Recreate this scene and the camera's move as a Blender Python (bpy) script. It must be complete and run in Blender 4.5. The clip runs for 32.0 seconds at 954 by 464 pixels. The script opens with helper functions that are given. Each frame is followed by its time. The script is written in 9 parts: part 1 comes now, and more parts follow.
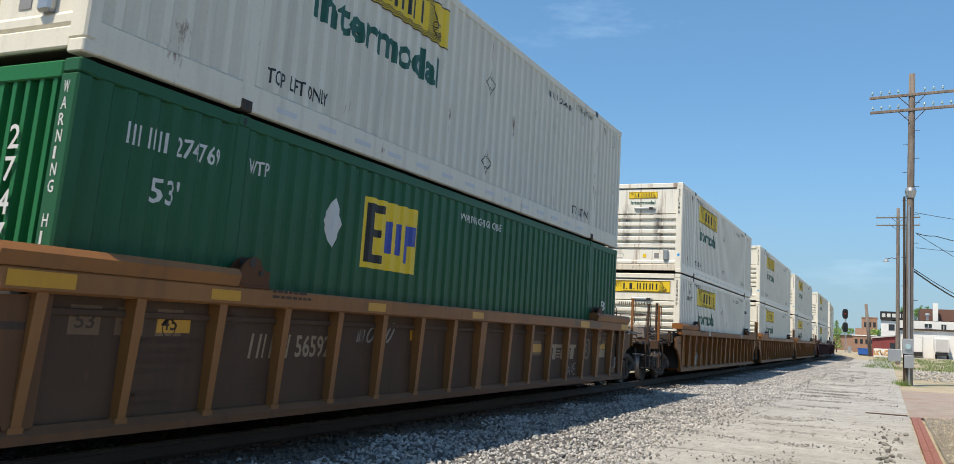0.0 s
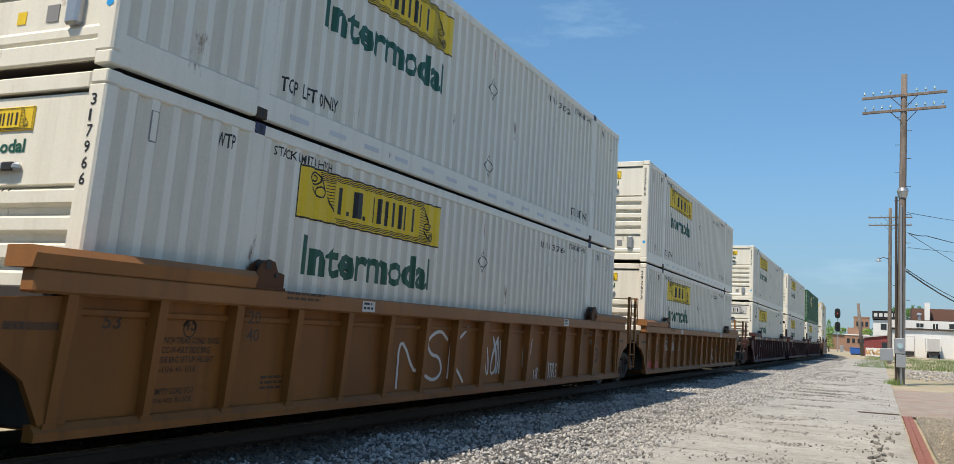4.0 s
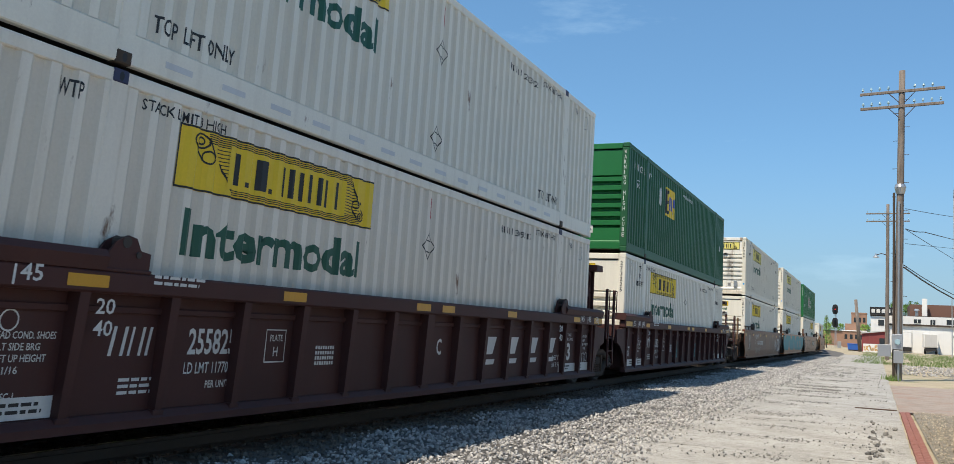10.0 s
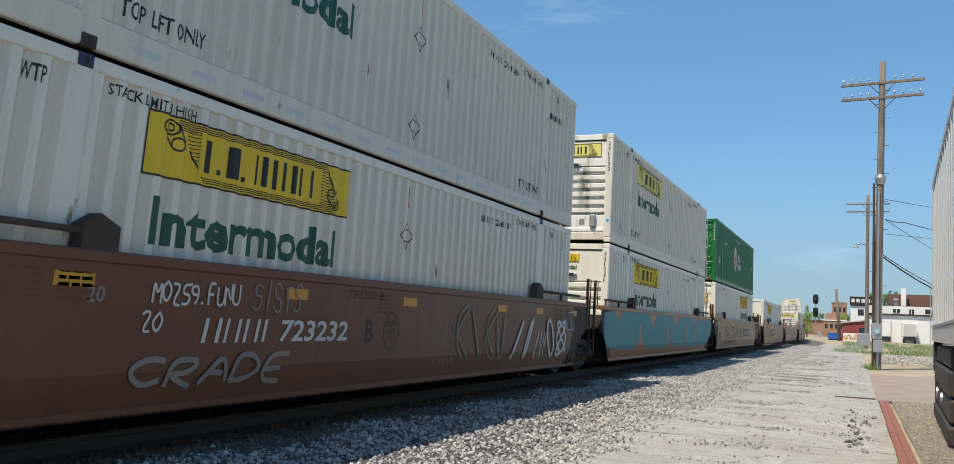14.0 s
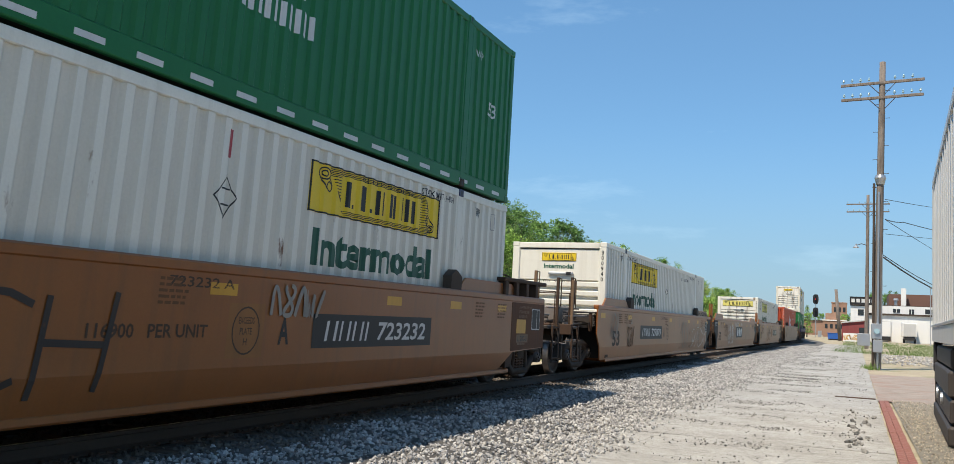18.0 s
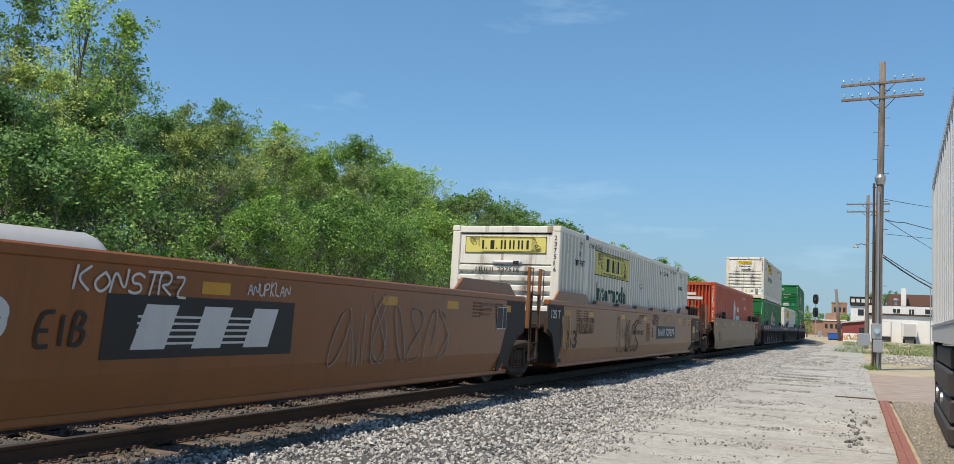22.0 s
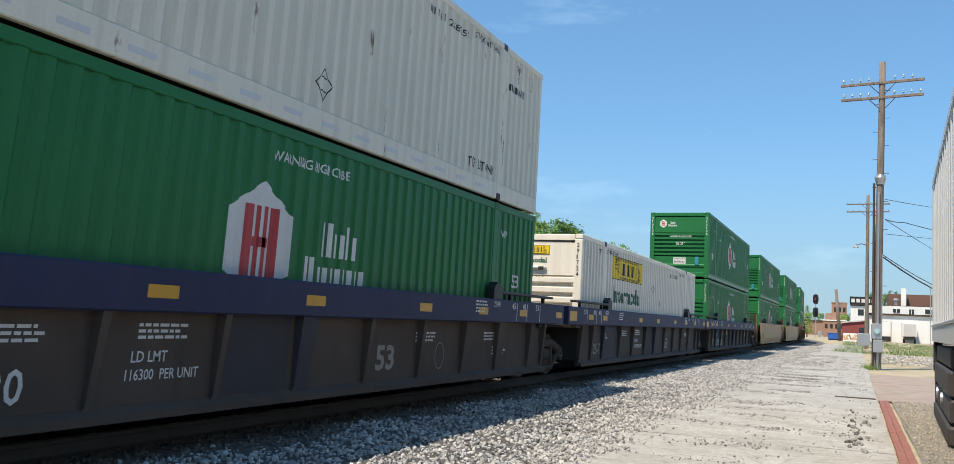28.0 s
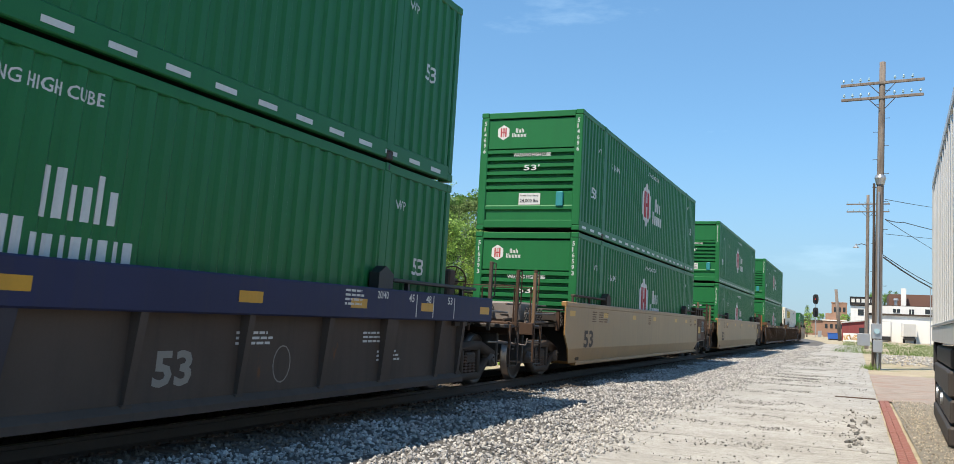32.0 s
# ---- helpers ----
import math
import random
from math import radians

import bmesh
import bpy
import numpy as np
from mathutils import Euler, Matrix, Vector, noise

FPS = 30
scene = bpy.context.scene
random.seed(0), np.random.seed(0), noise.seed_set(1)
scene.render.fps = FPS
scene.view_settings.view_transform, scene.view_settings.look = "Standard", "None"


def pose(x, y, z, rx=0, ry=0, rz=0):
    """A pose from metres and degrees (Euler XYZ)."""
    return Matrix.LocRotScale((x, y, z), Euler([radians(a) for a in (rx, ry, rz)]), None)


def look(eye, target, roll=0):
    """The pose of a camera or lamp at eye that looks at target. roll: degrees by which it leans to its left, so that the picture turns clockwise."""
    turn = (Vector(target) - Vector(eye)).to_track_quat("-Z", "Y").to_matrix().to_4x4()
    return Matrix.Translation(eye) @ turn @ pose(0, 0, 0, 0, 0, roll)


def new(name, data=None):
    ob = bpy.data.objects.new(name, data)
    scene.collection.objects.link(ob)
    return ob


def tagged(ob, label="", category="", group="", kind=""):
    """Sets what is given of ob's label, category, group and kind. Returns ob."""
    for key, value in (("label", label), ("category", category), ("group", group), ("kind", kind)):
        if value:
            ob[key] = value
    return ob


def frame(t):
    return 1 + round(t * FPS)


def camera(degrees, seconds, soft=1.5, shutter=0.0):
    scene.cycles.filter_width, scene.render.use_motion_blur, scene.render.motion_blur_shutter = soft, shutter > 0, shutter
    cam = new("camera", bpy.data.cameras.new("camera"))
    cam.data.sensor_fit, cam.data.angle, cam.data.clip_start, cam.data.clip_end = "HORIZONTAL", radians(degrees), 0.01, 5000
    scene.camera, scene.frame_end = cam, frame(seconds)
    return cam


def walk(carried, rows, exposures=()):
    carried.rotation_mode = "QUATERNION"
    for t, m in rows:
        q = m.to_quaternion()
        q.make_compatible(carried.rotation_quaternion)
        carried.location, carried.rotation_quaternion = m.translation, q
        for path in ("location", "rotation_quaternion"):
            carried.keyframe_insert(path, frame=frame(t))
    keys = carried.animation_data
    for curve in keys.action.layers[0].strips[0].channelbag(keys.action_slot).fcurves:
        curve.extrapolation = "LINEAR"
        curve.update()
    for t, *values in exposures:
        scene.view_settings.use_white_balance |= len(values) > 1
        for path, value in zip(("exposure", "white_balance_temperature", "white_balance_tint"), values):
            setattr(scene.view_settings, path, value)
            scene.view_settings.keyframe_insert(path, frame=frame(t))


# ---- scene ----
# camera: it stands still and only turns a little; rows are seconds, yaw, pitch, roll
cam = camera(56.0, 32.0, soft=0.7, shutter=0.8)
# the sensor is read out row by row, so that passing uprights lean
scene.cycles.rolling_shutter_type, scene.cycles.rolling_shutter_duration = "TOP", 0.03
EYE = (0.0, 0.0, 1.5)
GAZE = [
    (0.0, 24.41, 6.15, -2.75),
    (0.5, 24.45, 6.57, -2.73),
    (1.0, 24.48, 5.99, -2.73),
    (1.5, 24.48, 5.93, -2.72),
    (2.0, 24.47, 6.62, -2.75),
    (2.5, 24.48, 6.34, -2.75),
    (4.5, 23.89, 6.15, -2.71),
    (5.0, 23.88, 6.47, -2.74),
    (5.5, 23.88, 6.3, -2.72),
    (6.0, 23.88, 5.71, -2.75),
    (6.5, 23.88, 6.06, -2.75),
    (7.0, 23.87, 6.53, -2.76),
    (7.5, 23.87, 6.31, -2.73),
    (8.0, 23.88, 5.85, -2.75),
    (8.5, 23.89, 5.89, -2.76),
    (9.0, 23.88, 5.87, -2.76),
    (9.5, 23.88, 5.87, -2.74),
    (10.0, 23.87, 5.9, -2.73),
    (10.5, 23.88, 5.9, -2.76),
    (11.0, 23.88, 5.9, -2.75),
    (11.5, 23.88, 5.91, -2.75),
    (12.0, 23.58, 5.76, -2.65),
    (12.5, 23.26, 5.59, -2.65),
    (13.0, 22.94, 5.4, -2.63),
    (13.5, 22.81, 5.33, -2.62),
    (14.0, 22.81, 5.34, -2.61),
    (32.0, 22.81, 5.34, -2.61),
]
walk(cam, [(t, pose(*EYE, 90 + pitch, roll, yaw)) for t, yaw, pitch, roll in GAZE],
     [(0.0, -0.11), (1.0, 0.02), (2.0, -0.26), (4.5, -0.22), (6.0, -0.26), (7.0, -0.20), (9.0, -0.11), (12.0, -0.11), (14.0, -0.20), (17.0, -0.12), (19.0, -0.06), (20.0, -0.18), (21.0, -0.26), (22.0, -0.24), (24.0, -0.18), (27.0, -0.02), (28.0, 0.04), (29.0, 0.00), (30.0, -0.16), (31.0, -0.02), (32.0, 0.14)])

# sky and sun
SUN_EL, SUN_AZ = radians(61), radians(26)
world = bpy.data.worlds.new("sky")
scene.world = world
world.use_nodes = True
wn, wl = world.node_tree.nodes, world.node_tree.links
sky = wn.new("ShaderNodeTexSky")
sky.sky_type, sky.sun_disc = "NISHITA", False
sky.sun_elevation, sky.sun_rotation = SUN_EL, math.pi + SUN_AZ
sky.air_density, sky.dust_density, sky.ozone_density = 1.0, 0.15, 2.6
coord = wn.new("ShaderNodeTexCoord")
squash = wn.new("ShaderNodeMapping")
squash.inputs["Scale"].default_value = (2.2, 2.2, 9.0)
wisp = wn.new("ShaderNodeTexNoise")
wisp.inputs["Scale"].default_value, wisp.inputs["Detail"].default_value, wisp.inputs["Roughness"].default_value = 1.7, 7.0, 0.62
ramp = wn.new("ShaderNodeValToRGB")
ramp.color_ramp.elements[0].position, ramp.color_ramp.elements[1].position = 0.60, 0.90
ramp.color_ramp.elements[1].color = (0.38, 0.38, 0.38, 1)
cloud = wn.new("ShaderNodeMixRGB")
cloud.inputs["Color2"].default_value = (8.0, 8.3, 8.8, 1)
wl.new(coord.outputs["Generated"], squash.inputs["Vector"])
wl.new(squash.outputs["Vector"], wisp.inputs["Vector"])
wl.new(wisp.outputs["Fac"], ramp.inputs["Fac"])
wl.new(ramp.outputs["Color"], cloud.inputs["Fac"])
haze = wn.new("ShaderNodeMixRGB")
haze.inputs["Fac"].default_value, haze.inputs["Color2"].default_value = 0.34, (1.75, 3.15, 5.2, 1)
wl.new(sky.outputs["Color"], haze.inputs["Color1"])
# pale air towards the horizon
high = wn.new("ShaderNodeSeparateXYZ")
low_air = wn.new("ShaderNodeMapRange")
low_air.interpolation_type = "SMOOTHSTEP"
low_air.inputs["From Min"].default_value, low_air.inputs["From Max"].default_value, low_air.inputs["To Min"].default_value, low_air.inputs["To Max"].default_value = -0.02, 0.22, 0.7, 0.0
pale = wn.new("ShaderNodeMixRGB")
pale.inputs["Color2"].default_value = (2.75, 3.05, 3.75, 1)
wl.new(coord.outputs["Generated"], high.inputs["Vector"])
wl.new(high.outputs["Z"], low_air.inputs["Value"])
wl.new(low_air.outputs["Result"], pale.inputs["Fac"])
wl.new(haze.outputs["Color"], pale.inputs["Color1"])
wl.new(pale.outputs["Color"], cloud.inputs["Color1"])
tint = wn.new("ShaderNodeMixRGB")
tint.blend_type = "MULTIPLY"
tint.inputs["Fac"].default_value, tint.inputs["Color2"].default_value = 1.0, (0.78, 1.0, 1.08, 1)
wl.new(cloud.outputs["Color"], tint.inputs["Color1"])
wl.new(tint.outputs["Color"], wn["Background"].inputs["Color"])
wn["Background"].inputs["Strength"].default_value = 0.146
sun_data = bpy.data.lights.new("sun", "SUN")
sun_data.energy, sun_data.angle, sun_data.color = 6.6, radians(0.53), (1.0, 0.90, 0.75)
sun = new("sun", sun_data)
sun.matrix_world = look((-30 * math.sin(SUN_AZ), -30 * math.cos(SUN_AZ), 30 * math.tan(SUN_EL)), (0, 0, 0))

# ------------------------------------------------------------------ materials


def shader(name):
    m = bpy.data.materials.new(name)
    m.use_nodes = True
    return m, m.node_tree.nodes, m.node_tree.links, m.node_tree.nodes["Principled BSDF"]


def tex(n, l, kind, source, scale, detail=4.0, stretch=None, rough=0.55):
    t = n.new(kind)
    t.inputs["Scale"].default_value = scale
    if kind == "ShaderNodeTexNoise":
        t.inputs["Detail"].default_value, t.inputs["Roughness"].default_value = detail, rough
    if stretch:
        mp = n.new("ShaderNodeMapping")
        mp.inputs["Scale"].default_value = stretch
        l.new(source, mp.inputs["Vector"])
        source = mp.outputs["Vector"]
    l.new(source, t.inputs["Vector"])
    return t


def step(n, l, source, lo, hi, top=1.0):
    r = n.new("ShaderNodeMapRange")
    r.inputs["From Min"].default_value, r.inputs["From Max"].default_value, r.inputs["To Max"].default_value = lo, hi, top
    l.new(source, r.inputs["Value"])
    return r.outputs["Result"]


def blend(n, l, fac, a, b, mode="MIX"):
    m = n.new("ShaderNodeMixRGB")
    m.blend_type = mode
    for key, v in (("Fac", fac), ("Color1", a), ("Color2", b)):
        if hasattr(v, "links"):
            l.new(v, m.inputs[key])
        elif isinstance(v, (int, float)):
            m.inputs[key].default_value = v
        else:
            m.inputs[key].default_value = (*v[:3], 1)
    return m.outputs["Color"]


def bump(n, l, p, height, strength, distance=0.01):
    b = n.new("ShaderNodeBump")
    b.inputs["Strength"].default_value, b.inputs["Distance"].default_value = strength, distance
    l.new(height, b.inputs["Height"])
    l.new(b.outputs["Normal"], p.inputs["Normal"])


def paint(name, base, rough=0.55, metal=0.0, wear=0.25, dirt=(0.16, 0.12, 0.08), streak=0.25, rust=0.0, grain=0.15, scale=1.0, spec=0.5, run_at=(0.5, 0.78)):
    """Paint on steel: broad fading, streaks that run down, specks of rust, fine grain."""
    m, n, l, p = shader(name)
    src = n.new("ShaderNodeTexCoord").outputs["Object"]
    broad = tex(n, l, "ShaderNodeTexNoise", src, 0.7 * scale, 5)
    fine = tex(n, l, "ShaderNodeTexNoise", src, 38 * scale, 3)
    run = tex(n, l, "ShaderNodeTexNoise", src, 5.5 * scale, 4, (1, 1, 0.08))
    faded = tuple(min(1, c * (1 - 0.55 * wear)) for c in base)
    c = blend(n, l, step(n, l, broad.outputs["Fac"], 0.35, 0.7, wear * 2), base, faded)
    c = blend(n, l, step(n, l, run.outputs["Fac"], *run_at, streak), c, dirt)
    if rust:
        spots = tex(n, l, "ShaderNodeTexNoise", src, 3.2 * scale, 8, (1, 1, 0.35), 0.7)
        c = blend(n, l, step(n, l, spots.outputs["Fac"], 0.66 - 0.12 * rust, 0.74 - 0.1 * rust), c, (0.17, 0.075, 0.03))
    c = blend(n, l, grain, c, blend(n, l, 1.0, c, fine.outputs["Fac"], "MULTIPLY"))
    l.new(c, p.inputs["Base Color"])
    p.inputs["Roughness"].default_value, p.inputs["Metallic"].default_value, p.inputs["Specular IOR Level"].default_value = rough, metal, spec
    bump(n, l, p, fine.outputs["Fac"], 0.08, 0.004)
    return m


def rock(name, dark, light, rough=0.9, scale=9.0, island=0.0, strength=0.5, stain=None):
    """Stone, soil, concrete: two colours mixed at two scales; island varies loose pieces."""
    m, n, l, p = shader(name)
    src = n.new("ShaderNodeTexCoord").outputs["Object"]
    a = tex(n, l, "ShaderNodeTexNoise", src, scale * 0.12, 6)
    b = tex(n, l, "ShaderNodeTexNoise", src, scale * 6, 5, None, 0.7)
    mixed = n.new("ShaderNodeMath")
    mixed.operation = "ADD"
    l.new(step(n, l, a.outputs["Fac"], 0.25, 0.75, 0.55), mixed.inputs[0])
    l.new(step(n, l, b.outputs["Fac"], 0.25, 0.75, 0.45), mixed.inputs[1])
    c = blend(n, l, mixed.outputs[0], dark, light)
    if stain:
        s = tex(n, l, "ShaderNodeTexNoise", src, scale * 0.05, 7, None, 0.65)
        c = blend(n, l, step(n, l, s.outputs["Fac"], 0.52, 0.66, 0.75), c, stain)
    if island:
        g = n.new("ShaderNodeNewGeometry").outputs["Random Per Island"]
        r = n.new("ShaderNodeValToRGB")
        r.color_ramp.elements[0].color = (1 - island, 1 - island, 1 - island * 0.95, 1)
        r.color_ramp.elements[1].color = (1 + island, 1 + island * 0.98, 1 + island * 0.92, 1)
        l.new(g, r.inputs["Fac"])
        c = blend(n, l, 1.0, c, r.outputs["Color"], "MULTIPLY")
    l.new(c, p.inputs["Base Color"])
    p.inputs["Roughness"].default_value = rough
    bump(n, l, p, b.outputs["Fac"], strength, 0.02)
    return m


def leafy(name, dark, light):
    m, n, l, p = shader(name)
    g = n.new("ShaderNodeNewGeometry").outputs["Random Per Island"]
    o = n.new("ShaderNodeObjectInfo").outputs["Random"]
    c = blend(n, l, g, dark, light)
    tone = n.new("ShaderNodeValToRGB")
    tone.color_ramp.elements[0].color = (0.50, 0.58, 0.56, 1)
    tone.color_ramp.elements[1].color = (1.36, 1.24, 0.98, 1)
    l.new(o, tone.inputs["Fac"])
    c = blend(n, l, 1.0, c, tone.outputs["Color"], "MULTIPLY")
    l.new(c, p.inputs["Base Color"])
    p.inputs["Roughness"].default_value = 0.58
    p.inputs["Specular IOR Level"].default_value = 0.3
    p.inputs["Subsurface Weight"].default_value = 0.0
    t = n.new("ShaderNodeBsdfTranslucent")
    l.new(c, t.inputs["Color"])
    mix = n.new("ShaderNodeMixShader")
    mix.inputs["Fac"].default_value = 0.30
    l.new(p.outputs["BSDF"], mix.inputs[1])
    l.new(t.outputs["BSDF"], mix.inputs[2])
    l.new(mix.outputs["Shader"], n["Material Output"].inputs["Surface"])
    return m


def timber(name, dark, light, rough=0.8, stretch=(1, 1, 0.06), scale=14):
    m, n, l, p = shader(name)
    src = n.new("ShaderNodeTexCoord").outputs["Object"]
    a = tex(n, l, "ShaderNodeTexNoise", src, scale, 6, stretch, 0.65)
    b = tex(n, l, "ShaderNodeTexNoise", src, 1.1, 4)
    c = blend(n, l, step(n, l, a.outputs["Fac"], 0.3, 0.7), dark, light)
    c = blend(n, l, step(n, l, b.outputs["Fac"], 0.4, 0.75, 0.5), c, tuple(0.6 * v for v in dark))
    l.new(c, p.inputs["Base Color"])
    p.inputs["Roughness"].default_value = rough
    bump(n, l, p, a.outputs["Fac"], 0.5, 0.01)
    return m


WHITE = paint("white_container_paint", (0.81, 0.765, 0.655), 0.5, wear=0.14, streak=0.26, dirt=(0.42, 0.35, 0.26), rust=0.28)
CREAM = paint("aged_white_container_paint", (0.81, 0.745, 0.635), 0.55, wear=0.18, streak=0.30, dirt=(0.40, 0.31, 0.20), rust=0.35)
GREY_WHITE = paint("dull_white_container_paint", (0.74, 0.69, 0.57), 0.55, wear=0.18, streak=0.34, dirt=(0.34, 0.29, 0.23), rust=0.42)
RUSTY_END = paint("rust_streaked_container_paint", (0.80, 0.765, 0.68), 0.55, wear=0.12, streak=0.8, dirt=(0.24, 0.13, 0.06), rust=0.25, run_at=(0.57, 0.70))
RUST_EDGE = paint("rusting_white_edge_paint", (0.72, 0.65, 0.53), 0.6, wear=0.3, streak=0.7, dirt=(0.30, 0.17, 0.09), rust=0.6, scale=1.6)


def vent_runs(m):
    """Dark rust run down in two ragged columns on an end wall."""
    n, l = m.node_tree.nodes, m.node_tree.links
    p = n["Principled BSDF"]
    src = n.new("ShaderNodeTexCoord").outputs["Object"]
    axes = n.new("ShaderNodeSeparateXYZ")
    l.new(src, axes.inputs["Vector"])
    away = n.new("ShaderNodeMath")
    away.operation = "ABSOLUTE"
    l.new(axes.outputs["X"], away.inputs[0])
    off = n.new("ShaderNodeMath")
    off.operation = "SUBTRACT"
    off.inputs[1].default_value = 0.52
    l.new(away.outputs[0], off.inputs[0])
    gap = n.new("ShaderNodeMath")
    gap.operation = "ABSOLUTE"
    l.new(off.outputs[0], gap.inputs[0])
    ragged = tex(n, l, "ShaderNodeTexNoise", src, 7.0, 6, (1, 1, 0.45), 0.75)
    near = n.new("ShaderNodeMath")
    near.operation = "MULTIPLY"
    l.new(step(n, l, gap.outputs[0], 0.20, 0.02), near.inputs[0])
    l.new(step(n, l, ragged.outputs["Fac"], 0.36, 0.58), near.inputs[1])
    band = n.new("ShaderNodeMath")
    band.operation = "MULTIPLY"
    l.new(near.outputs[0], band.inputs[0])
    l.new(step(n, l, axes.outputs["Z"], 0.75, 1.1, 0.85), band.inputs[1])
    top = n.new("ShaderNodeMath")
    top.operation = "MULTIPLY"
    l.new(band.outputs[0], top.inputs[0])
    l.new(step(n, l, axes.outputs["Z"], 2.25, 1.9), top.inputs[1])
    old = p.inputs["Base Color"].links[0].from_socket
    l.new(blend(n, l, top.outputs[0], old, (0.055, 0.028, 0.014)), p.inputs["Base Color"])


vent_runs(RUSTY_END)
# a darker tone for rib hollows: shade between the ribs, put into the paint
RIB_SHADE = {}
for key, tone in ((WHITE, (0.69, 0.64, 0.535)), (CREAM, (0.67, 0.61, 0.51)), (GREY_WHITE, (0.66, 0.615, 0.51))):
    RIB_SHADE[key.name] = paint("shaded_ribs_of_" + key.name, tone, 0.65, wear=0.2, streak=0.3, dirt=(0.36, 0.31, 0.25), rust=0.15)
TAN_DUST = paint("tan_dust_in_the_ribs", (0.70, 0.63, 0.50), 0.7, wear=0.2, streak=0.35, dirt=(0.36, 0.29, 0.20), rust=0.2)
HUB_GREEN = paint("bright_green_container_paint", (0.015, 0.148, 0.043), 0.46, spec=0.28, wear=0.25, streak=0.12, dirt=(0.02, 0.05, 0.02))
EMP_GREEN = paint("dark_green_container_paint", (0.016, 0.100, 0.040), 0.5, spec=0.3, wear=0.3, streak=0.2, dirt=(0.03, 0.06, 0.03))
ORANGE = paint("orange_container_paint", (0.50, 0.075, 0.022), 0.5, wear=0.3, streak=0.2, dirt=(0.16, 0.04, 0.02))
TAN_CAR = paint("brown_yellow_car_paint", (0.275, 0.090, 0.018), 0.38, wear=0.4, streak=0.45, dirt=(0.13, 0.058, 0.025), rust=0.2)
GOLD_CAR = paint("yellow_car_paint", (0.30, 0.122, 0.030), 0.6, wear=0.5, streak=0.45, dirt=(0.13, 0.06, 0.025), rust=0.25)
OCHRE_CAR = paint("orange_brown_car_paint", (0.255, 0.095, 0.017), 0.6, wear=0.5, streak=0.5, dirt=(0.09, 0.04, 0.018), rust=0.25, spec=0.35)
RED_BROWN_CAR = paint("dull_red_brown_car_paint", (0.165, 0.058, 0.023), 0.5, wear=0.45, streak=0.5, dirt=(0.07, 0.035, 0.02), rust=0.25)
BROWN_CAR = paint("dirty_brown_car_paint", (0.165, 0.078, 0.034), 0.7, spec=0.3, wear=0.5, streak=0.5, dirt=(0.06, 0.035, 0.025), rust=0.3)
PALE_CAR = paint("pale_tan_car_paint", (0.235, 0.118, 0.05), 0.46, wear=0.4, streak=0.45, dirt=(0.15, 0.08, 0.04), rust=0.15)
RUST_CAR = paint("rust_brown_car_end_paint", (0.125, 0.050, 0.021), 0.7, spec=0.25, wear=0.5, streak=0.55, dirt=(0.06, 0.03, 0.02), rust=0.35)
GOLDEN_CAR = paint("golden_tan_car_paint", (0.34, 0.185, 0.062), 0.45, wear=0.35, streak=0.4, dirt=(0.18, 0.09, 0.04), rust=0.12)
SOOT = paint("soot_and_rust_on_car_ends", (0.074, 0.042, 0.026), 0.75, spec=0.25, wear=0.5, streak=0.5, dirt=(0.025, 0.02, 0.017), rust=0.25)
IRON = paint("oily_black_iron", (0.055, 0.047, 0.042), 0.62, spec=0.3, wear=0.4, streak=0.3, dirt=(0.045, 0.035, 0.028), rust=0.08)
PIPE = paint("grey_brown_pipe_paint", (0.20, 0.17, 0.15), 0.6, wear=0.5, streak=0.3, dirt=(0.05, 0.04, 0.03), rust=0.2)
MAROON_CAR = paint("maroon_car_paint", (0.068, 0.024, 0.021), 0.65, spec=0.3, wear=0.45, streak=0.35, dirt=(0.055, 0.035, 0.03))
SHEET_BROWN = paint("dark_brown_sheet_paint", (0.105, 0.064, 0.041), 0.75, spec=0.25, wear=0.5, streak=0.5, dirt=(0.05, 0.035, 0.027), rust=0.2)
LOGO_TAN = paint("worn_tan_mark_paint", (0.40, 0.29, 0.18), 0.65, wear=0.5, streak=0.4, dirt=(0.14, 0.09, 0.05), rust=0.1)
BLUE_GRIME = paint("grimed_blue_car_paint", (0.060, 0.054, 0.064), 0.75, spec=0.25, wear=0.5, streak=0.45, dirt=(0.05, 0.042, 0.04))
BLUE_CAR = paint("blue_car_paint", (0.025, 0.030, 0.080), 0.6, spec=0.25, wear=0.4, streak=0.3, dirt=(0.06, 0.05, 0.05))
RAIL_TAN = paint("dirty_tan_rail_paint", (0.21, 0.125, 0.065), 0.65, wear=0.5, streak=0.4, dirt=(0.08, 0.05, 0.03), rust=0.2)
DARK_CAR = paint("sooty_black_car_paint", (0.056, 0.047, 0.041), 0.7, spec=0.25, wear=0.4, streak=0.3, dirt=(0.06, 0.045, 0.035), rust=0.1)
GREY_CAR = paint("road_grimed_car_paint", (0.098, 0.073, 0.058), 0.8, spec=0.25, wear=0.5, streak=0.5, dirt=(0.05, 0.04, 0.035), rust=0.15)
STEEL = paint("grimy_truck_steel", (0.085, 0.064, 0.050), 0.85, metal=0.0, spec=0.2, wear=0.4, streak=0.2, dirt=(0.03, 0.025, 0.02), rust=0.1)
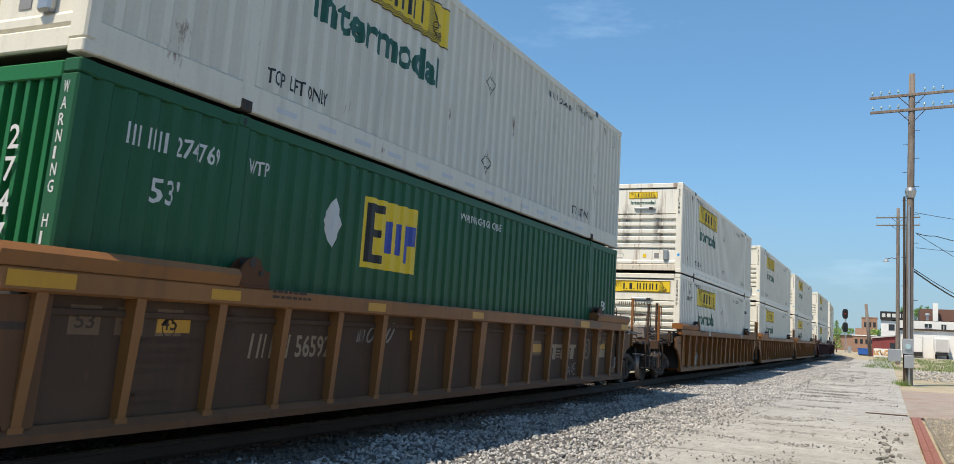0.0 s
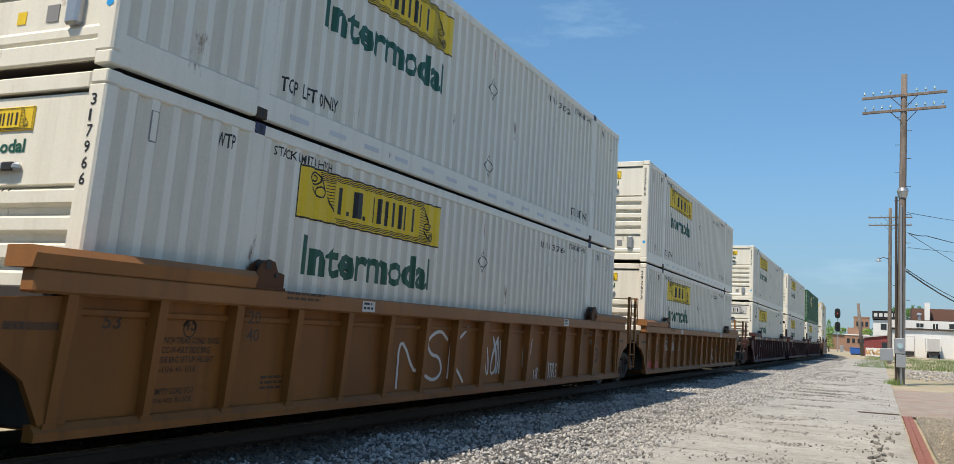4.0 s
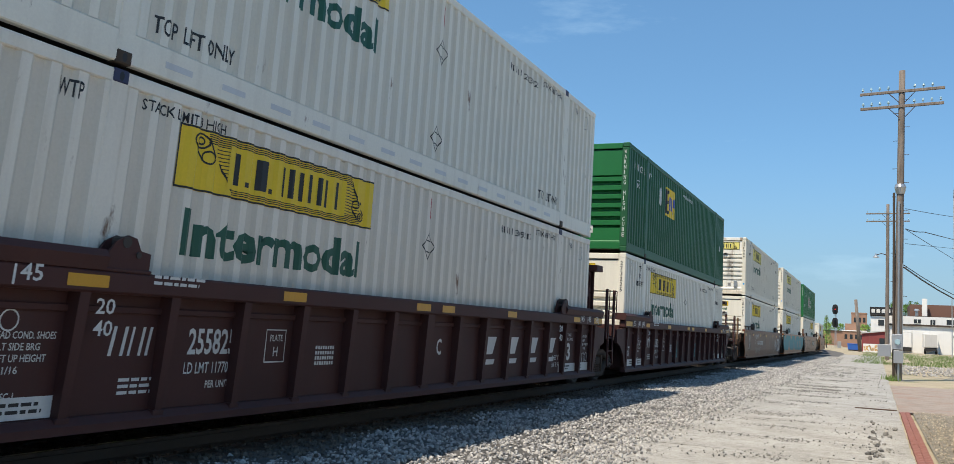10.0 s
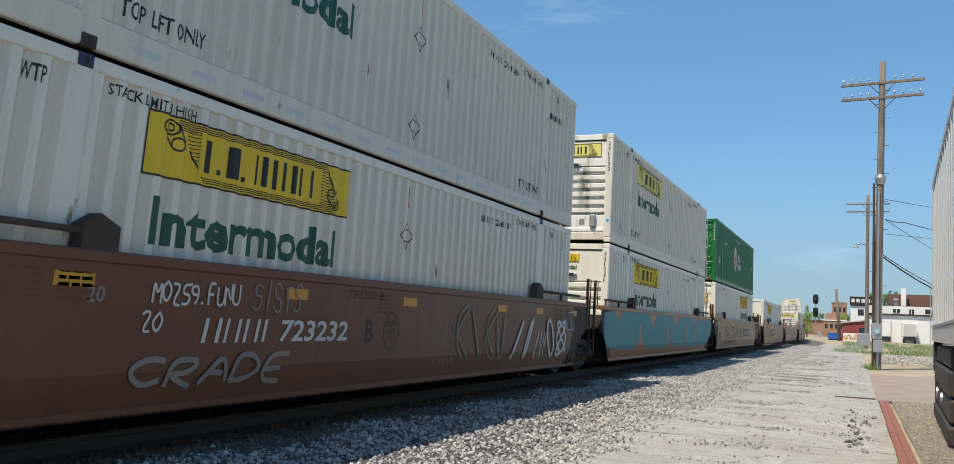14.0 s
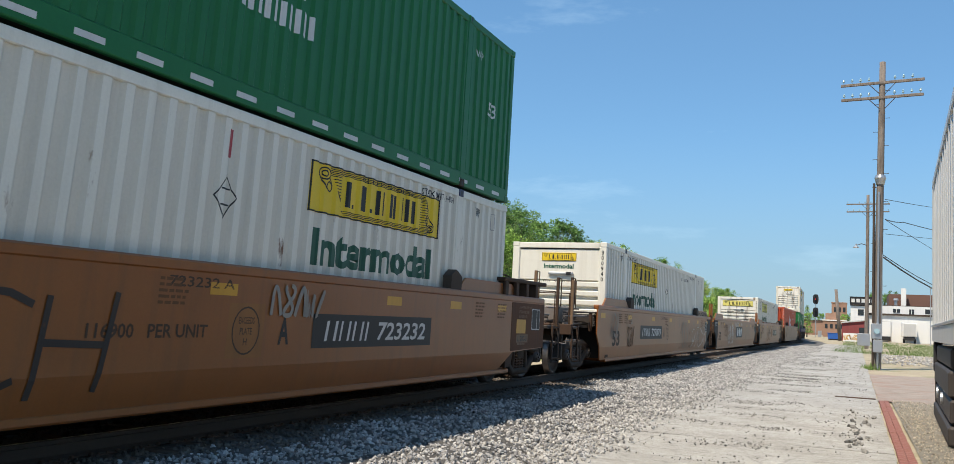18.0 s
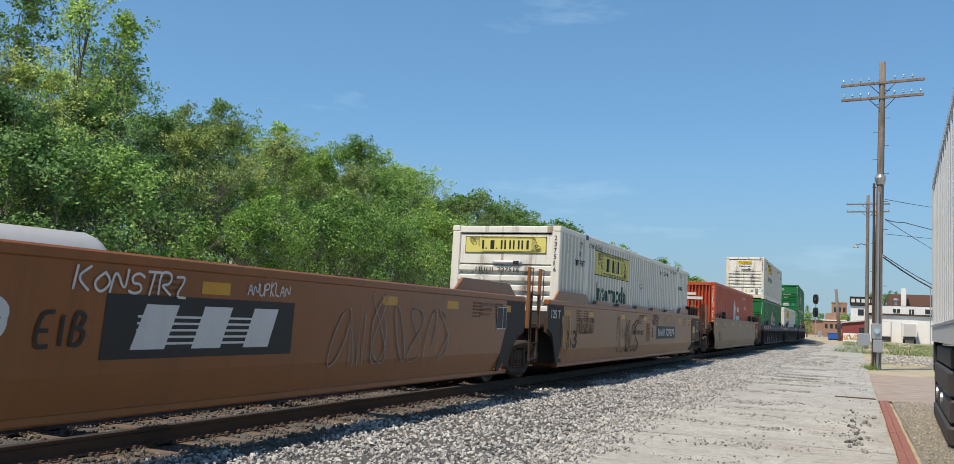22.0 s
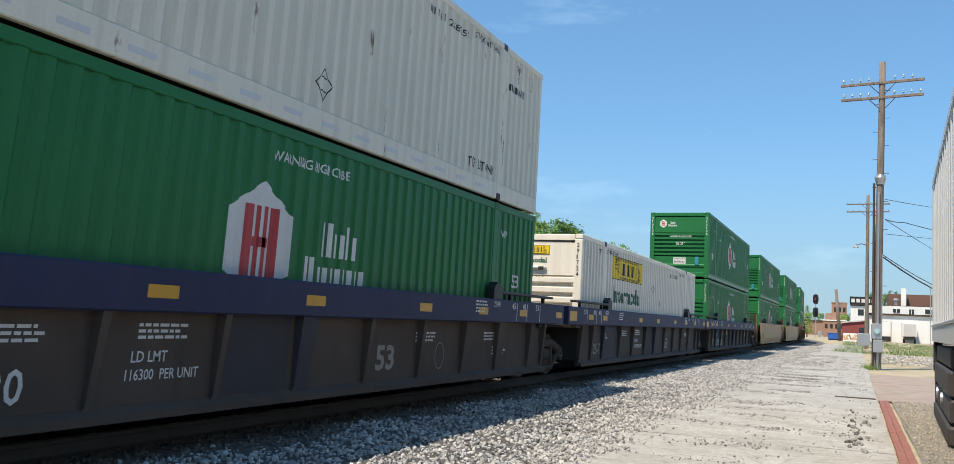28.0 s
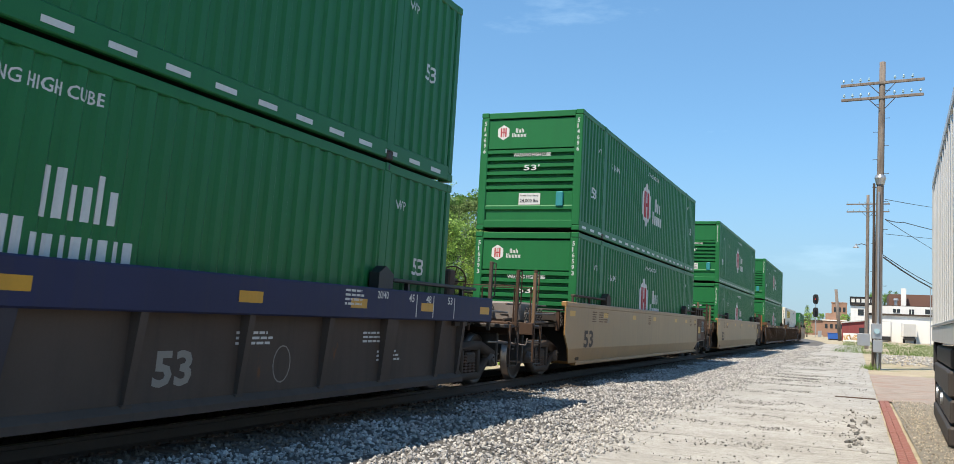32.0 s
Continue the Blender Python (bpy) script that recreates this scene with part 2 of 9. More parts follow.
WHEEL = paint("worn_wheel_steel", (0.085, 0.070, 0.060), 0.6, metal=0.0, wear=0.4, streak=0.1, dirt=(0.04, 0.03, 0.025))
RAIL_RUST = paint("dark_rail_steel", (0.072, 0.054, 0.043), 0.85, wear=0.4, streak=0.1, dirt=(0.02, 0.015, 0.012))
RUST = paint("rusty_steel", (0.115, 0.068, 0.045), 0.85, wear=0.5, streak=0.3, dirt=(0.06, 0.03, 0.02), rust=0.5)
RAILTOP = paint("polished_rail_steel", (0.30, 0.27, 0.25), 0.35, metal=0.9, wear=0.3, streak=0.0)
GALV = paint("galvanised_steel", (0.48, 0.49, 0.50), 0.4, metal=0.7, wear=0.3, streak=0.1, dirt=(0.25, 0.25, 0.25))
BLACK = paint("black_paint", (0.012, 0.012, 0.013), 0.55, wear=0.2, streak=0.1, dirt=(0.05, 0.05, 0.05))
YELLOW = paint("yellow_sign_paint", (0.80, 0.55, 0.015), 0.5, wear=0.12, streak=0.1, dirt=(0.35, 0.25, 0.06))
PALE_YELLOW = paint("faded_yellow_sign_paint", (0.76, 0.66, 0.17), 0.55, wear=0.15, streak=0.15, dirt=(0.4, 0.33, 0.12))
REFLEX = paint("yellow_reflector", (0.62, 0.31, 0.02), 0.45, wear=0.35, streak=0.3, dirt=(0.3, 0.15, 0.03))
SIGN_GREEN = paint("green_lettering", (0.007, 0.085, 0.05), 0.5, wear=0.2, streak=0.0)
STENCIL = paint("white_stencil", (0.66, 0.65, 0.62), 0.6, wear=0.35, streak=0.15, dirt=(0.3, 0.27, 0.24))
DULL_STENCIL = paint("dull_stencil", (0.30, 0.27, 0.23), 0.7, wear=0.4, streak=0.2, dirt=(0.14, 0.1, 0.08))
RED = paint("red_paint", (0.42, 0.035, 0.04), 0.5, wear=0.2, streak=0.1)
BLUE = paint("blue_paint", (0.035, 0.07, 0.36), 0.5, wear=0.2, streak=0.05)
TEAL = paint("teal_spray_paint", (0.022, 0.24, 0.26), 0.55, wear=0.25, streak=0.15, dirt=(0.05, 0.14, 0.14))
DOT_BLUE = paint("sky_blue_dot", (0.02, 0.33, 0.75), 0.5, wear=0.0, streak=0.0)
STRIP_GREY = paint("dull_white_reflective_strip", (0.60, 0.60, 0.60), 0.45, wear=0.3, streak=0.2, dirt=(0.4, 0.38, 0.35))
PLATE_GREY = paint("grey_plate", (0.26, 0.25, 0.24), 0.5, wear=0.3, streak=0.1)
def concrete(name):
    """Old concrete: pale, with dust, dark damp patches, long dark drags, grit and hairline cracks."""
    m, n, l, p = shader(name)
    src = n.new("ShaderNodeTexCoord").outputs["Object"]
    a = tex(n, l, "ShaderNodeTexNoise", src, 0.55, 6, None, 0.6)
    b = tex(n, l, "ShaderNodeTexNoise", src, 1.3, 9, (0.5, 0.8, 1), 0.75)
    drag = tex(n, l, "ShaderNodeTexNoise", src, 1.1, 5, (0.45, 0.40, 1), 0.6)
    grit = tex(n, l, "ShaderNodeTexNoise", src, 46, 4, None, 0.75)
    crack = n.new("ShaderNodeTexVoronoi")
    crack.feature = "DISTANCE_TO_EDGE"
    crack.inputs["Scale"].default_value = 0.55
    warp = n.new("ShaderNodeMixRGB")
    warp.inputs["Fac"].default_value = 0.25
    l.new(src, warp.inputs["Color1"])
    l.new(a.outputs["Color"], warp.inputs["Color2"])
    l.new(warp.outputs["Color"], crack.inputs["Vector"])
    c = blend(n, l, step(n, l, a.outputs["Fac"], 0.35, 0.68), (0.41, 0.395, 0.365), (0.31, 0.295, 0.265))
    c = blend(n, l, step(n, l, b.outputs["Fac"], 0.47, 0.66, 0.6), c, (0.27, 0.25, 0.22))
    c = blend(n, l, step(n, l, drag.outputs["Fac"], 0.54, 0.70, 0.4), c, (0.24, 0.22, 0.19))
    fleck = tex(n, l, "ShaderNodeTexNoise", src, 5.5, 8, (0.8, 1, 1), 0.85)
    c = blend(n, l, step(n, l, fleck.outputs["Fac"], 0.53, 0.60, 0.75), c, (0.19, 0.175, 0.155))
    c = blend(n, l, step(n, l, fleck.outputs["Fac"], 0.44, 0.38, 0.5), c, (0.58, 0.565, 0.53))
    c = blend(n, l, step(n, l, grit.outputs["Fac"], 0.55, 0.64, 0.7), c, (0.14, 0.125, 0.11))
    c = blend(n, l, step(n, l, crack.outputs["Distance"], 0.006, 0.0, 0.35), c, (0.10, 0.09, 0.08))
    l.new(c, p.inputs["Base Color"])
    p.inputs["Roughness"].default_value = 0.92
    bump(n, l, p, grit.outputs["Fac"], 0.5, 0.015)
    return m


CONCRETE = concrete("weathered_concrete")
BALLAST = rock("grey_ballast_stone", (0.22, 0.205, 0.19), (0.52, 0.505, 0.48), 0.9, 12.0, 0.42, 0.5)
DARK_BALLAST = rock("dark_brown_ballast_stone", (0.05, 0.041, 0.033), (0.18, 0.15, 0.12), 0.85, 12.0, 0.4, 0.5)
DARK_STONE = rock("brown_grey_stone", (0.08, 0.076, 0.07), (0.34, 0.325, 0.30), 0.9, 12.0, 0.45, 0.5)
BALLAST_BED = rock("ballast_bed", (0.05, 0.047, 0.044), (0.17, 0.16, 0.15), 0.95, 30.0, 0.0, 1.0)
GRAVEL = rock("tan_gravel", (0.17, 0.15, 0.115), (0.38, 0.34, 0.28), 0.95, 40.0, 0.0, 1.0)
GRAVEL_STONE = rock("tan_gravel_stone", (0.27, 0.23, 0.17), (0.52, 0.46, 0.37), 0.95, 12.0, 0.4, 0.5)
SOIL = rock("dry_ground", (0.25, 0.20, 0.13), (0.48, 0.41, 0.29), 0.95, 6.0, 0.0, 0.6, (0.11, 0.14, 0.05))
BRICK = rock("red_paving_brick", (0.17, 0.055, 0.042), (0.29, 0.115, 0.09), 0.85, 14.0, 0.0, 0.5, (0.33, 0.23, 0.19))
RED_SOIL = rock("reddish_brick_dust_paving", (0.21, 0.165, 0.135), (0.41, 0.345, 0.29), 0.95, 14.0, 0.0, 0.8, (0.30, 0.165, 0.125))
TIE = timber("creosoted_tie", (0.06, 0.044, 0.034), (0.19, 0.13, 0.09), 0.9, (0.06, 1, 1), 20)
POLE = timber("weathered_pole", (0.105, 0.083, 0.068), (0.27, 0.225, 0.19), 0.85)
BARK = timber("bark", (0.07, 0.058, 0.048), (0.24, 0.21, 0.18), 0.9, (1, 1, 0.2), 9)
LEAF = leafy("spring_leaf", (0.062, 0.165, 0.03), (0.48, 0.70, 0.20))
LEAF_DARK = leafy("dark_leaf", (0.032, 0.105, 0.025), (0.32, 0.53, 0.155))
LEAF_PALE = leafy("pale_leaf", (0.08, 0.15, 0.04), (0.52, 0.63, 0.24))
GRASS = leafy("grass_blade", (0.085, 0.16, 0.035), (0.23, 0.34, 0.10))
DARK_STENCIL = paint("worn_dark_stencil", (0.062, 0.034, 0.018), 0.7, wear=0.4, streak=0.2, dirt=(0.12, 0.06, 0.03))
CAST_BLUE = paint("dark_blue_fitting_paint", (0.022, 0.026, 0.085), 0.5, wear=0.4, streak=0.3, dirt=(0.10, 0.07, 0.05), rust=0.3)
PALE_TRIM = paint("grey_white_trim", (0.52, 0.51, 0.49), 0.7, wear=0.2, streak=0.2, dirt=(0.3, 0.28, 0.25))
# ------------------------------------------------------------------ mesh helpers


class Shape:
    """Collects points and faces of one mesh."""

    def __init__(self):
        self.v, self.f = [], []

    def add(self, pts, faces):
        k = len(self.v)
        self.v += [tuple(p) for p in pts]
        self.f += [tuple(i + k for i in fc) for fc in faces]
        return self

    def box(self, x0, x1, y0, y1, z0, z1, c=0.0):
        if c <= 0:
            pts = [(x, y, z) for x in (x0, x1) for y in (y0, y1) for z in (z0, z1)]
            return self.add(pts, [(0, 1, 3, 2), (4, 6, 7, 5), (0, 4, 5, 1), (2, 3, 7, 6), (0, 2, 6, 4), (1, 5, 7, 3)])
        c = min(c, 0.45 * (x1 - x0), 0.45 * (y1 - y0), 0.45 * (z1 - z0))
        lo, hi, ids, pts = (x0, y0, z0), (x1, y1, z1), {}, []
        for s in [(a, b, d) for a in (0, 1) for b in (0, 1) for d in (0, 1)]:
            for axis in range(3):
                ids[s, axis] = len(pts)
                pts.append([(hi[i] if s[i] else lo[i]) + (0 if i == axis else (-c if s[i] else c)) for i in range(3)])
        faces = []
        for axis in range(3):
            o, q = [(1, 2), (2, 0), (0, 1)][axis]
            for side in (0, 1):
                ring = []
                for a, b in ((0, 0), (1, 0), (1, 1), (0, 1)):
                    s = [0, 0, 0]
                    s[axis], s[o], s[q] = side, a, b
                    ring.append(ids[tuple(s), axis])
                faces.append(ring if side else ring[::-1])
            for a in (0, 1):
                for b in (0, 1):
                    s0, s1 = [0, 0, 0], [0, 0, 0]
                    s0[o], s0[q], s1[o], s1[q], s1[axis] = a, b, a, b, 1
                    e = [ids[tuple(s0), o], ids[tuple(s1), o], ids[tuple(s1), q], ids[tuple(s0), q]]
                    faces.append(e[::-1] if (a == b) else e)
        for s in [(a, b, d) for a in (0, 1) for b in (0, 1) for d in (0, 1)]:
            t = [ids[s, 0], ids[s, 1], ids[s, 2]]
            faces.append(t if sum(s) % 2 else t[::-1])
        return self.add(pts, faces)

    def prism(self, ring, axis, a, b):
        """A flat outline (two numbers a point) drawn out along an axis from a to b."""
        n = len(ring)

        def put(p, w):
            return (w, p[0], p[1]) if axis == 0 else (p[0], w, p[1]) if axis == 1 else (p[0], p[1], w)
        pts = [put(p, a) for p in ring] + [put(p, b) for p in ring]
        faces = [tuple(range(n - 1, -1, -1)), tuple(range(n, 2 * n))] + [(i, (i + 1) % n, n + (i + 1) % n, n + i) for i in range(n)]
        return self.add(pts, faces)

    def cyl(self, p, q, r, n=12, r2=None, caps=True):
        p, q = Vector(p), Vector(q)
        d = (q - p).normalized()
        u = d.orthogonal().normalized()
        w = d.cross(u)
        r2 = r if r2 is None else r2
        pts = []
        for c, rad in ((p, r), (q, r2)):
            for i in range(n):
                a = 2 * math.pi * i / n
                pts.append(c + u * (rad * math.cos(a)) + w * (rad * math.sin(a)))
        faces = [(i, (i + 1) % n, n + (i + 1) % n, n + i) for i in range(n)]
        if caps:
            faces += [tuple(range(n - 1, -1, -1)), tuple(range(n, 2 * n))]
        return self.add(pts, faces)

    def tube(self, path, r, n=6):
        """A bent round bar along a path, in one piece."""
        path = [Vector(p) for p in path]
        last, u = len(path) - 1, None
        pts = []
        for i, c in enumerate(path):
            d = (path[min(i + 1, last)] - c).normalized() + (c - path[max(i - 1, 0)]).normalized()
            d = d.normalized() if d.length > 1e-6 else Vector((0, 0, 1))
            u = d.orthogonal() if u is None else u - d * u.dot(d)
            u.normalize()
            w = d.cross(u)
            pts += [c + u * (r * math.cos(2 * math.pi * k / n)) + w * (r * math.sin(2 * math.pi * k / n)) for k in range(n)]
        faces = [(j * n + i, j * n + (i + 1) % n, (j + 1) * n + (i + 1) % n, (j + 1) * n + i) for j in range(last) for i in range(n)]
        return self.add(pts, faces + [tuple(range(n - 1, -1, -1)), tuple(last * n + i for i in range(n))])

    def lathe(self, profile, n=24, axis=0):
        """profile: (along, radius) pairs turned round the x axis."""
        pts = [(a, r * math.cos(2 * math.pi * i / n), r * math.sin(2 * math.pi * i / n)) for a, r in profile for i in range(n)]
        faces = [(j * n + i, j * n + (i + 1) % n, (j + 1) * n + (i + 1) % n, (j + 1) * n + i) for j in range(len(profile) - 1) for i in range(n)]
        faces += [tuple(range(n - 1, -1, -1)), tuple((len(profile) - 1) * n + i for i in range(n))]
        return self.add(pts, faces)

    def mesh(self, name, material, smooth=False):
        me = bpy.data.meshes.new(name)
        me.from_pydata(self.v, [], self.f)
        me.materials.append(material)
        if smooth:
            me.polygons.foreach_set("use_smooth", [True] * len(me.polygons))
        me.update()
        return me


MESHES = {}


def kept(key, make):
    if key not in MESHES:
        MESHES[key] = make()
    return MESHES[key]


def part(name, shape, material, parent, label="", smooth=False):
    """Links a shape, or a mesh that is already made, as one object under a thing or a part."""
    me = shape if isinstance(shape, bpy.types.Mesh) else shape.mesh(name, material, smooth)
    ob = new(name, me)
    ob.parent = parent
    if label:
        ob["label"] = label
    return ob


def thing(name, label, category, group="", kind=""):
    return tagged(new(name), label, category, group, kind)


def letters(s, width, height, slant=0.0, bold=0.012):
    """The outline of a word as flat points and faces, its lower left corner at 0, 0."""
    def make():
        cu = bpy.data.curves.new("word", "FONT")
        cu.body, cu.resolution_u, cu.offset = s, 2, bold
        ob = bpy.data.objects.new("word", cu)
        me = bpy.data.meshes.new_from_object(ob)
        pts = [(v.co.x, v.co.y) for v in me.vertices]
        faces = [tuple(p.vertices) for p in me.polygons]
        bpy.data.objects.remove(ob)
        return pts, faces
    pts, faces = kept(("word", s, bold), make)
    x0, x1 = min(p[0] for p in pts), max(p[0] for p in pts)
    y0, y1 = min(p[1] for p in pts), max(p[1] for p in pts)
    return [((x - x0) / (x1 - x0) * width + slant * (y - y0) / (y1 - y0) * height, (y - y0) / (y1 - y0) * height) for x, y in pts], faces


def rects(*boxes):
    pts, faces = [], []
    for x0, x1, y0, y1 in boxes:
        k = len(pts)
        pts += [(x0, y0), (x1, y0), (x1, y1), (x0, y1)]
        faces.append((k, k + 1, k + 2, k + 3))
    return pts, faces


def strokes(paths, w):
    """Flat pen strokes along paths."""
    pts, faces = [], []
    for path in paths:
        k = len(pts)
        for i, (x, y) in enumerate(path):
            a, b = path[max(0, i - 1)], path[min(len(path) - 1, i + 1)]
            dx, dy = b[0] - a[0], b[1] - a[1]
            d = math.hypot(dx, dy) or 1
            pts += [(x - dy / d * w / 2, y + dx / d * w / 2), (x + dy / d * w / 2, y - dx / d * w / 2)]
        faces += [(k + 2 * i + 1, k + 2 * i + 3, k + 2 * i + 2, k + 2 * i) for i in range(len(path) - 1)]
    return pts, faces


def scrawl(seed, width, height, n=4, w=0.05):
    """A spray-can scribble: n signs of loops, hooks and slashes side by side, none of them a letter."""
    r = random.Random(seed)
    paths = []
    for i in range(n):
        x0, cw, h = width * i / n, width / n * r.uniform(0.8, 1.15), height * r.uniform(0.75, 1.0)
        lean = r.uniform(-0.15, 0.3)

        def at(u, v):
            return x0 + (u * 0.9 + lean * v) * cw, v * h
        fu, fv, p, q = r.choice((1, 2, 3)), r.choice((1, 2)), r.uniform(0, 6.3), r.uniform(0, 6.3)
        if r.random() < 0.25:
            path = [at(k / 7.0, (k % 2) * r.uniform(0.6, 1.0)) for k in range(8)]
        else:
            path = [at(0.5 + 0.45 * math.sin(fu * u + p), 0.5 + 0.48 * math.sin(fv * u + q)) for u in [0.105 * k for k in range(56)]]
        paths.append(path)
    return strokes(paths, w)


# ------------------------------------------------------------------ containers
CL, CW, CH = 16.154, 2.591, 2.896
MID = CL / 2
RIB, RIB_D = 0.278, 0.031
POSTS = ((0.0, 0.15), (2.0, 2.2), (13.95, 14.15), (CL - 0.15, CL))


def wall_x(y):
    """How far the corrugated side stands from the middle at y metres behind the front."""
    for a, b in POSTS:
        if a <= y <= b:
            return CW / 2 - 0.004
    u = (y % RIB) / RIB
    if u < 0.36:
        d = 0
    elif u < 0.52:
        d = (u - 0.36) / 0.16
    elif u < 0.84:
        d = 1
    else:
        d = (1 - u) / 0.16
    return CW / 2 - 0.006 - RIB_D * d


def breaks(y0, y1):
    ys = {y0, y1}
    k = int(y0 / RIB) - 1
    while k * RIB < y1 + RIB:
        for u in (0, 0.36, 0.52, 0.84):
            ys.add(k * RIB + u * RIB)
        k += 1
    for a, b in POSTS:
        ys |= {a, a - 1e-4, b, b + 1e-4}
    return sorted(y for y in ys if y0 <= y <= y1)


def corrugated(side, z0, z1):
    s = Shape()
    ys = breaks(0.1, CL - 0.1)
    pts = [(side * wall_x(y), y - MID, z) for y in ys for z in (z0, z1)]
    return s.add(pts, [(2 * i, 2 * i + 2, 2 * i + 3, 2 * i + 1) if side > 0 else (2 * i + 1, 2 * i + 3, 2 * i + 2, 2 * i) for i in range(len(ys) - 1)])


def rib_wall(side, z0, z1, colour, hollow_paint):
    """The corrugated side; hollows carry tan dust on some boxes, painted shade on others."""
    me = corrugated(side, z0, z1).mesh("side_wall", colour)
    if hollow_paint:
        me.materials.append(hollow_paint)
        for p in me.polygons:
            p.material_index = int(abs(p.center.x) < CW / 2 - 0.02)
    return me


def on_side(pts, faces, y, z, lift=0.003):
    """Lays flat artwork on the corrugated side so that it follows the ribs."""
    bm = bmesh.new()
    vs = [bm.verts.new((0, px + y, pz + z)) for px, pz in pts]
    for fc in faces:
        try:
            bm.faces.new([vs[i] for i in fc])
        except ValueError:
            pass
    lo, hi = min(p[0] for p in pts) + y, max(p[0] for p in pts) + y
    for b in breaks(lo, hi):
        bmesh.ops.bisect_plane(bm, geom=bm.verts[:] + bm.edges[:] + bm.faces[:], plane_co=(0, b, 0), plane_no=(0, 1, 0), dist=1e-5)
    for v in bm.verts:
        v.co.x = wall_x(v.co.y) + lift
        v.co.y -= MID
    return bm


def side_art(name, key, pts_faces, y, z, material, box, label="", lift=0.003):
    def make():
        bm = on_side(*pts_faces(), y, z, lift)
        me = bpy.data.meshes.new(name)
        bm.to_mesh(me)
        bm.free()
        me.materials.append(material)
        return me
    return part(name, kept(("side", key, y, z, material.name, lift), make), material, box, label)


def end_art(name, key, pts_faces, x, z, material, box, label="", lift=0.004, y=0.0):
    def make():
        pts, faces = pts_faces()
        return Shape().add([(x + a, -MID - lift + y, z + b) for a, b in pts], faces).mesh(name, material)
    return part(name, kept(("end", key, x, z, material.name, lift, y), make), material, box, label)


def oval(cx, cy, rx, ry, n=14):
    return [(cx + rx * math.cos(2 * math.pi * i / n), cy + ry * math.sin(2 * math.pi * i / n)) for i in range(n + 1)]


def board_lines(w, h, ends=True):
    """A black-edged board with an unrolled scroll drawn on it in fine lines, a rolled end at each side."""
    edge = [[(0.0, h - 0.012), (w, h - 0.012)], [(0.0, 0.012), (w, 0.012)], [(0.012, 0), (0.012, h)], [(w - 0.012, 0), (w - 0.012, h)]]

    def left(v):
        return 0.135 + 0.10 * (1 - v) ** 1.5

    def right(v):
        return 0.845 + 0.075 * (1 - v) ** 0.8
    bold = []
    for flip in (0, 1):
        def at(x, y):
            return ((1 - x) * w, (1 - y) * h) if flip else (x * w, y * h)
        k = 0.75 if flip else 1.0
        for cx, cy, rx, ry in ((0.085, 0.80, 0.030 * k, 0.115 * k), (0.118, 0.56, 0.022 * k, 0.10 * k), (0.085, 0.80, 0.014 * k, 0.055 * k)):
            bold.append([at(x, y) for x, y in oval(cx, cy, rx, ry)])
        bold.append([at(0.060, 0.74), at(0.098, 0.50)])
        bold.append([at(0.112, 0.86), at(0.140, 0.60)])
    bold.append([(left(v) * w, v * h) for v in (0.52, 0.42, 0.32, 0.22, 0.12)])
    bold.append([(right(v) * w, v * h) for v in (0.88, 0.76, 0.64, 0.52, 0.42)])
    fine = []
    for i in range(5):
        v = 0.80 + 0.034 * i
        fine.append([(0.11 * w, v * h), (right(v) * w, v * h)])
        v = 0.07 + 0.034 * i
        fine.append([(left(v) * w, v * h), (0.905 * w, v * h)])
    for i in range(9):
        v = 0.26 + 0.06 * i
        fine.append([(max(left(v), 0.14) * w, v * h), (0.262 * w, v * h)])
        fine.append([(0.800 * w, v * h), (right(v) * w, v * h)])
    pts, faces = strokes(edge + bold, 0.0054 * w)
    more, rest = strokes(fine, 0.0027 * w)
    return pts + more, faces + [tuple(i + len(pts) for i in f) for f in rest]


def thin_bars(groups, w, h, slant=0.0):
    """A mark as plain upright bars: groups of (wide, tall) bars, a gap after each group."""
    x, out = 0.0, []
    for group in groups:
        for wide, tall in group:
            out.append((x, x + wide, tall))
            x += wide + 0.055
        x += 0.045
    k = w / (x - 0.10)
    pts = [(a * k + slant * d * h, d * h) for p, q, tall in out for a, d in ((p, 0), (q, 0), (q, tall), (p, tall))]
    return pts, [tuple(range(4 * i, 4 * i + 4)) for i in range(len(out))]


def name_bars(w, h):
    """A company's name as plain upright bars."""
    two = ((0.055, 1), (0.055, 1))
    return thin_bars((((0.065, 1), (0.045, 0.16)), ((0.125, 1), (0.045, 0.16)), two, two, two, ((0.07, 1),)), w, h, 0.0)


def code_bars(w, h, slant=0.0):
    """An owner's code of four signs as plain thin bars."""
    return thin_bars((((0.04, 1),), ((0.04, 1), (0.03, 1)), ((0.035, 1), (0.035, 1)), ((0.035, 1), (0.035, 1))), w, h, slant)


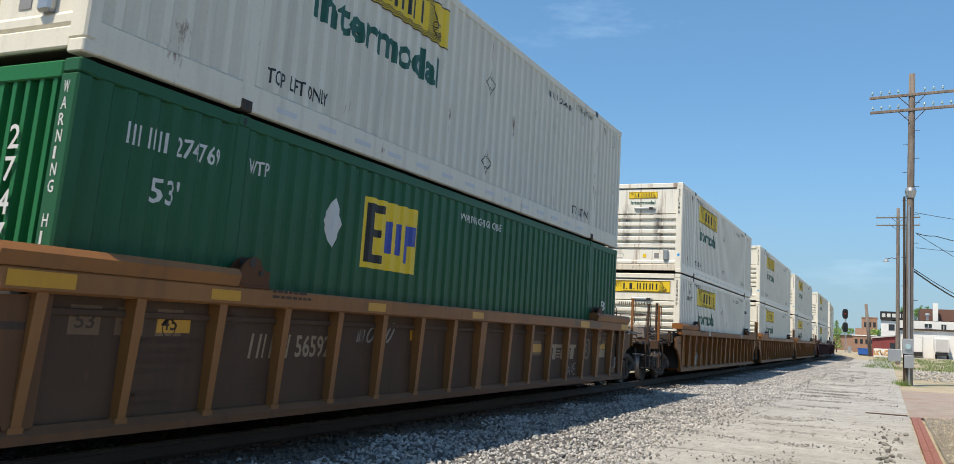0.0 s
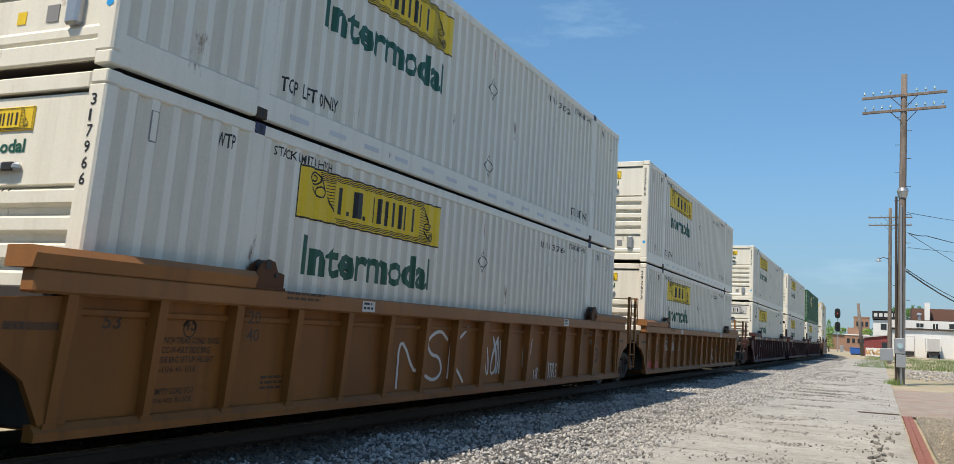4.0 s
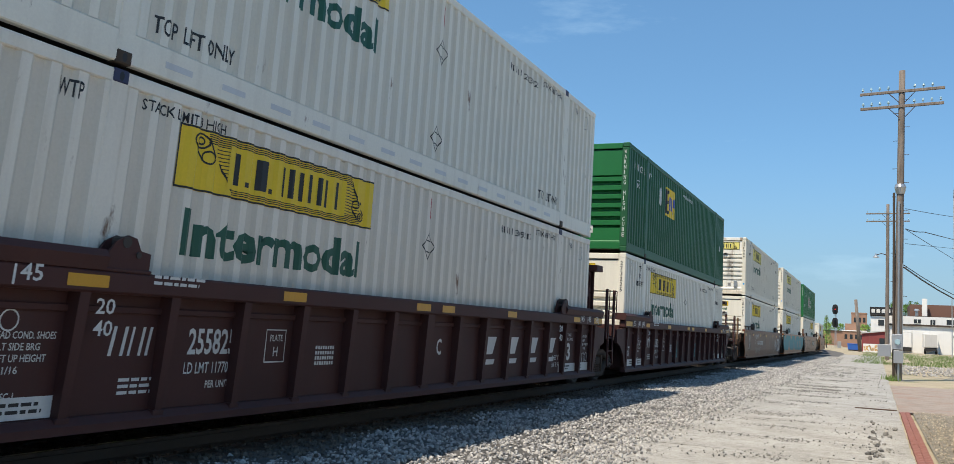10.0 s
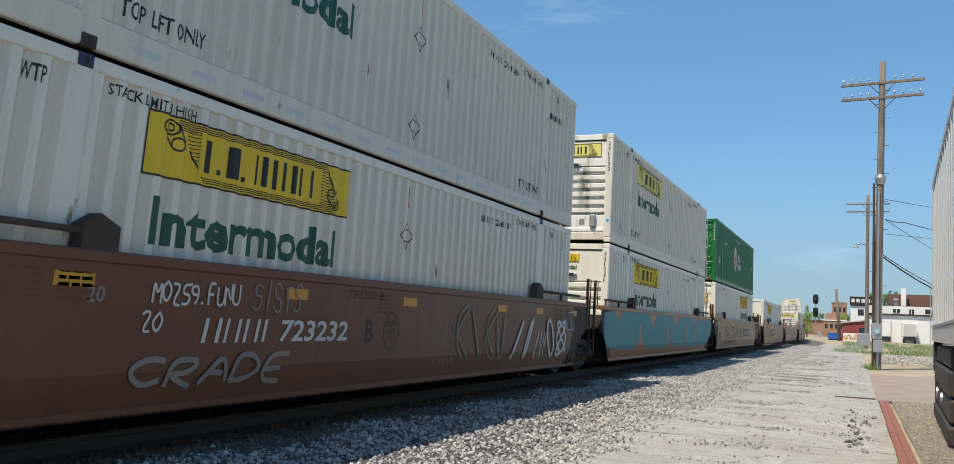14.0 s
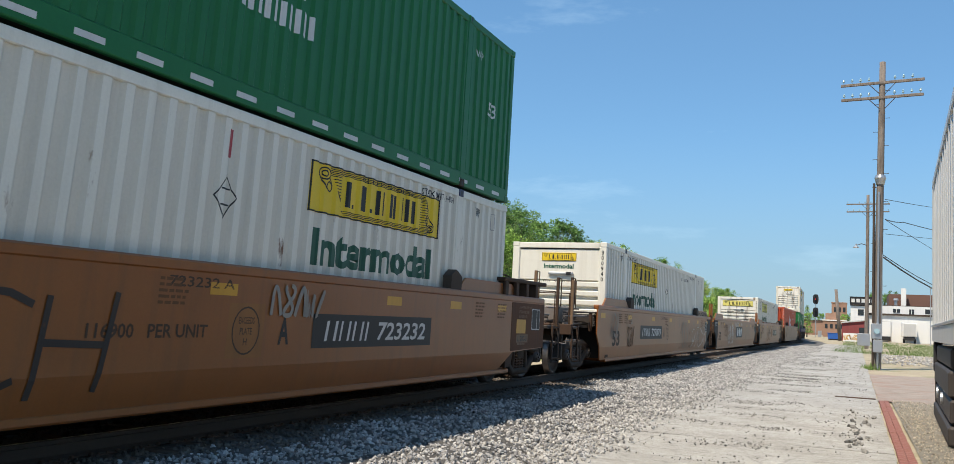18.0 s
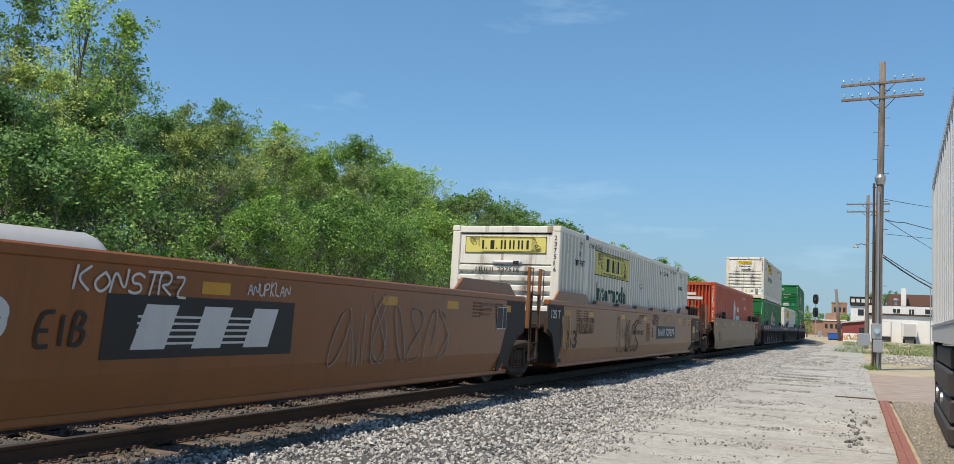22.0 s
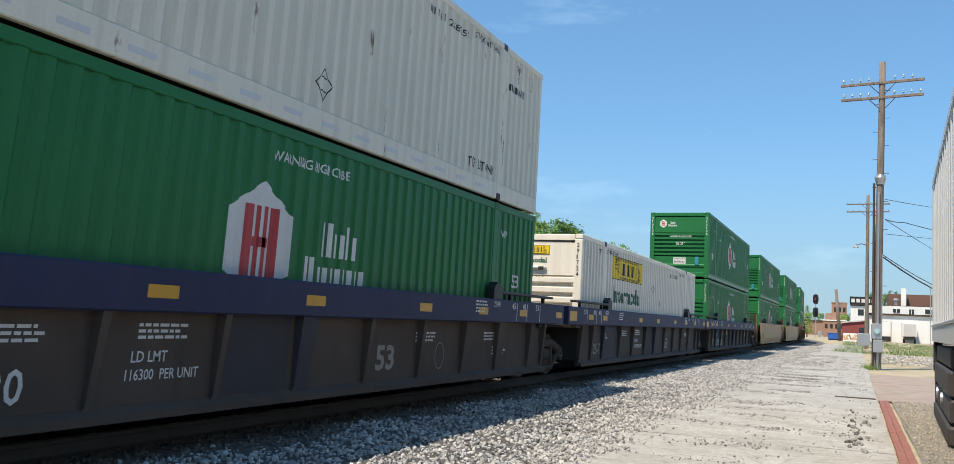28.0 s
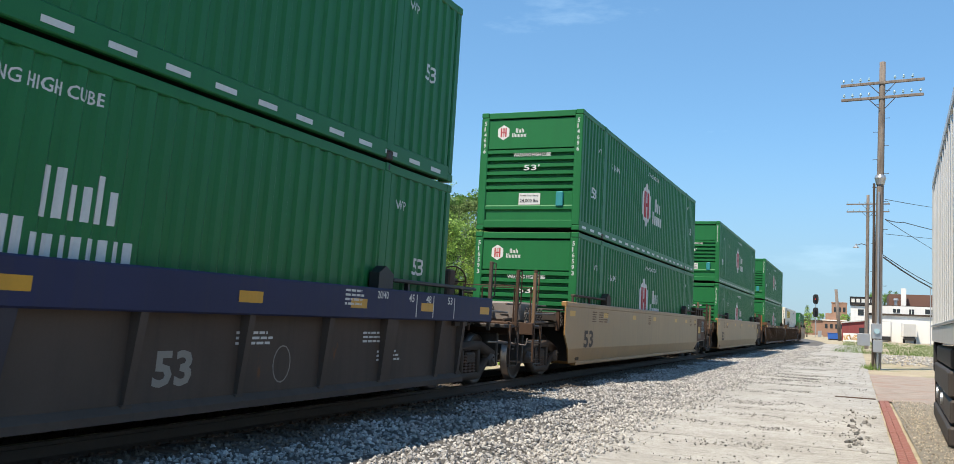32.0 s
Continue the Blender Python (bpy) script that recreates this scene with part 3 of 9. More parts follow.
# hand-drawn signs: strokes over a grid of five columns a to e and seven rows 0 to 6
SIGNS = dict(A="a0c6e0 b2d2", B="a0a6c6d5c3a3 c3e2d0a0", C="e5c6a4a2c0e1", D="a0a6c6e4e2c0a0", E="e6a6a0e0 a3d3", F="e6a6a0 a3d3", G="e5c6a4a2c0e1e3c3",
             H="a0a6 e0e6 a3e3", I="c0c6", J="e6e1c0a1", K="a0a6 e6a3e0", L="a6a0e0", M="a0a6c2e6e0", N="a0a6e0e6", O="c6a4a2c0e2e4c6", P="a0a6d6e5d3a3",
             R="a0a6d6e5d3a3e0", S="e5c6a5b3d3e1c0a1", T="a6e6 c6c0", U="a6a1c0e1e6", V="a6c0e6", Y="a6c3e6 c3c0", Z="a6e6a0e0")
SIGNS.update({"0": "c6a4a2c0e2e4c6", "1": "b5c6c0", "2": "a5c6e5a0e0", "5": "e6a6a3d3e1c0a0", "8": "c3a5c6e5c3a1c0e1c3", "9": "e3b3a5c6e5e2c0", ".": "b0c0"})


def tag_word(word, seed, width, height, w=0.03):
    """A word written by hand with a spray can: uneven, rounded strokes."""
    r = random.Random(seed)
    paths, n = [], len(word)
    for i, ch in enumerate(word):
        lean, grow, drop = r.uniform(-0.05, 0.28), r.uniform(0.85, 1.12), r.uniform(-0.07, 0.07)
        for stroke in SIGNS.get(ch, "").split():
            pts = []
            for a, b in zip(stroke[::2], stroke[1::2]):
                u, v = (ord(a) - 97) / 4 + r.uniform(-0.07, 0.07), int(b) / 6 * grow + drop + r.uniform(-0.05, 0.05)
                pts.append(((i + 0.80 * u + lean * v) * width / n, v * height))
            for _ in range(2):
                soft = [pts[0]]
                for p, q in zip(pts, pts[1:]):
                    soft += [(0.75 * p[0] + 0.25 * q[0], 0.75 * p[1] + 0.25 * q[1]), (0.25 * p[0] + 0.75 * q[0], 0.25 * p[1] + 0.75 * q[1])]
                pts = soft + [pts[-1]]
            paths.append(pts)
    return strokes(paths, w)


def diamond(s, w=0.02):
    p = [(0, -s), (s * 0.72, 0), (0, s), (-s * 0.72, 0), (0, -s)]
    q = [(-s * 0.36, s * 0.36), (s * 0.36, s * 0.36)]
    return strokes([p, q, [(-s * 0.36, -s * 0.36), (s * 0.36, -s * 0.36)]], w)


def hexagon(r, stretch=1.0):
    return [(r * math.sin(math.pi / 3 * i), r * stretch * math.cos(math.pi / 3 * i)) for i in range(6)], [tuple(range(5, -1, -1))]


def hub_sign(box, art, x, z, k, tall=1.0):
    """A white six-sided sign with a red rail-like mark, and two rows of white bars beside it."""
    tag = ("hub", x, z, k)
    art("logo_panel", (tag, 1), lambda: hexagon(0.66 * k, tall), x, z, STENCIL, box, "white six-sided sign")
    m = 0.30 * k
    art("logo_mark", (tag, 2), lambda: rects((-m, -m * 0.55, -m * 1.3 * tall, m * 1.3 * tall), (m * 0.55, m, -m * 1.3 * tall, m * 1.3 * tall),
        (-m * 0.28, -m * 0.06, -m * 1.3 * tall, m * 1.3 * tall), (m * 0.06, m * 0.28, -m * 1.3 * tall, m * 1.3 * tall),
        (-m * 0.5, m * 0.5, -m * 0.18, m * 0.18)), x, z, RED, box, "red mark", lift=0.006)
    a = 0.30 * k
    art("lettering", (tag, 3), lambda: rects(*[(1.22 * k + 0.29 * k * i + q, 1.30 * k + 0.29 * k * i + q, -0.06 * k, -0.06 * k + (0.42, 0.30, 0.42)[i] * k * (0.7 if q and i == 2 else 1)) for i in range(3) for q in (0, 0.14 * k)]), x, z, STENCIL, box)
    art("lettering", (tag, 4), lambda: rects(*[(0.88 * k + 0.29 * k * i + q, 0.96 * k + 0.29 * k * i + q, -0.48 * k, -0.48 * k + (0.40, 0.29, 0.29, 0.29, 0.29)[i] * k) for i in range(5) for q in (0, 0.14 * k)]), x, z, STENCIL, box)


def emp_sign(box, art, x, z, w, h):
    tag = ("emp", x, z, w)
    art("logo_panel", (tag, 1), lambda: rects((0, w, 0, h)), x, z, YELLOW if art is side_art else PALE_YELLOW, box, "yellow sign panel")
    art("logo_mark", (tag, 2), lambda: rects((0.06 * w, 0.16 * w, 0.08 * h, 0.92 * h), (0.16 * w, 0.34 * w, 0.80 * h, 0.92 * h), (0.16 * w, 0.30 * w, 0.45 * h, 0.56 * h), (0.16 * w, 0.34 * w, 0.08 * h, 0.20 * h)),
        x, z, BLACK, box, "black mark", lift=0.006)
    art("logo_mark", (tag, 3), lambda: rects((0.40 * w, 0.49 * w, 0.25 * h, 0.72 * h), (0.58 * w, 0.67 * w, 0.25 * h, 0.72 * h), (0.73 * w, 0.82 * w, 0.15 * h, 0.72 * h), (0.82 * w, 0.95 * w, 0.42 * h, 0.72 * h)),
        x, z, BLUE, box, "blue mark", lift=0.006)


def text_side(box, s, y, z, w, h, material, slant=0.0):
    side_art("lettering", (s, w, h), lambda: letters(s, w, h, slant), y, z, material, box)


def text_end(box, s, x, z, w, h, material, y=0.0):
    end_art("lettering", (s, w, h), lambda: letters(s, w, h), x, z, material, box, y=y)


def upright(box, s, x, z, h, material):
    """Characters one below another on a corner post."""
    def make():
        pts, faces, v = [], [], 0.0
        for ch in s:
            if ch != " ":
                k = len(pts)
                p, f = letters(ch, h * (0.25 if ch in "1I" else 0.6), h)
                pts += [(a - h * 0.3, b + v) for a, b in p]
                faces += [tuple(i + k for i in t) for t in f]
            v -= h * 1.32
        return pts, faces
    end_art("lettering", ("up", s, h), make, x, z, material, box)


def casting_mesh(side, y0, y1, z, material):
    """A lifting fitting on the box's side with a dark oval hole."""
    x = CW / 2 + 0.014
    sh = Shape().box(*sorted((side * (CW / 2 - 0.1), side * x)), y0 + 0.01 - MID, y1 - 0.01 - MID, z - 0.002, z + 0.12, 0.012)
    n = len(sh.f)
    ring = oval((y0 + y1) / 2 - MID, z + 0.058, 0.028, 0.042, 12)[:-1]
    sh.add([(side * (x + 0.001), p, q) for p, q in ring], [tuple(range(12)) if side > 0 else tuple(range(11, -1, -1))])
    me = sh.mesh("lifting_casting", material)
    me.materials.append(BLACK)
    me.polygons[n].material_index = 1
    return me


def container(style, colour, body_colour, number="", label="", face="front", old=False, hollow_paint=None):
    """A 53-foot box. style: hunt, hub, emp, orange. face: which end looks forward, the plain front or the doors."""
    box = thing("shipping_container", label, "container", "containers on the train")
    c = colour
    rail_h = 0.30 if style in ("hunt",) else 0.24
    zt = CH - 0.13
    for side in (1, -1):
        part("side_wall", kept(("wall", side, c.name, rail_h, hollow_paint.name if hollow_paint else ""), lambda: rib_wall(side, rail_h, zt, c, hollow_paint)), c, box)
        x0, x1 = sorted((side * (CW / 2 - 0.09), side * CW / 2))
        part("bottom_rail", kept(("brail", side, c.name, rail_h), lambda: Shape().box(x0, x1 + 0, -MID + 0.1, MID - 0.1, 0.010, rail_h, 0.012).mesh("bottom_rail", c)), c, box)
        part("top_rail", kept(("trail", side, c.name), lambda: Shape().box(x0, x1, -MID + 0.1, MID - 0.1, zt, CH - 0.004, 0.012).mesh("top_rail", c)), c, box)
        for y0, y1 in ((0.0, 0.16), (CL - 0.16, CL)):
            part("corner_post", kept(("post", side, y0, c.name), lambda: Shape().box(*sorted((side * (CW / 2 - 0.2), side * (CW / 2 + 0.003))), y0 - MID, y1 - MID, 0.12, CH - 0.12, 0.02).mesh("corner_post", c)), c, box)
            for z in (0.0, CH - 0.12):
                part("corner_casting", kept(("cast", side, y0, z, c.name), lambda: Shape().box(*sorted((side * (CW / 2 - 0.18), side * (CW / 2 + 0.005))), y0 - MID - 0.004, y1 + 0.018 - MID, z, z + 0.12, 0.012).mesh("corner_casting", c)), c, box)
        for y0, y1 in POSTS[1:3]:
            part("lifting_post", kept(("post40", side, y0, c.name), lambda: Shape().box(*sorted((side * (CW / 2 - 0.05), side * (CW / 2 + 0.004))), y0 - MID, y1 - MID, 0.02, CH - 0.01, 0.01).mesh("lifting_post", c)), c, box)
            for z in (0.0, CH - 0.12):
                fit = STEEL if z == 0 else CAST_BLUE if style == "hunt" else c
                part("lifting_casting", kept(("cast40", side, y0, z, fit.name), lambda: casting_mesh(side, y0, y1, z, fit)), fit, box, "steel lifting fitting with an oval hole")
    part("roof", kept(("roof", c.name), lambda: roof_shape().mesh("roof", c)), c, box)
    part("floor", kept(("cfloor",), lambda: Shape().box(-CW / 2 + 0.09, CW / 2 - 0.09, -MID + 0.05, MID - 0.05, 0.05, 0.17).mesh("floor", STEEL)), STEEL, box, "dark underside")
    part("rear_wall", kept(("rwall", c.name), lambda: Shape().box(-CW / 2 + 0.19, CW / 2 - 0.19, MID - 0.08, MID - 0.03, 0.05, CH - 0.02).mesh("rear_wall", c)), c, box)
    # end that faces forward
    e = body_colour
    part("front_header", kept(("head", e.name), lambda: Shape().box(-CW / 2 + 0.19, CW / 2 - 0.19, -MID + 0.002, -MID + 0.1, CH - 0.16, CH - 0.01, 0.012).mesh("front_header", e)), e, box)
    part("front_sill", kept(("fsill", e.name), lambda: Shape().box(-CW / 2 + 0.17, CW / 2 - 0.17, -MID + 0.004, -MID + 0.1, 0.05, 0.24, 0.015).mesh("front_sill", RUST_EDGE if e is RUSTY_END else e)), e, box)
    if face == "front":
        panel = {"hunt": 0.70 if old else 0.84, "hub": 0.75, "emp": 0.72, "orange": 0.10}[style]
        low = {"hunt": 0.72, "hub": 0.94, "emp": 0.62, "orange": 0.3}[style]
        part("front_wall", kept(("fwall", style, old, e.name), lambda: front_shape(panel, low, style).mesh("front_wall", e)), e, box)
    else:
        for sgn in (-1, 1):
            x0, x1 = sorted((sgn * 0.012, sgn * (CW / 2 - 0.2)))
            door = part("door", kept(("door", sgn, e.name), lambda: door_shape(x0, x1).mesh("door", e)), e, box)
            for x in (0.33, 0.88):
                part("locking_rod", kept(("rod", sgn, x), lambda: rod_shape(sgn * x).mesh("locking_rod", GALV)), GALV, door, "galvanised locking rod")
    return box


def roof_shape():
    s = Shape()
    n = 60
    for i in range(n):
        y = -MID + 0.12 + (CL - 0.24) * i / n
        s.box(-CW / 2 + 0.06, CW / 2 - 0.06, y, y + (CL - 0.24) / n, CH - 0.06, CH - (0.012 if i % 2 else 0.03))
    return s


def front_shape(panel, low, style):
    s = Shape()
    x0, x1, y = -CW / 2 + 0.19, CW / 2 - 0.19, -MID
    zt = CH - 0.15
    s.box(x0, x1, y + 0.128, y + 0.15, 0.2, zt)
    if style == "orange":
        k = 14
        for i in range(k):
            a = x0 + (x1 - x0) * i / k
            s.prism([(a + 0.02, y + 0.13), (a + 0.05, y + 0.02), (a + 0.10, y + 0.02), (a + 0.13, y + 0.13)], 2, 0.22, zt)
        return s
    outline = [(y + 0.035, zt - 0.04), (y + 0.035, zt - panel)]
    ribs = [low + (zt - panel - low) * (i + 0.5) / k for k in (5 if style == "hunt" and panel > 0.8 else 6,) for i in range(k)]
    h = (ribs[1] - ribs[0]) * 0.28
    for z in reversed(ribs):
        outline += [(y + 0.115, z + h * 1.5), (y + 0.012, z + h * 0.85), (y + 0.012, z - h * 0.7), (y + 0.115, z - h * 1.15)]
    outline += [(y + 0.035, low - 0.02), (y + 0.035, low - 0.42 + 0.08)]
    z = low - 0.42
    outline += [(y + 0.012, z + 0.05), (y + 0.012, z - 0.02), (y + 0.05, z - 0.06)]
    if z > 0.35:
        outline += [(y + 0.05, 0.22)]
    m = len(outline)
    s.f, s.v = [], []
    s.v = [(x, a, b) for x in (x0, x1) for a, b in outline]
    s.f = [(i, m + i, m + i + 1, i + 1) for i in range(m - 1)]
    return s


def door_shape(x0, x1):
    s = Shape()
    y = -MID
    s.box(x0, x1, y + 0.045, y + 0.09, 0.2, CH - 0.16, 0.008)
    for i in range(5):
        z = 0.30 + i * 0.5
        s.prism([(y + 0.05, z), (y + 0.025, z + 0.05), (y + 0.025, z + 0.30), (y + 0.05, z + 0.35)], 0, x0 + 0.07, x1 - 0.07)
    for i in range(4):
        z = 0.45 + i * 0.65
        x = x1 - 0.05 if x0 > 0 else x0 + 0.05
        s.box(x - 0.05, x + 0.05, y + 0.0, y + 0.05, z, z + 0.09, 0.01)
    return s


def rod_shape(x):
    s = Shape()
    y = -MID - 0.012
    s.cyl((x, y, 0.06), (x, y, CH - 0.05), 0.019, 8)
    for z in (0.12, 0.75, 1.5, 2.2, CH - 0.12):
        s.box(x - 0.045, x + 0.045, y - 0.02, y + 0.05, z, z + 0.05, 0.008)
    s.box(x - 0.02, x + 0.26, y - 0.03, y - 0.012, 0.86, 0.90, 0.006)
    return s


def corner_text(b, number, material, h=0.105):
    upright(b, number, CW / 2 - 0.105, CH - 0.32, h, material)


def hunt(number, old=False, colour=None, label="", level=0, white_sign=False, rusty=False, face="front", pin=False, tan=False):
    """A white box with yellow sign boards."""
    c = colour or WHITE
    e = RUSTY_END if rusty else (WHITE if c is WHITE else c)
    b = container("hunt", c, e, number, label, face, old, TAN_DUST if tan else RIB_SHADE[c.name])
    y0 = 2.92 if face == "front" else 9.70
    w, h = 3.62, 0.62
    board = PALE_YELLOW if (old and rusty) else YELLOW
    side_art("sign_board", ("board",), lambda: rects((0, w, 0, h)), y0, 2.0, board, b, "yellow sign board with black scroll lines")
    side_art("sign_outline", ("lines",), lambda: board_lines(w, h), y0, 2.0, BLACK, b, lift=0.006)
    side_art("sign_blank", ("blank",), lambda: rects((0, 2.2, 0, 0.44)), y0 + 0.72, 2.09, board, b, lift=0.008)
    side_art("lettering", ("bars",), lambda: name_bars(1.95, 0.33), y0 + 0.83, 2.145, BLACK, b, "plain black bars in place of a name", lift=0.011)
    word = SIGN_GREEN
    side_art("lettering", ("Intermodal",), lambda: letters("Intermodal", 3.22, 0.46, 0, 0.034), y0 + 0.17, 1.36, word, b, "dark green lettering")
    text_side(b, "STACK LIMIT 3 HIGH", 2.42, 2.62, 1.15, 0.105, BLACK)
    text_side(b, "WTP", 1.50, 2.53, 0.24, 0.15, BLACK)
    if pin:
        for y in (1.50, 14.72):
            text_side(b, "OR", y + 0.05, 2.33, 0.13, 0.14, BLACK)
            side_art("lettering", ("pin",), lambda: letters("PIN LIFT", 0.36, 0.14), y + 0.14, 2.12, BLACK, b)
            side_art("lettering", ("pin bars",), lambda: rects((0, 0.05, 0, 0.13), (0.075, 0.125, 0, 0.13), (0.17, 0.21, 0, 0.13), (0.235, 0.275, 0, 0.13), (0.30, 0.34, 0, 0.13), (0.365, 0.40, 0, 0.13)), y - 0.32, 2.12, BLACK, b, "black bars of a painted name")
    text_side(b, "TOP LIFT ONLY", 2.42, 0.40, 1.15, 0.17, BLACK)
    text_side(b, "TOP LIFT ONLY", 12.7, 0.40, 1.15, 0.17, BLACK)
    text_side(b, number, 11.62, 2.48, 0.80, 0.115, BLACK)
    side_art("lettering", ("code bars",), lambda: code_bars(0.52, 0.115), 10.9, 2.48, BLACK, b)
    text_side(b, "STACK LIMIT 3 HIGH", 12.7, 2.62, 1.15, 0.105, BLACK)
    text_side(b, "WTP", 14.72, 2.53, 0.24, 0.15, BLACK)
    side_art("red_stripe", ("stripe",), lambda: rects((0, 0.08, 0, 0.30)), 8.15, 2.36, RED, b)
    side_art("placard_holder", ("placard",), lambda: diamond(0.23, 0.018), 8.19, 1.95, BLACK, b)
    side_art("placard_holder", ("placard",), lambda: diamond(0.23, 0.018), 8.19, 0.62, BLACK, b)
    for y in (0.62, CL - 0.62):
        side_art("handle_pocket", ("slot",), lambda: strokes([[(-0.05, -0.14), (0.05, -0.14), (0.05, 0.14), (-0.05, 0.14), (-0.05, -0.14)]], 0.022), y, 2.52, PLATE_GREY, b)
    for i in range(14):
        y = 2.6 + 0.8 * i
        part("reflector", kept(("strip", i), lambda: Shape().box(CW / 2, CW / 2 + 0.003, y - MID, y + 0.36 - MID, 0.11, 0.17).mesh("reflector", STRIP_GREY)), STRIP_GREY, b, "dull reflective strip")
    # forward end
    if face == "doors":
        part("sign_board", kept(("dboard",), lambda: Shape().box(-0.95, 0.95, -MID - 0.006, -MID + 0.024, 1.95, 2.38, 0.004).mesh("sign_board", YELLOW)), YELLOW, b, "yellow sign board across the doors")
        end_art("sign_outline", ("dlines",), lambda: board_lines(1.9, 0.43), -0.95, 1.95, BLACK, b, lift=0.009)
        end_art("lettering", ("dbars",), lambda: name_bars(1.15, 0.25), -0.58, 2.05, BLACK, b, lift=0.012)
        return b
    if old:
        z0, w2, h2 = CH - 0.62, 1.95, 0.38
        m = STENCIL if white_sign else board
        part("sign_board", kept(("oboard", m.name), lambda: Shape().box(-w2 / 2, w2 / 2, -MID + 0.022, -MID + 0.034, z0, z0 + h2, 0.004).mesh("sign_board", m)), m, b, "wide sign board with black scroll lines")
        end_art("sign_outline", ("olines",), lambda: board_lines(w2, h2), -w2 / 2, z0, BLACK, b, lift=-0.018)
        end_art("sign_blank", ("oblank", m.name), lambda: rects((0, 1.25, 0, 0.28)), -0.62, z0 + 0.05, m, b, lift=-0.016)
        end_art("lettering", ("obars",), lambda: name_bars(1.12, 0.20), -0.56, z0 + 0.09, BLACK, b, lift=-0.014)
        text_end(b, number, -0.15, 1.86, 0.52, 0.10, BLACK, y=0.0)
        end_art("lettering", ("code",), lambda: code_bars(0.42, 0.10), -0.68, 1.86, BLACK, b)
        text_end(b, "53'", -0.12, 1.50, 0.22, 0.11, BLACK)
    else:
        w2, h2, z0 = 0.95, 0.22, CH - 0.50
        part("sign_board", kept(("nboard",), lambda: Shape().box(-w2 / 2, w2 / 2, -MID + 0.022, -MID + 0.034, z0, z0 + h2, 0.004).mesh("sign_board", YELLOW)), YELLOW, b, "small yellow sign board")
        end_art("sign_outline", ("nlines",), lambda: board_lines(w2, h2), -w2 / 2, z0, BLACK, b, lift=-0.018)
        end_art("sign_blank", ("nblank",), lambda: rects((0, 0.62, 0, 0.16)), -0.31, z0 + 0.03, YELLOW, b, lift=-0.016)
        end_art("lettering", ("nbars",), lambda: name_bars(0.56, 0.115), -0.28, z0 + 0.052, BLACK, b, lift=-0.014)
        end_art("lettering", ("Intermodal e",), lambda: letters("Intermodal", 0.82, 0.125, 0, 0.03), -0.41, z0 - 0.20, SIGN_GREEN, b, lift=-0.03)
        text_end(b, number, -0.12, z0 - 0.62, 0.48, 0.10, BLACK, y=0.02)
        end_art("lettering", ("code2",), lambda: code_bars(0.38, 0.10), -0.60, z0 - 0.62, BLACK, b, y=0.02)
    part("document_tube", kept(("tube",), lambda: Shape().box(-0.28, 0.42, -MID - 0.03, -MID + 0.04, 2.02, 2.11, 0.03).mesh("document_tube", GALV)), GALV, b, "grey document tube")
    part("document_tube_cap", kept(("tubecap",), lambda: Shape().box(0.22, 0.36, -MID - 0.034, -MID + 0.04, 2.025, 2.105, 0.01).mesh("document_tube_cap", BLACK)), BLACK, b)
    if level:
        part("connection_box", kept(("cbox",), lambda: Shape().box(0.72, 0.88, -MID - 0.05, -MID + 0.05, 0.38, 0.72, 0.025).mesh("connection_box", GALV)), GALV, b, "grey connection box")
        part("warning_square", kept(("ysq",), lambda: Shape().box(0.05, 0.16, -MID + 0.028, -MID + 0.036, 0.46, 0.58).mesh("warning_square", YELLOW)), YELLOW, b, "yellow square")
        part("data_plate", kept(("gsq",), lambda: Shape().box(0.42, 0.57, -MID + 0.026, -MID + 0.036, 0.45, 0.61).mesh("data_plate", PLATE_GREY)), PLATE_GREY, b, "grey data plate")
        end_art("dot", ("dot",), lambda: hexagon(0.045), CW / 2 - 0.09, 0.56, DOT_BLUE, b, "blue dot")
        end_art("placard_holder", ("pl",), lambda: diamond(0.2, 0.012), -0.72, 0.52, PLATE_GREY, b, lift=-0.03)
    corner_text(b, number, BLACK)
    return b


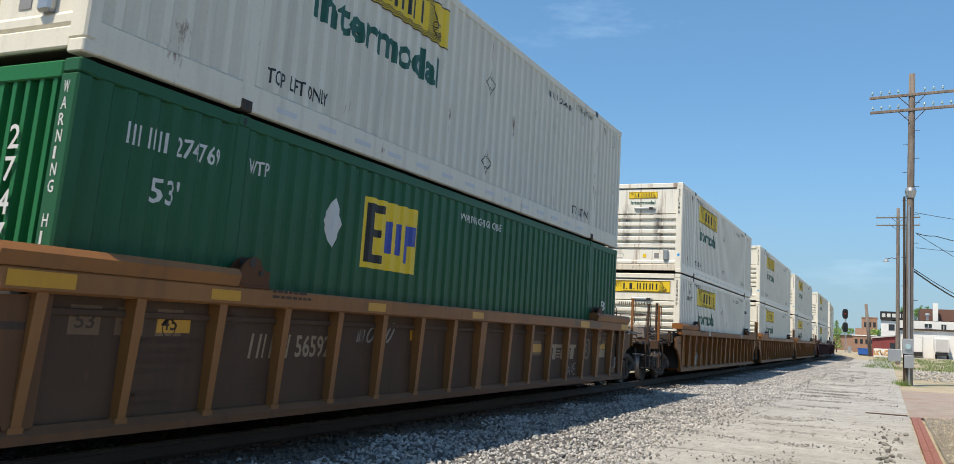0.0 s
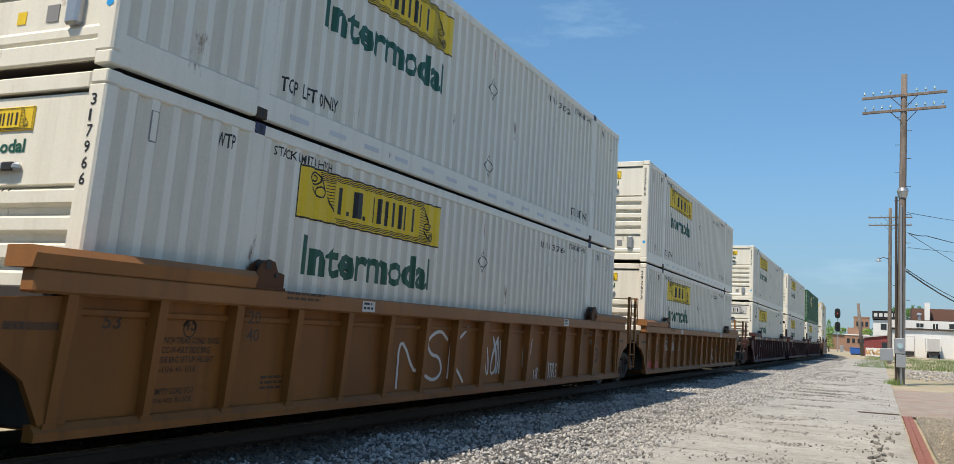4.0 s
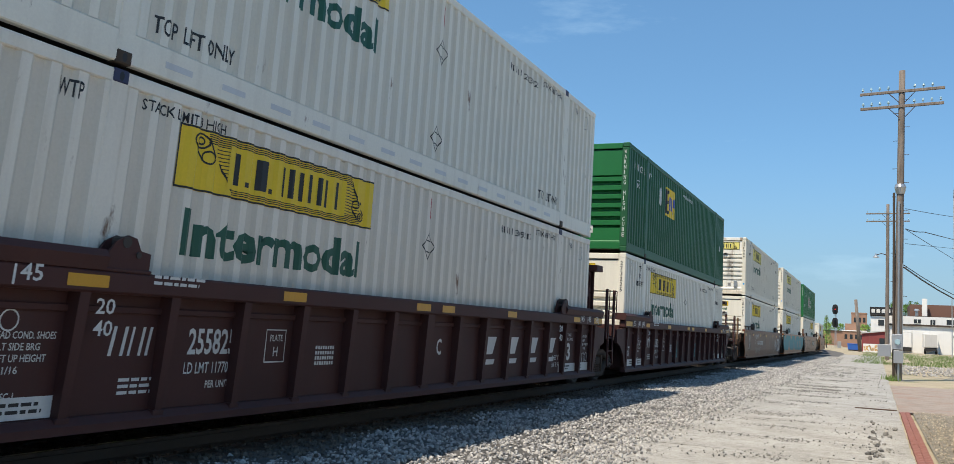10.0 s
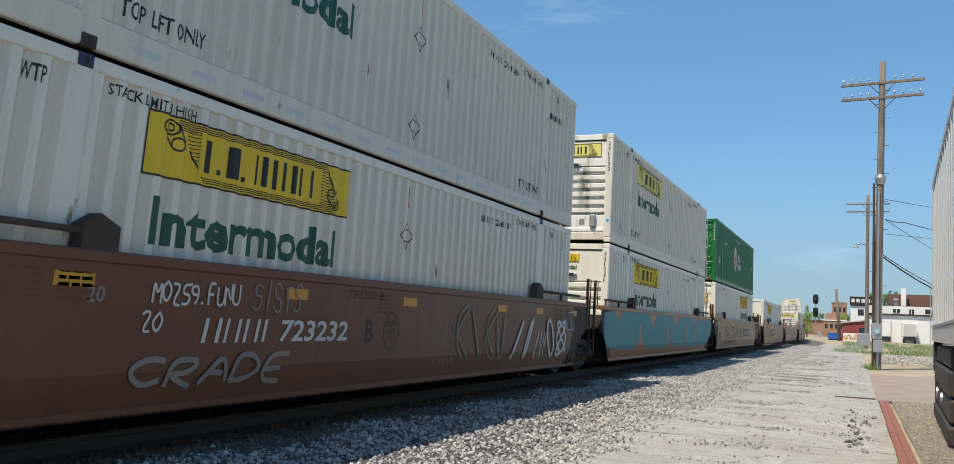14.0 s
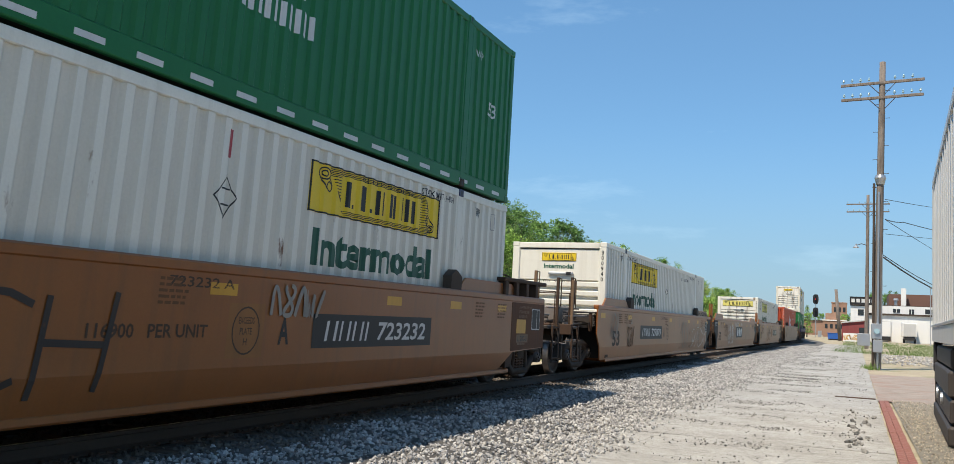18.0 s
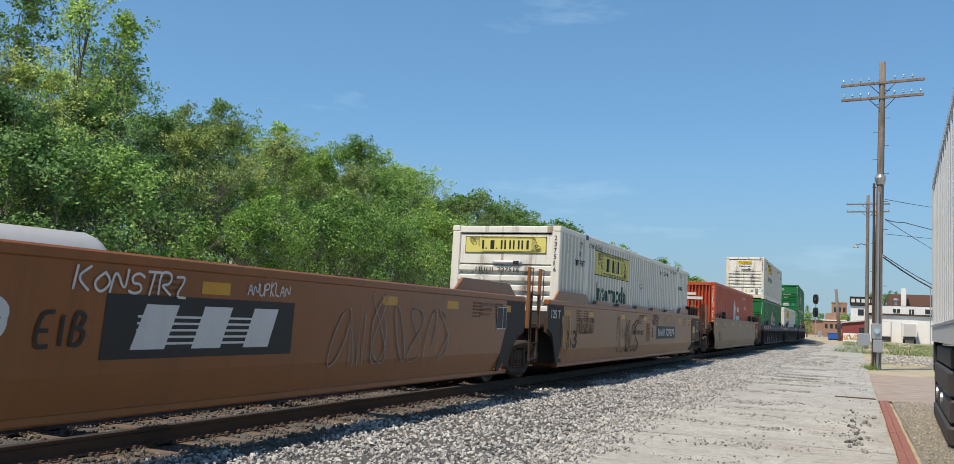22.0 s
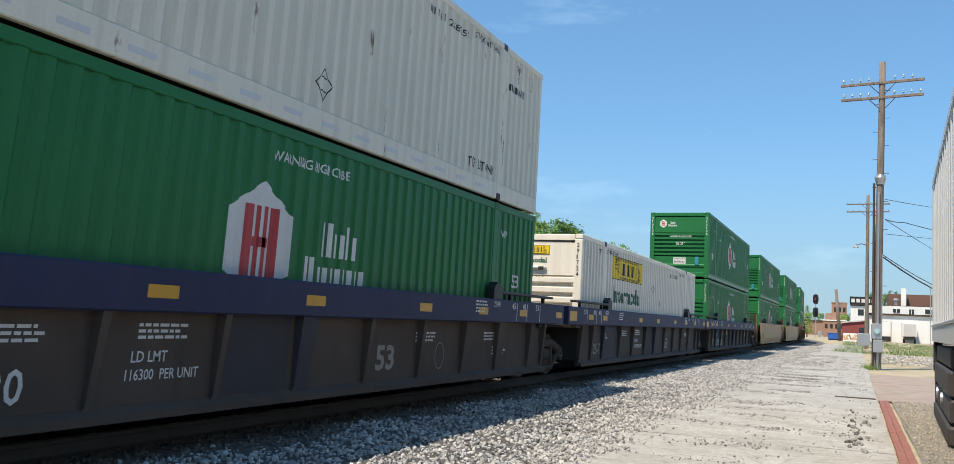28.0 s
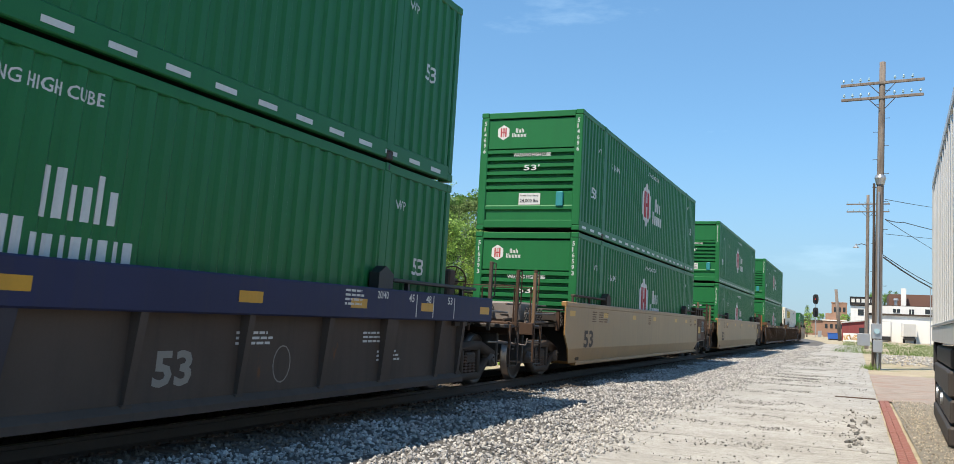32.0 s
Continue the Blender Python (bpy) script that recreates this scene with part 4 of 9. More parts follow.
def hub(number, label="", level=0, face="front"):
    b = container("hub", HUB_GREEN, HUB_GREEN, number, label, face)
    hub_sign(b, side_art, 7.22, 1.54, 1.0, 1.02)
    text_side(b, "WARNING HIGH CUBE", 7.34, 2.48, 1.60, 0.12, STENCIL)
    text_side(b, "53", 1.05, 0.90, 0.36, 0.27, STENCIL)
    text_side(b, "53", 15.0, 1.40, 0.34, 0.25, STENCIL)
    text_side(b, "WTP", 1.50, 2.10, 0.32, 0.13, STENCIL)
    text_side(b, number, 2.9, 1.92, 0.85, 0.16, STENCIL)
    text_side(b, "WTP", 14.4, 2.3, 0.30, 0.13, STENCIL)
    if level:
        for i in range(22):
            y = 0.25 + 0.72 * i
            part("reflector", kept(("hstrip", i), lambda: Shape().box(CW / 2, CW / 2 + 0.004, y - MID, y + 0.34 - MID, 0.07, 0.13).mesh("reflector", STENCIL)), STENCIL, b, "white reflective strip")
    if face == "front":
        hub_sign(b, lambda name, key, pf, x, z, m, box, label="", lift=0.004: end_art(name, key, pf, x, z, m, box, label, lift - 0.036), -0.72, CH - 0.50, 0.26, 1.1)
        text_end(b, "WARNING HIGH CUBE", -0.42, 1.78, 0.95, 0.085, STENCIL)
        text_end(b, "53'", -0.14, 1.44, 0.40, 0.14, STENCIL)
        if level:
            part("rating_plate", kept(("rate",), lambda: Shape().box(-0.24, 0.30, -MID + 0.026, -MID + 0.035, 0.61, 0.89).mesh("rating_plate", STENCIL)), STENCIL, b, "white rating plate")
            text_end(b, "24,000 lbs", -0.21, 0.65, 0.46, 0.10, BLACK, y=0.024)
            text_end(b, "Forklift Floor Rating", -0.21, 0.80, 0.46, 0.05, BLACK, y=0.024)
            part("hatch", kept(("hatch",), lambda: Shape().box(0.70, 0.88, -MID - 0.02, -MID + 0.05, 0.56, 0.92, 0.02).mesh("hatch", TEAL)), TEAL, b, "teal hatch")
        upright(b, number, -CW / 2 + 0.11, CH - 0.32, 0.105, STENCIL)
    else:
        hub_sign(b, lambda name, key, pf, x, z, m, box, label="", lift=0.004: end_art(name, key, pf, x, z, m, box, label, lift - 0.02), -0.72, CH - 0.36, 0.24, 1.1)
        text_end(b, number, 0.12, CH - 0.48, 0.72, 0.16, STENCIL, y=0.024)
        text_end(b, "WARNING", -0.82, 2.0, 0.62, 0.13, STENCIL, y=0.02)
        text_end(b, "HIGH CUBE", -0.82, 1.82, 0.62, 0.13, STENCIL, y=0.02)
        text_end(b, "53'", 0.55, 1.5, 0.34, 0.18, STENCIL, y=0.02)
        end_art("lettering", ("data",), lambda: rects(*[(0, 0.75 - 0.06 * (i % 3), -0.075 * i, -0.075 * i + 0.045) for i in range(5)]), 0.15, 2.24, STENCIL, b, lift=-0.02)
        for x0, x1, z0, z1, m, lab in ((0.1, 0.42, 0.95, 1.22, STENCIL, "white notice"), (0.62, 0.85, 0.95, 1.25, REFLEX, "orange sticker"), (-0.9, -0.6, 1.45, 1.7, STENCIL, "white notice"),
                                     (-0.45, -0.28, 0.95, 1.2, STENCIL, "white notice"), (-0.9, -0.75, 1.05, 1.3, PLATE_GREY, "grey plate")):
            part("notice", kept(("not", x0, z0), lambda: Shape().box(x0, x1, -MID + 0.015, -MID + 0.024, z0, z1).mesh("notice", m)), m, b, lab)
        for i in range(6):
            x = -0.95 + 0.37 * i
            part("reflector", kept(("dstrip", i), lambda: Shape().box(x, x + 0.2, -MID - 0.002, -MID + 0.006, 0.11, 0.16).mesh("reflector", RED if i % 2 else STENCIL)), RED if i % 2 else STENCIL, b, "reflective strip")
    upright(b, number, CW / 2 - 0.105, CH - 0.32, 0.105, STENCIL)
    return b


def emp(number, label="", level=0):
    # sides in dark green; the brighter end paint puts sunlight into the colour
    b = container("emp" if level else "orange", EMP_GREEN, HUB_GREEN, number, label)
    emp_sign(b, side_art, 4.58, 1.55, 1.44, 0.90)
    side_art("placard_holder", ("whitediamond",), lambda: ([(0, -0.30), (0.22, 0), (0, 0.30), (-0.22, 0)], [(0, 1, 2, 3)]), 3.90, 2.02, STENCIL, b, "white placard")
    text_side(b, number, 1.22, 2.30, 0.62, 0.19, STENCIL)
    side_art("lettering", ("ecode",), lambda: code_bars(0.50, 0.19), 0.60, 2.30, STENCIL, b)
    text_side(b, "53'", 0.98, 1.83, 0.36, 0.24, STENCIL)
    text_side(b, "WTP", 2.25, 2.33, 0.34, 0.15, STENCIL)
    text_side(b, "WARNING HIGH CUBE", 7.4, 2.50, 1.55, 0.12, STENCIL)
    text_side(b, "53", 15.0, 1.4, 0.3, 0.22, STENCIL)
    upright(b, "WARNING HIGH CUBE", CW / 2 - 0.105, CH - 0.30, 0.105, STENCIL)
    if level:
        emp_sign(b, lambda name, key, pf, x, z, m, box, label="", lift=0.004: end_art(name, key, pf, x, z, m, box, label, lift - 0.036), -0.35, CH - 0.62, 0.52, 0.36)
        part("placard_holder", kept(("epl",), lambda: Shape().prism([(-0.78, 1.72), (-0.56, 1.94), (-0.78, 2.16), (-1.0, 1.94)], 1, -MID - 0.02, -MID + 0.012).mesh("placard_holder", STENCIL)), STENCIL, b, "white placard")
        text_end(b, "53'", -0.25, 1.42, 0.34, 0.15, STENCIL)
        part("rating_plate", kept(("erate",), lambda: Shape().box(-0.12, 0.36, -MID + 0.026, -MID + 0.035, 0.48, 0.74).mesh("rating_plate", STENCIL)), STENCIL, b, "white rating plate")
        text_end(b, "24,000 lbs", -0.09, 0.53, 0.42, 0.09, BLACK, y=0.024)
        end_art("lettering", ("edata",), lambda: rects(*[(0, 0.62 - 0.05 * (i % 2), -0.06 * i, -0.06 * i + 0.035) for i in range(4)]), -0.85, 0.68, STENCIL, b, lift=-0.03)
    else:
        upright(b, number, CW / 2 - 0.62, CH - 0.75, 0.21, STENCIL)
    return b


def orange_box(number, label=""):
    b = container("orange", ORANGE, ORANGE, number, label)
    end_art("logo_panel", ("ohex",), lambda: hexagon(0.27), -0.35, CH - 0.72, STENCIL, b, "white six-sided sign")
    end_art("lettering", ("obar",), lambda: rects((0.0, 0.42, 0.12, 0.24), (-0.02, 0.72, -0.08, 0.05)), 0.0, CH - 0.74, STENCIL, b)
    text_side(b, "WARNING HIGH CUBE", 10.6, 2.45, 1.6, 0.13, STENCIL)
    text_side(b, number, 11.4, 1.9, 0.9, 0.2, STENCIL)
    side_art("logo_panel", ("opanel",), lambda: ([(-0.35, -0.6), (0.35, -0.6), (0.35, 0.25), (0, 0.6), (-0.35, 0.25)], [(0, 1, 2, 3, 4)]), 7.2, 1.7, STENCIL, b, "white sign panel")
    side_art("lettering", ("obars2",), lambda: rects((0, 0.9, 0.05, 0.3), (-0.2, 1.2, -0.45, -0.15)), 8.2, 1.65, STENCIL, b)
    upright(b, "WARNING HIGH CUBE", CW / 2 - 0.105, CH - 0.30, 0.105, STENCIL)
    upright(b, number, -CW / 2 + 0.35, CH - 0.45, 0.16, STENCIL)
    return b
# ------------------------------------------------------------------ well cars (y = 0 at the front of the box that they carry)
WHEEL_R = 0.46
TRUCK_Y = 1.69
WHEELSETS = []


def frame_side(x0, x1):
    """One cast side frame of a truck, open on both sides of its springs."""
    s = Shape()
    c = 0.02
    s.prism([(-1.12, 0.62), (-0.98, 0.66), (-0.45, 0.80), (0.45, 0.80), (0.98, 0.66), (1.12, 0.62), (1.12, 0.50), (0.92, 0.50), (0.42, 0.65), (-0.42, 0.65), (-0.92, 0.50), (-1.12, 0.50)], 0, x0, x1)
    s.prism([(-0.95, 0.50), (-0.80, 0.52), (-0.36, 0.26), (0.36, 0.26), (0.80, 0.52), (0.95, 0.50), (0.42, 0.14), (-0.42, 0.14)], 0, x0, x1)
    for y in (-0.42, 0.30):
        s.box(x0, x1, y, y + 0.12, 0.24, 0.68, c)
    for sg in (-1, 1):
        s.box(x0, x1, sg * 0.89 - 0.14, sg * 0.89 + 0.14, 0.40, 0.62, 0.04)
    return s


def softened(me, width):
    """Rounds the edges of a cast part."""
    bm = bmesh.new()
    bm.from_mesh(me)
    bmesh.ops.bevel(bm, geom=bm.edges[:], offset=width, segments=2, affect="EDGES", clamp_overlap=True)
    bm.to_mesh(me)
    bm.free()
    me.polygons.foreach_set("use_smooth", [True] * len(me.polygons))
    return me


def spring_shape(x, y):
    """One coil spring of a truck."""
    prof = [(0.26 + 0.026 * k, 0.078 if k % 2 else 0.058) for k in range(13)]
    s = Shape().lathe(prof, 10)
    s.v = [(x + b, y + c, a) for a, b, c in s.v]
    return s


def wheelset_shape():
    s = Shape()
    s.cyl((-1.0, 0, 0), (1.0, 0, 0), 0.085, 12)
    for sg in (-1, 1):
        prof = [(0.68, WHEEL_R - 0.02), (0.685, WHEEL_R + 0.025), (0.715, WHEEL_R + 0.02), (0.735, WHEEL_R), (0.81, WHEEL_R - 0.006), (0.815, WHEEL_R - 0.07), (0.775, WHEEL_R - 0.09), (0.765, 0.16), (0.82, 0.13), (0.82, 0.0)]
        if sg < 0:
            prof = [(-a, r) for a, r in prof]
        s.lathe(prof, 28)
        s.cyl((sg * 0.98, 0, 0), (sg * 1.15, 0, 0), 0.125, 16, 0.115)
        for k in range(3):
            a = 2.1 * k
            s.cyl((sg * 1.15, 0.06 * math.cos(a), 0.06 * math.sin(a)), (sg * 1.175, 0.06 * math.cos(a), 0.06 * math.sin(a)), 0.022, 6)
    return s


def wheel_mesh():
    """A wheelset whose running faces are polished by the rail."""
    me = wheelset_shape().mesh("wheelset", WHEEL, True)
    me.materials.append(RAILTOP)
    for p in me.polygons:
        rim = [math.hypot(me.vertices[i].co.y, me.vertices[i].co.z) for i in p.vertices]
        if min(rim) > WHEEL_R - 0.012:
            p.material_index = 1
    return me


def truck(car, y):
    """A two-axle truck under a car at y."""
    y -= MID
    t = part("truck", kept(("bolster",), lambda: Shape().box(-1.1, 1.1, -0.2, 0.2, 0.42, 0.62, 0.03).box(-0.25, 0.25, -0.25, 0.25, 0.6, 0.75, 0.04).mesh("truck", STEEL)), STEEL, car, "dark cast steel truck")
    t.location.y = y
    for sg in (-1, 1):
        part("side_frame", kept(("sframe", sg), lambda: softened(frame_side(*sorted((sg * 0.94, sg * 1.10))).mesh("side_frame", STEEL), 0.022)), STEEL, t)
        for dy in (-0.17, 0.0, 0.17):
            part("spring", kept(("spr", sg, dy), lambda: spring_shape(sg * 1.03, dy).mesh("spring", RUST)), RUST, t)
    for dy in (-0.89, 0.89):
        w = part("wheelset", kept(("wset",), lambda: wheel_mesh()), WHEEL, t, "steel wheels on an axle")
        w.location = (0, dy, WHEEL_R)
        WHEELSETS.append((w, dy))
        part("brake_beam", kept(("beam", dy), lambda: Shape().box(-0.7, 0.7, dy * 0.45 - 0.05, dy * 0.45 + 0.05, 0.30, 0.40, 0.02).mesh("brake_beam", STEEL)), STEEL, t)
    return t


def mesh_screen(x, y0, y1, z0, z1, pitch=0.09):
    """Expanded metal: a plate of crossed thin bars."""
    s = Shape()
    n = int((y1 - y0) / pitch)
    for i in range(-int((z1 - z0) / pitch), n):
        for d in (1, -1):
            a, b = y0 + i * pitch, y0 + i * pitch + (z1 - z0)
            za, zb = (z0, z1) if d > 0 else (z1, z0)
            if a < y0:
                za, a = za + d * (y0 - a), y0
            if b > y1:
                zb, b = zb - d * (b - y1), y1
            if b > a + 0.01:
                s.cyl((x, a, za), (x, b, zb), 0.011, 4, None, False)
    return s


def grab_post(x, y, z0, z1, m):
    """An upright angle with a bent handhold on it."""
    s = Shape()
    s.box(x - 0.03, x + 0.03, y - 0.012, y + 0.05, z0, z1, 0.006)
    s.tube([(x + 0.03, y, z1 - 0.02), (x + 0.03, y + 0.16, z1 - 0.02), (x + 0.03, y + 0.16, z1 - 0.62), (x + 0.03, y + 0.03, z1 - 0.66)], 0.013)
    return s


def ladder(x, y, z0, z1):
    s = Shape()
    for d in (0, 0.42):
        s.box(x - 0.02, x + 0.02, y + d - 0.025, y + d + 0.025, z0, z1, 0.006)
    k = int((z1 - z0) / 0.33)
    for i in range(k + 1):
        z = z0 + 0.04 + i * (z1 - z0 - 0.08) / k
        s.cyl((x, y, z), (x, y + 0.42, z), 0.014, 6)
    return s


def brake_wheel(x, y, z):
    s = Shape()
    n, r = 20, 0.27
    ring = [(x + r * math.cos(2 * math.pi * i / n), y, z + r * math.sin(2 * math.pi * i / n)) for i in range(n + 1)]
    s.tube(ring, 0.014, 6)
    for i in range(5):
        a = 2 * math.pi * i / 5
        s.cyl((x, y, z), (x + r * math.cos(a), y, z + r * math.sin(a)), 0.012, 5)
    s.cyl((x, y - 0.03, z), (x, y + 0.16, z), 0.06, 10)
    return s


def car_end(car, m, m2, rear, joint, own, style):
    """The end of a well unit beyond the box: neck or platform, draft sill, truck, coupler, ladders, rails."""
    def Y(y):
        return (CL - y if rear else y) - MID

    def bx(x0, x1, y0, y1, z0, z1, c=0.012):
        a, b = sorted((Y(y0), Y(y1)))
        return Shape().box(x0, x1, a, b, z0, z1, c)
    key = (rear, joint, m.name, style)
    dk = m if m is MAROON_CAR else DARK_CAR
    part("bulkhead", kept(("bulk", key), lambda: bx(-1.36, 1.36, -0.25, -0.1, 0.32, 1.42).mesh("bulkhead", dk)), dk, car)
    part("draft_sill", kept(("draft", key), lambda: bx(-0.33, 0.33, -1.95 if joint else -3.25, -0.2, 0.62, 1.05, 0.02).mesh("draft_sill", IRON)), IRON, car, "grimy draft sill")
    for sg in (-1, 1):
        part("shear_plate", kept(("shear", key, sg), lambda: Shape().prism([(sg * 1.42, Y(-0.2)), (sg * 1.42, Y(-0.7)), (sg * 0.35, Y(-1.7)), (sg * 0.35, Y(-0.2))], 2, 1.08, 1.14).mesh("shear_plate", dk)), dk, car)
        if style != "sflc":
            # the curved side piece that covers the truck
            part("end_cover", kept(("cover", key, sg), lambda: Shape().prism([(Y(0.0), 1.36), (Y(-1.05), 1.30), (Y(-1.05), 0.98), (Y(-0.75), 0.90), (Y(-0.45), 0.70), (Y(-0.25), 0.35), (Y(0.0), 0.35)], 0, *sorted((sg * 1.36, sg * 1.42))).mesh("end_cover", m if m is MAROON_CAR or style == "rib" else SOOT)), m, car)
    if own:
        truck(car, CL + TRUCK_Y if rear else -TRUCK_Y)
    if joint:
        part("connector", kept(("conn", key), lambda: bx(-0.22, 0.22, -1.85, -1.5, 0.55, 1.15, 0.05).mesh("connector", STEEL)), STEEL, car)
        if own and style != "sflc":
            part("ladder", kept(("ladj", key), lambda: ladder(1.38, Y(-1.9) if not rear else Y(-1.5), 0.42, 1.75).mesh("ladder", SOOT if style == "smooth" else m)), m, car)
            for i, y in enumerate((-1.35, -2.0)):
                part("grab_post", kept(("gpj", key, i), lambda: grab_post(1.36, Y(y), 1.05, 2.25, m).mesh("grab_post", m)), m, car)
        return
    # outer end with platform and coupler
    part("platform", kept(("plat", key), lambda: bx(-1.35, 1.35, -3.15, -2.55, 1.05, 1.12).mesh("platform", IRON)), IRON, car, "grimy platform")
    em = MAROON_CAR if m is MAROON_CAR else SOOT
    part("end_sill", kept(("esill", key), lambda: bx(-1.4, 1.4, -3.22, -3.10, 0.92, 1.16).mesh("end_sill", em)), em, car)
    part("deck", kept(("deck", key), lambda: bx(-0.85, 0.85, -2.6, -0.2, 1.12, 1.17).mesh("deck", SOOT)), SOOT, car, "grimy deck")
    part("walkway", kept(("walkw", key), lambda: bx(-1.38, 1.38, -1.15, -0.45, 1.44, 1.48).mesh("walkway", IRON)), IRON, car, "dark crossing walkway")
    for k, y in enumerate((-0.5, -1.1)):
        for sg in (-1, 1):
            part("walkway_bracket", kept(("wbr", key, k, sg), lambda: bx(*sorted((sg * 1.2, sg * 1.28)), y - 0.03, y + 0.03, 1.0, 1.45).mesh("walkway_bracket", SOOT)), SOOT, car)
    for k, (x, p, q, z0, z1) in enumerate(((1.33, -1.20, -0.42, 1.10, 1.42), (0.95, -2.45, -1.35, 1.17, 1.46), (0.2, -2.9, -1.9, 1.2, 1.5), (1.05, -1.75, -0.6, 0.32, 0.52))):
        a, b = sorted((Y(p), Y(q)))
        part("screen", kept(("screen", key, k), lambda: mesh_screen(x, a, b, z0, z1, 0.10).mesh("screen", IRON)), IRON, car, "black expanded metal screen")
    part("reservoir_box", kept(("resb", key), lambda: bx(-0.80, 0.80, -2.35, -1.2, 1.17, 1.58, 0.04).mesh("reservoir_box", PIPE)), PIPE, car, "dull grey equipment box")
    for k, (x, z, p, q, r) in enumerate(((1.18, 1.34, -3.1, -1.2, 0.022), (0.98, 1.16, -2.5, -0.4, 0.026), (0.75, 1.52, -3.05, -0.5, 0.02), (1.22, 0.78, -3.1, -2.1, 0.018), (-0.6, 1.46, -3.0, -0.6, 0.03))):
        part("pipe", kept(("pipe", key, k), lambda: Shape().tube([(x, Y(p), z), (x, Y(q), z + 0.02)], r).mesh("pipe", PIPE)), PIPE, car, "long grey-brown pipe")
    for k, (x, z) in enumerate(((0.62, 0.50), (0.92, 0.62), (0.78, 0.36))):
        part("brake_rod", kept(("brod", key, k), lambda: Shape().tube([(x, Y(-3.0), z), (x - 0.12, Y(-2.3), z + 0.06), (x - 0.1, Y(-0.5), z + 0.05)], 0.02).mesh("brake_rod", PIPE)), PIPE, car)
    part("rod_bracket", kept(("rbk", key), lambda: bx(0.4, 1.1, -2.95, -2.85, 0.34, 0.95, 0.02).mesh("rod_bracket", IRON)), IRON, car)
    part("cut_lever", kept(("cutl", key), lambda: Shape().tube([(1.32, Y(-3.26), 0.86), (1.30, Y(-3.28), 0.72), (0.5, Y(-3.30), 0.80), (0.2, Y(-3.4), 0.98)], 0.014).mesh("cut_lever", PIPE)), PIPE, car)
    part("coupler", kept(("coup", key), lambda: bx(-0.14, 0.14, -3.66, -3.2, 0.70, 0.98, 0.05).mesh("coupler", STEEL)), STEEL, car)
    part("air_hose", kept(("hose", key), lambda: Shape().tube([(0.35, Y(-3.2), 0.75), (0.42, Y(-3.35), 0.45), (0.36, Y(-3.5), 0.34), (0.2, Y(-3.64), 0.42)], 0.03, 8).mesh("air_hose", BLACK)), BLACK, car, "black rubber air hose")
    for sg in (-1, 1):
        lad = part("ladder", kept(("lade", key, sg), lambda: ladder(sg * 1.40, Y(-3.15) if not rear else Y(-2.73), 0.40, 1.12).mesh("ladder", em)), em, car)
        for i, y in enumerate((-3.1, -2.35)):
            part("grab_post", kept(("gpe", key, sg, i), lambda: grab_post(sg * (1.36 - 0.25 * i), Y(y), 1.0, 2.15 + 0.1 * i, m).mesh("grab_post", (SOOT if m is not MAROON_CAR else m) if (i == 1) != rear else m2)), m, car)
        part("stirrup", kept(("stir", key, sg), lambda: Shape().tube([(sg * 1.4, Y(-3.12), 1.0), (sg * 1.4, Y(-3.12), 0.36), (sg * 1.4, Y(-2.72), 0.36), (sg * 1.4, Y(-2.72), 1.0)], 0.018).mesh("stirrup", IRON)), IRON, car)
    part("handrail", kept(("hrail", key), lambda: Shape().tube([(1.30, Y(-3.12), 1.15), (1.30, Y(-3.12), 1.85), (0.25, Y(-3.12), 1.85), (0.25, Y(-3.12), 1.15)], 0.018).mesh("handrail", SOOT)), SOOT, car)
    part("air_pipe", kept(("apipe", key), lambda: Shape().tube([(0.9, Y(-0.4), 1.2), (0.9, Y(-1.6), 1.23), (0.7, Y(-2.1), 1.25), (0.7, Y(-3.0), 1.2)], 0.028).tube([(0.5, Y(-0.4), 1.28), (0.55, Y(-2.8), 1.3)], 0.02).mesh("air_pipe", STEEL)), STEEL, car)
    if rear:
        part("brake_wheel", kept(("bw", key), lambda: brake_wheel(0.55, Y(-1.9), 1.85).mesh("brake_wheel", RUST)), RUST, car, "rusty hand brake wheel")
        part("brake_stand", kept(("bs", key), lambda: bx(0.42, 0.68, -1.75, -1.5, 1.15, 2.05, 0.03).mesh("brake_stand", RUST)), RUST, car)
        part("air_tank", kept(("atank", key), lambda: Shape().cyl((-0.3, Y(-0.6), 1.35), (-0.3, Y(-1.7), 1.35), 0.2, 16).mesh("air_tank", STEEL)), STEEL, car)
    else:
        part("brake_valve", kept(("bv", key), lambda: bx(0.2, 0.5, -1.5, -1.15, 1.17, 1.45, 0.04).box(0.55, 0.7, *sorted((Y(-1.7), Y(-1.5))), 1.17, 1.38, 0.03).mesh("brake_valve", STEEL)), STEEL, car)


FOLD_Z, FOLD_K = 0.62, 0.20


def fold(x, z):
    """The plate sides lean in below their crease."""
    return x - FOLD_K * max(0.0, FOLD_Z - z) if 1.455 < x < 1.482 else x


def cut_level(ring, z, above):
    """The piece of a flat outline above or below a level."""
    out = []
    for p, q in zip(ring, ring[1:] + ring[:1]):
        keep_p, keep_q = (p[1] >= z) == above, (q[1] >= z) == above
        if keep_p:
            out.append(p)
        if keep_p != keep_q:
            k = (z - p[1]) / (q[1] - p[1])
            out.append((p[0] + k * (q[0] - p[0]), z))
    return out


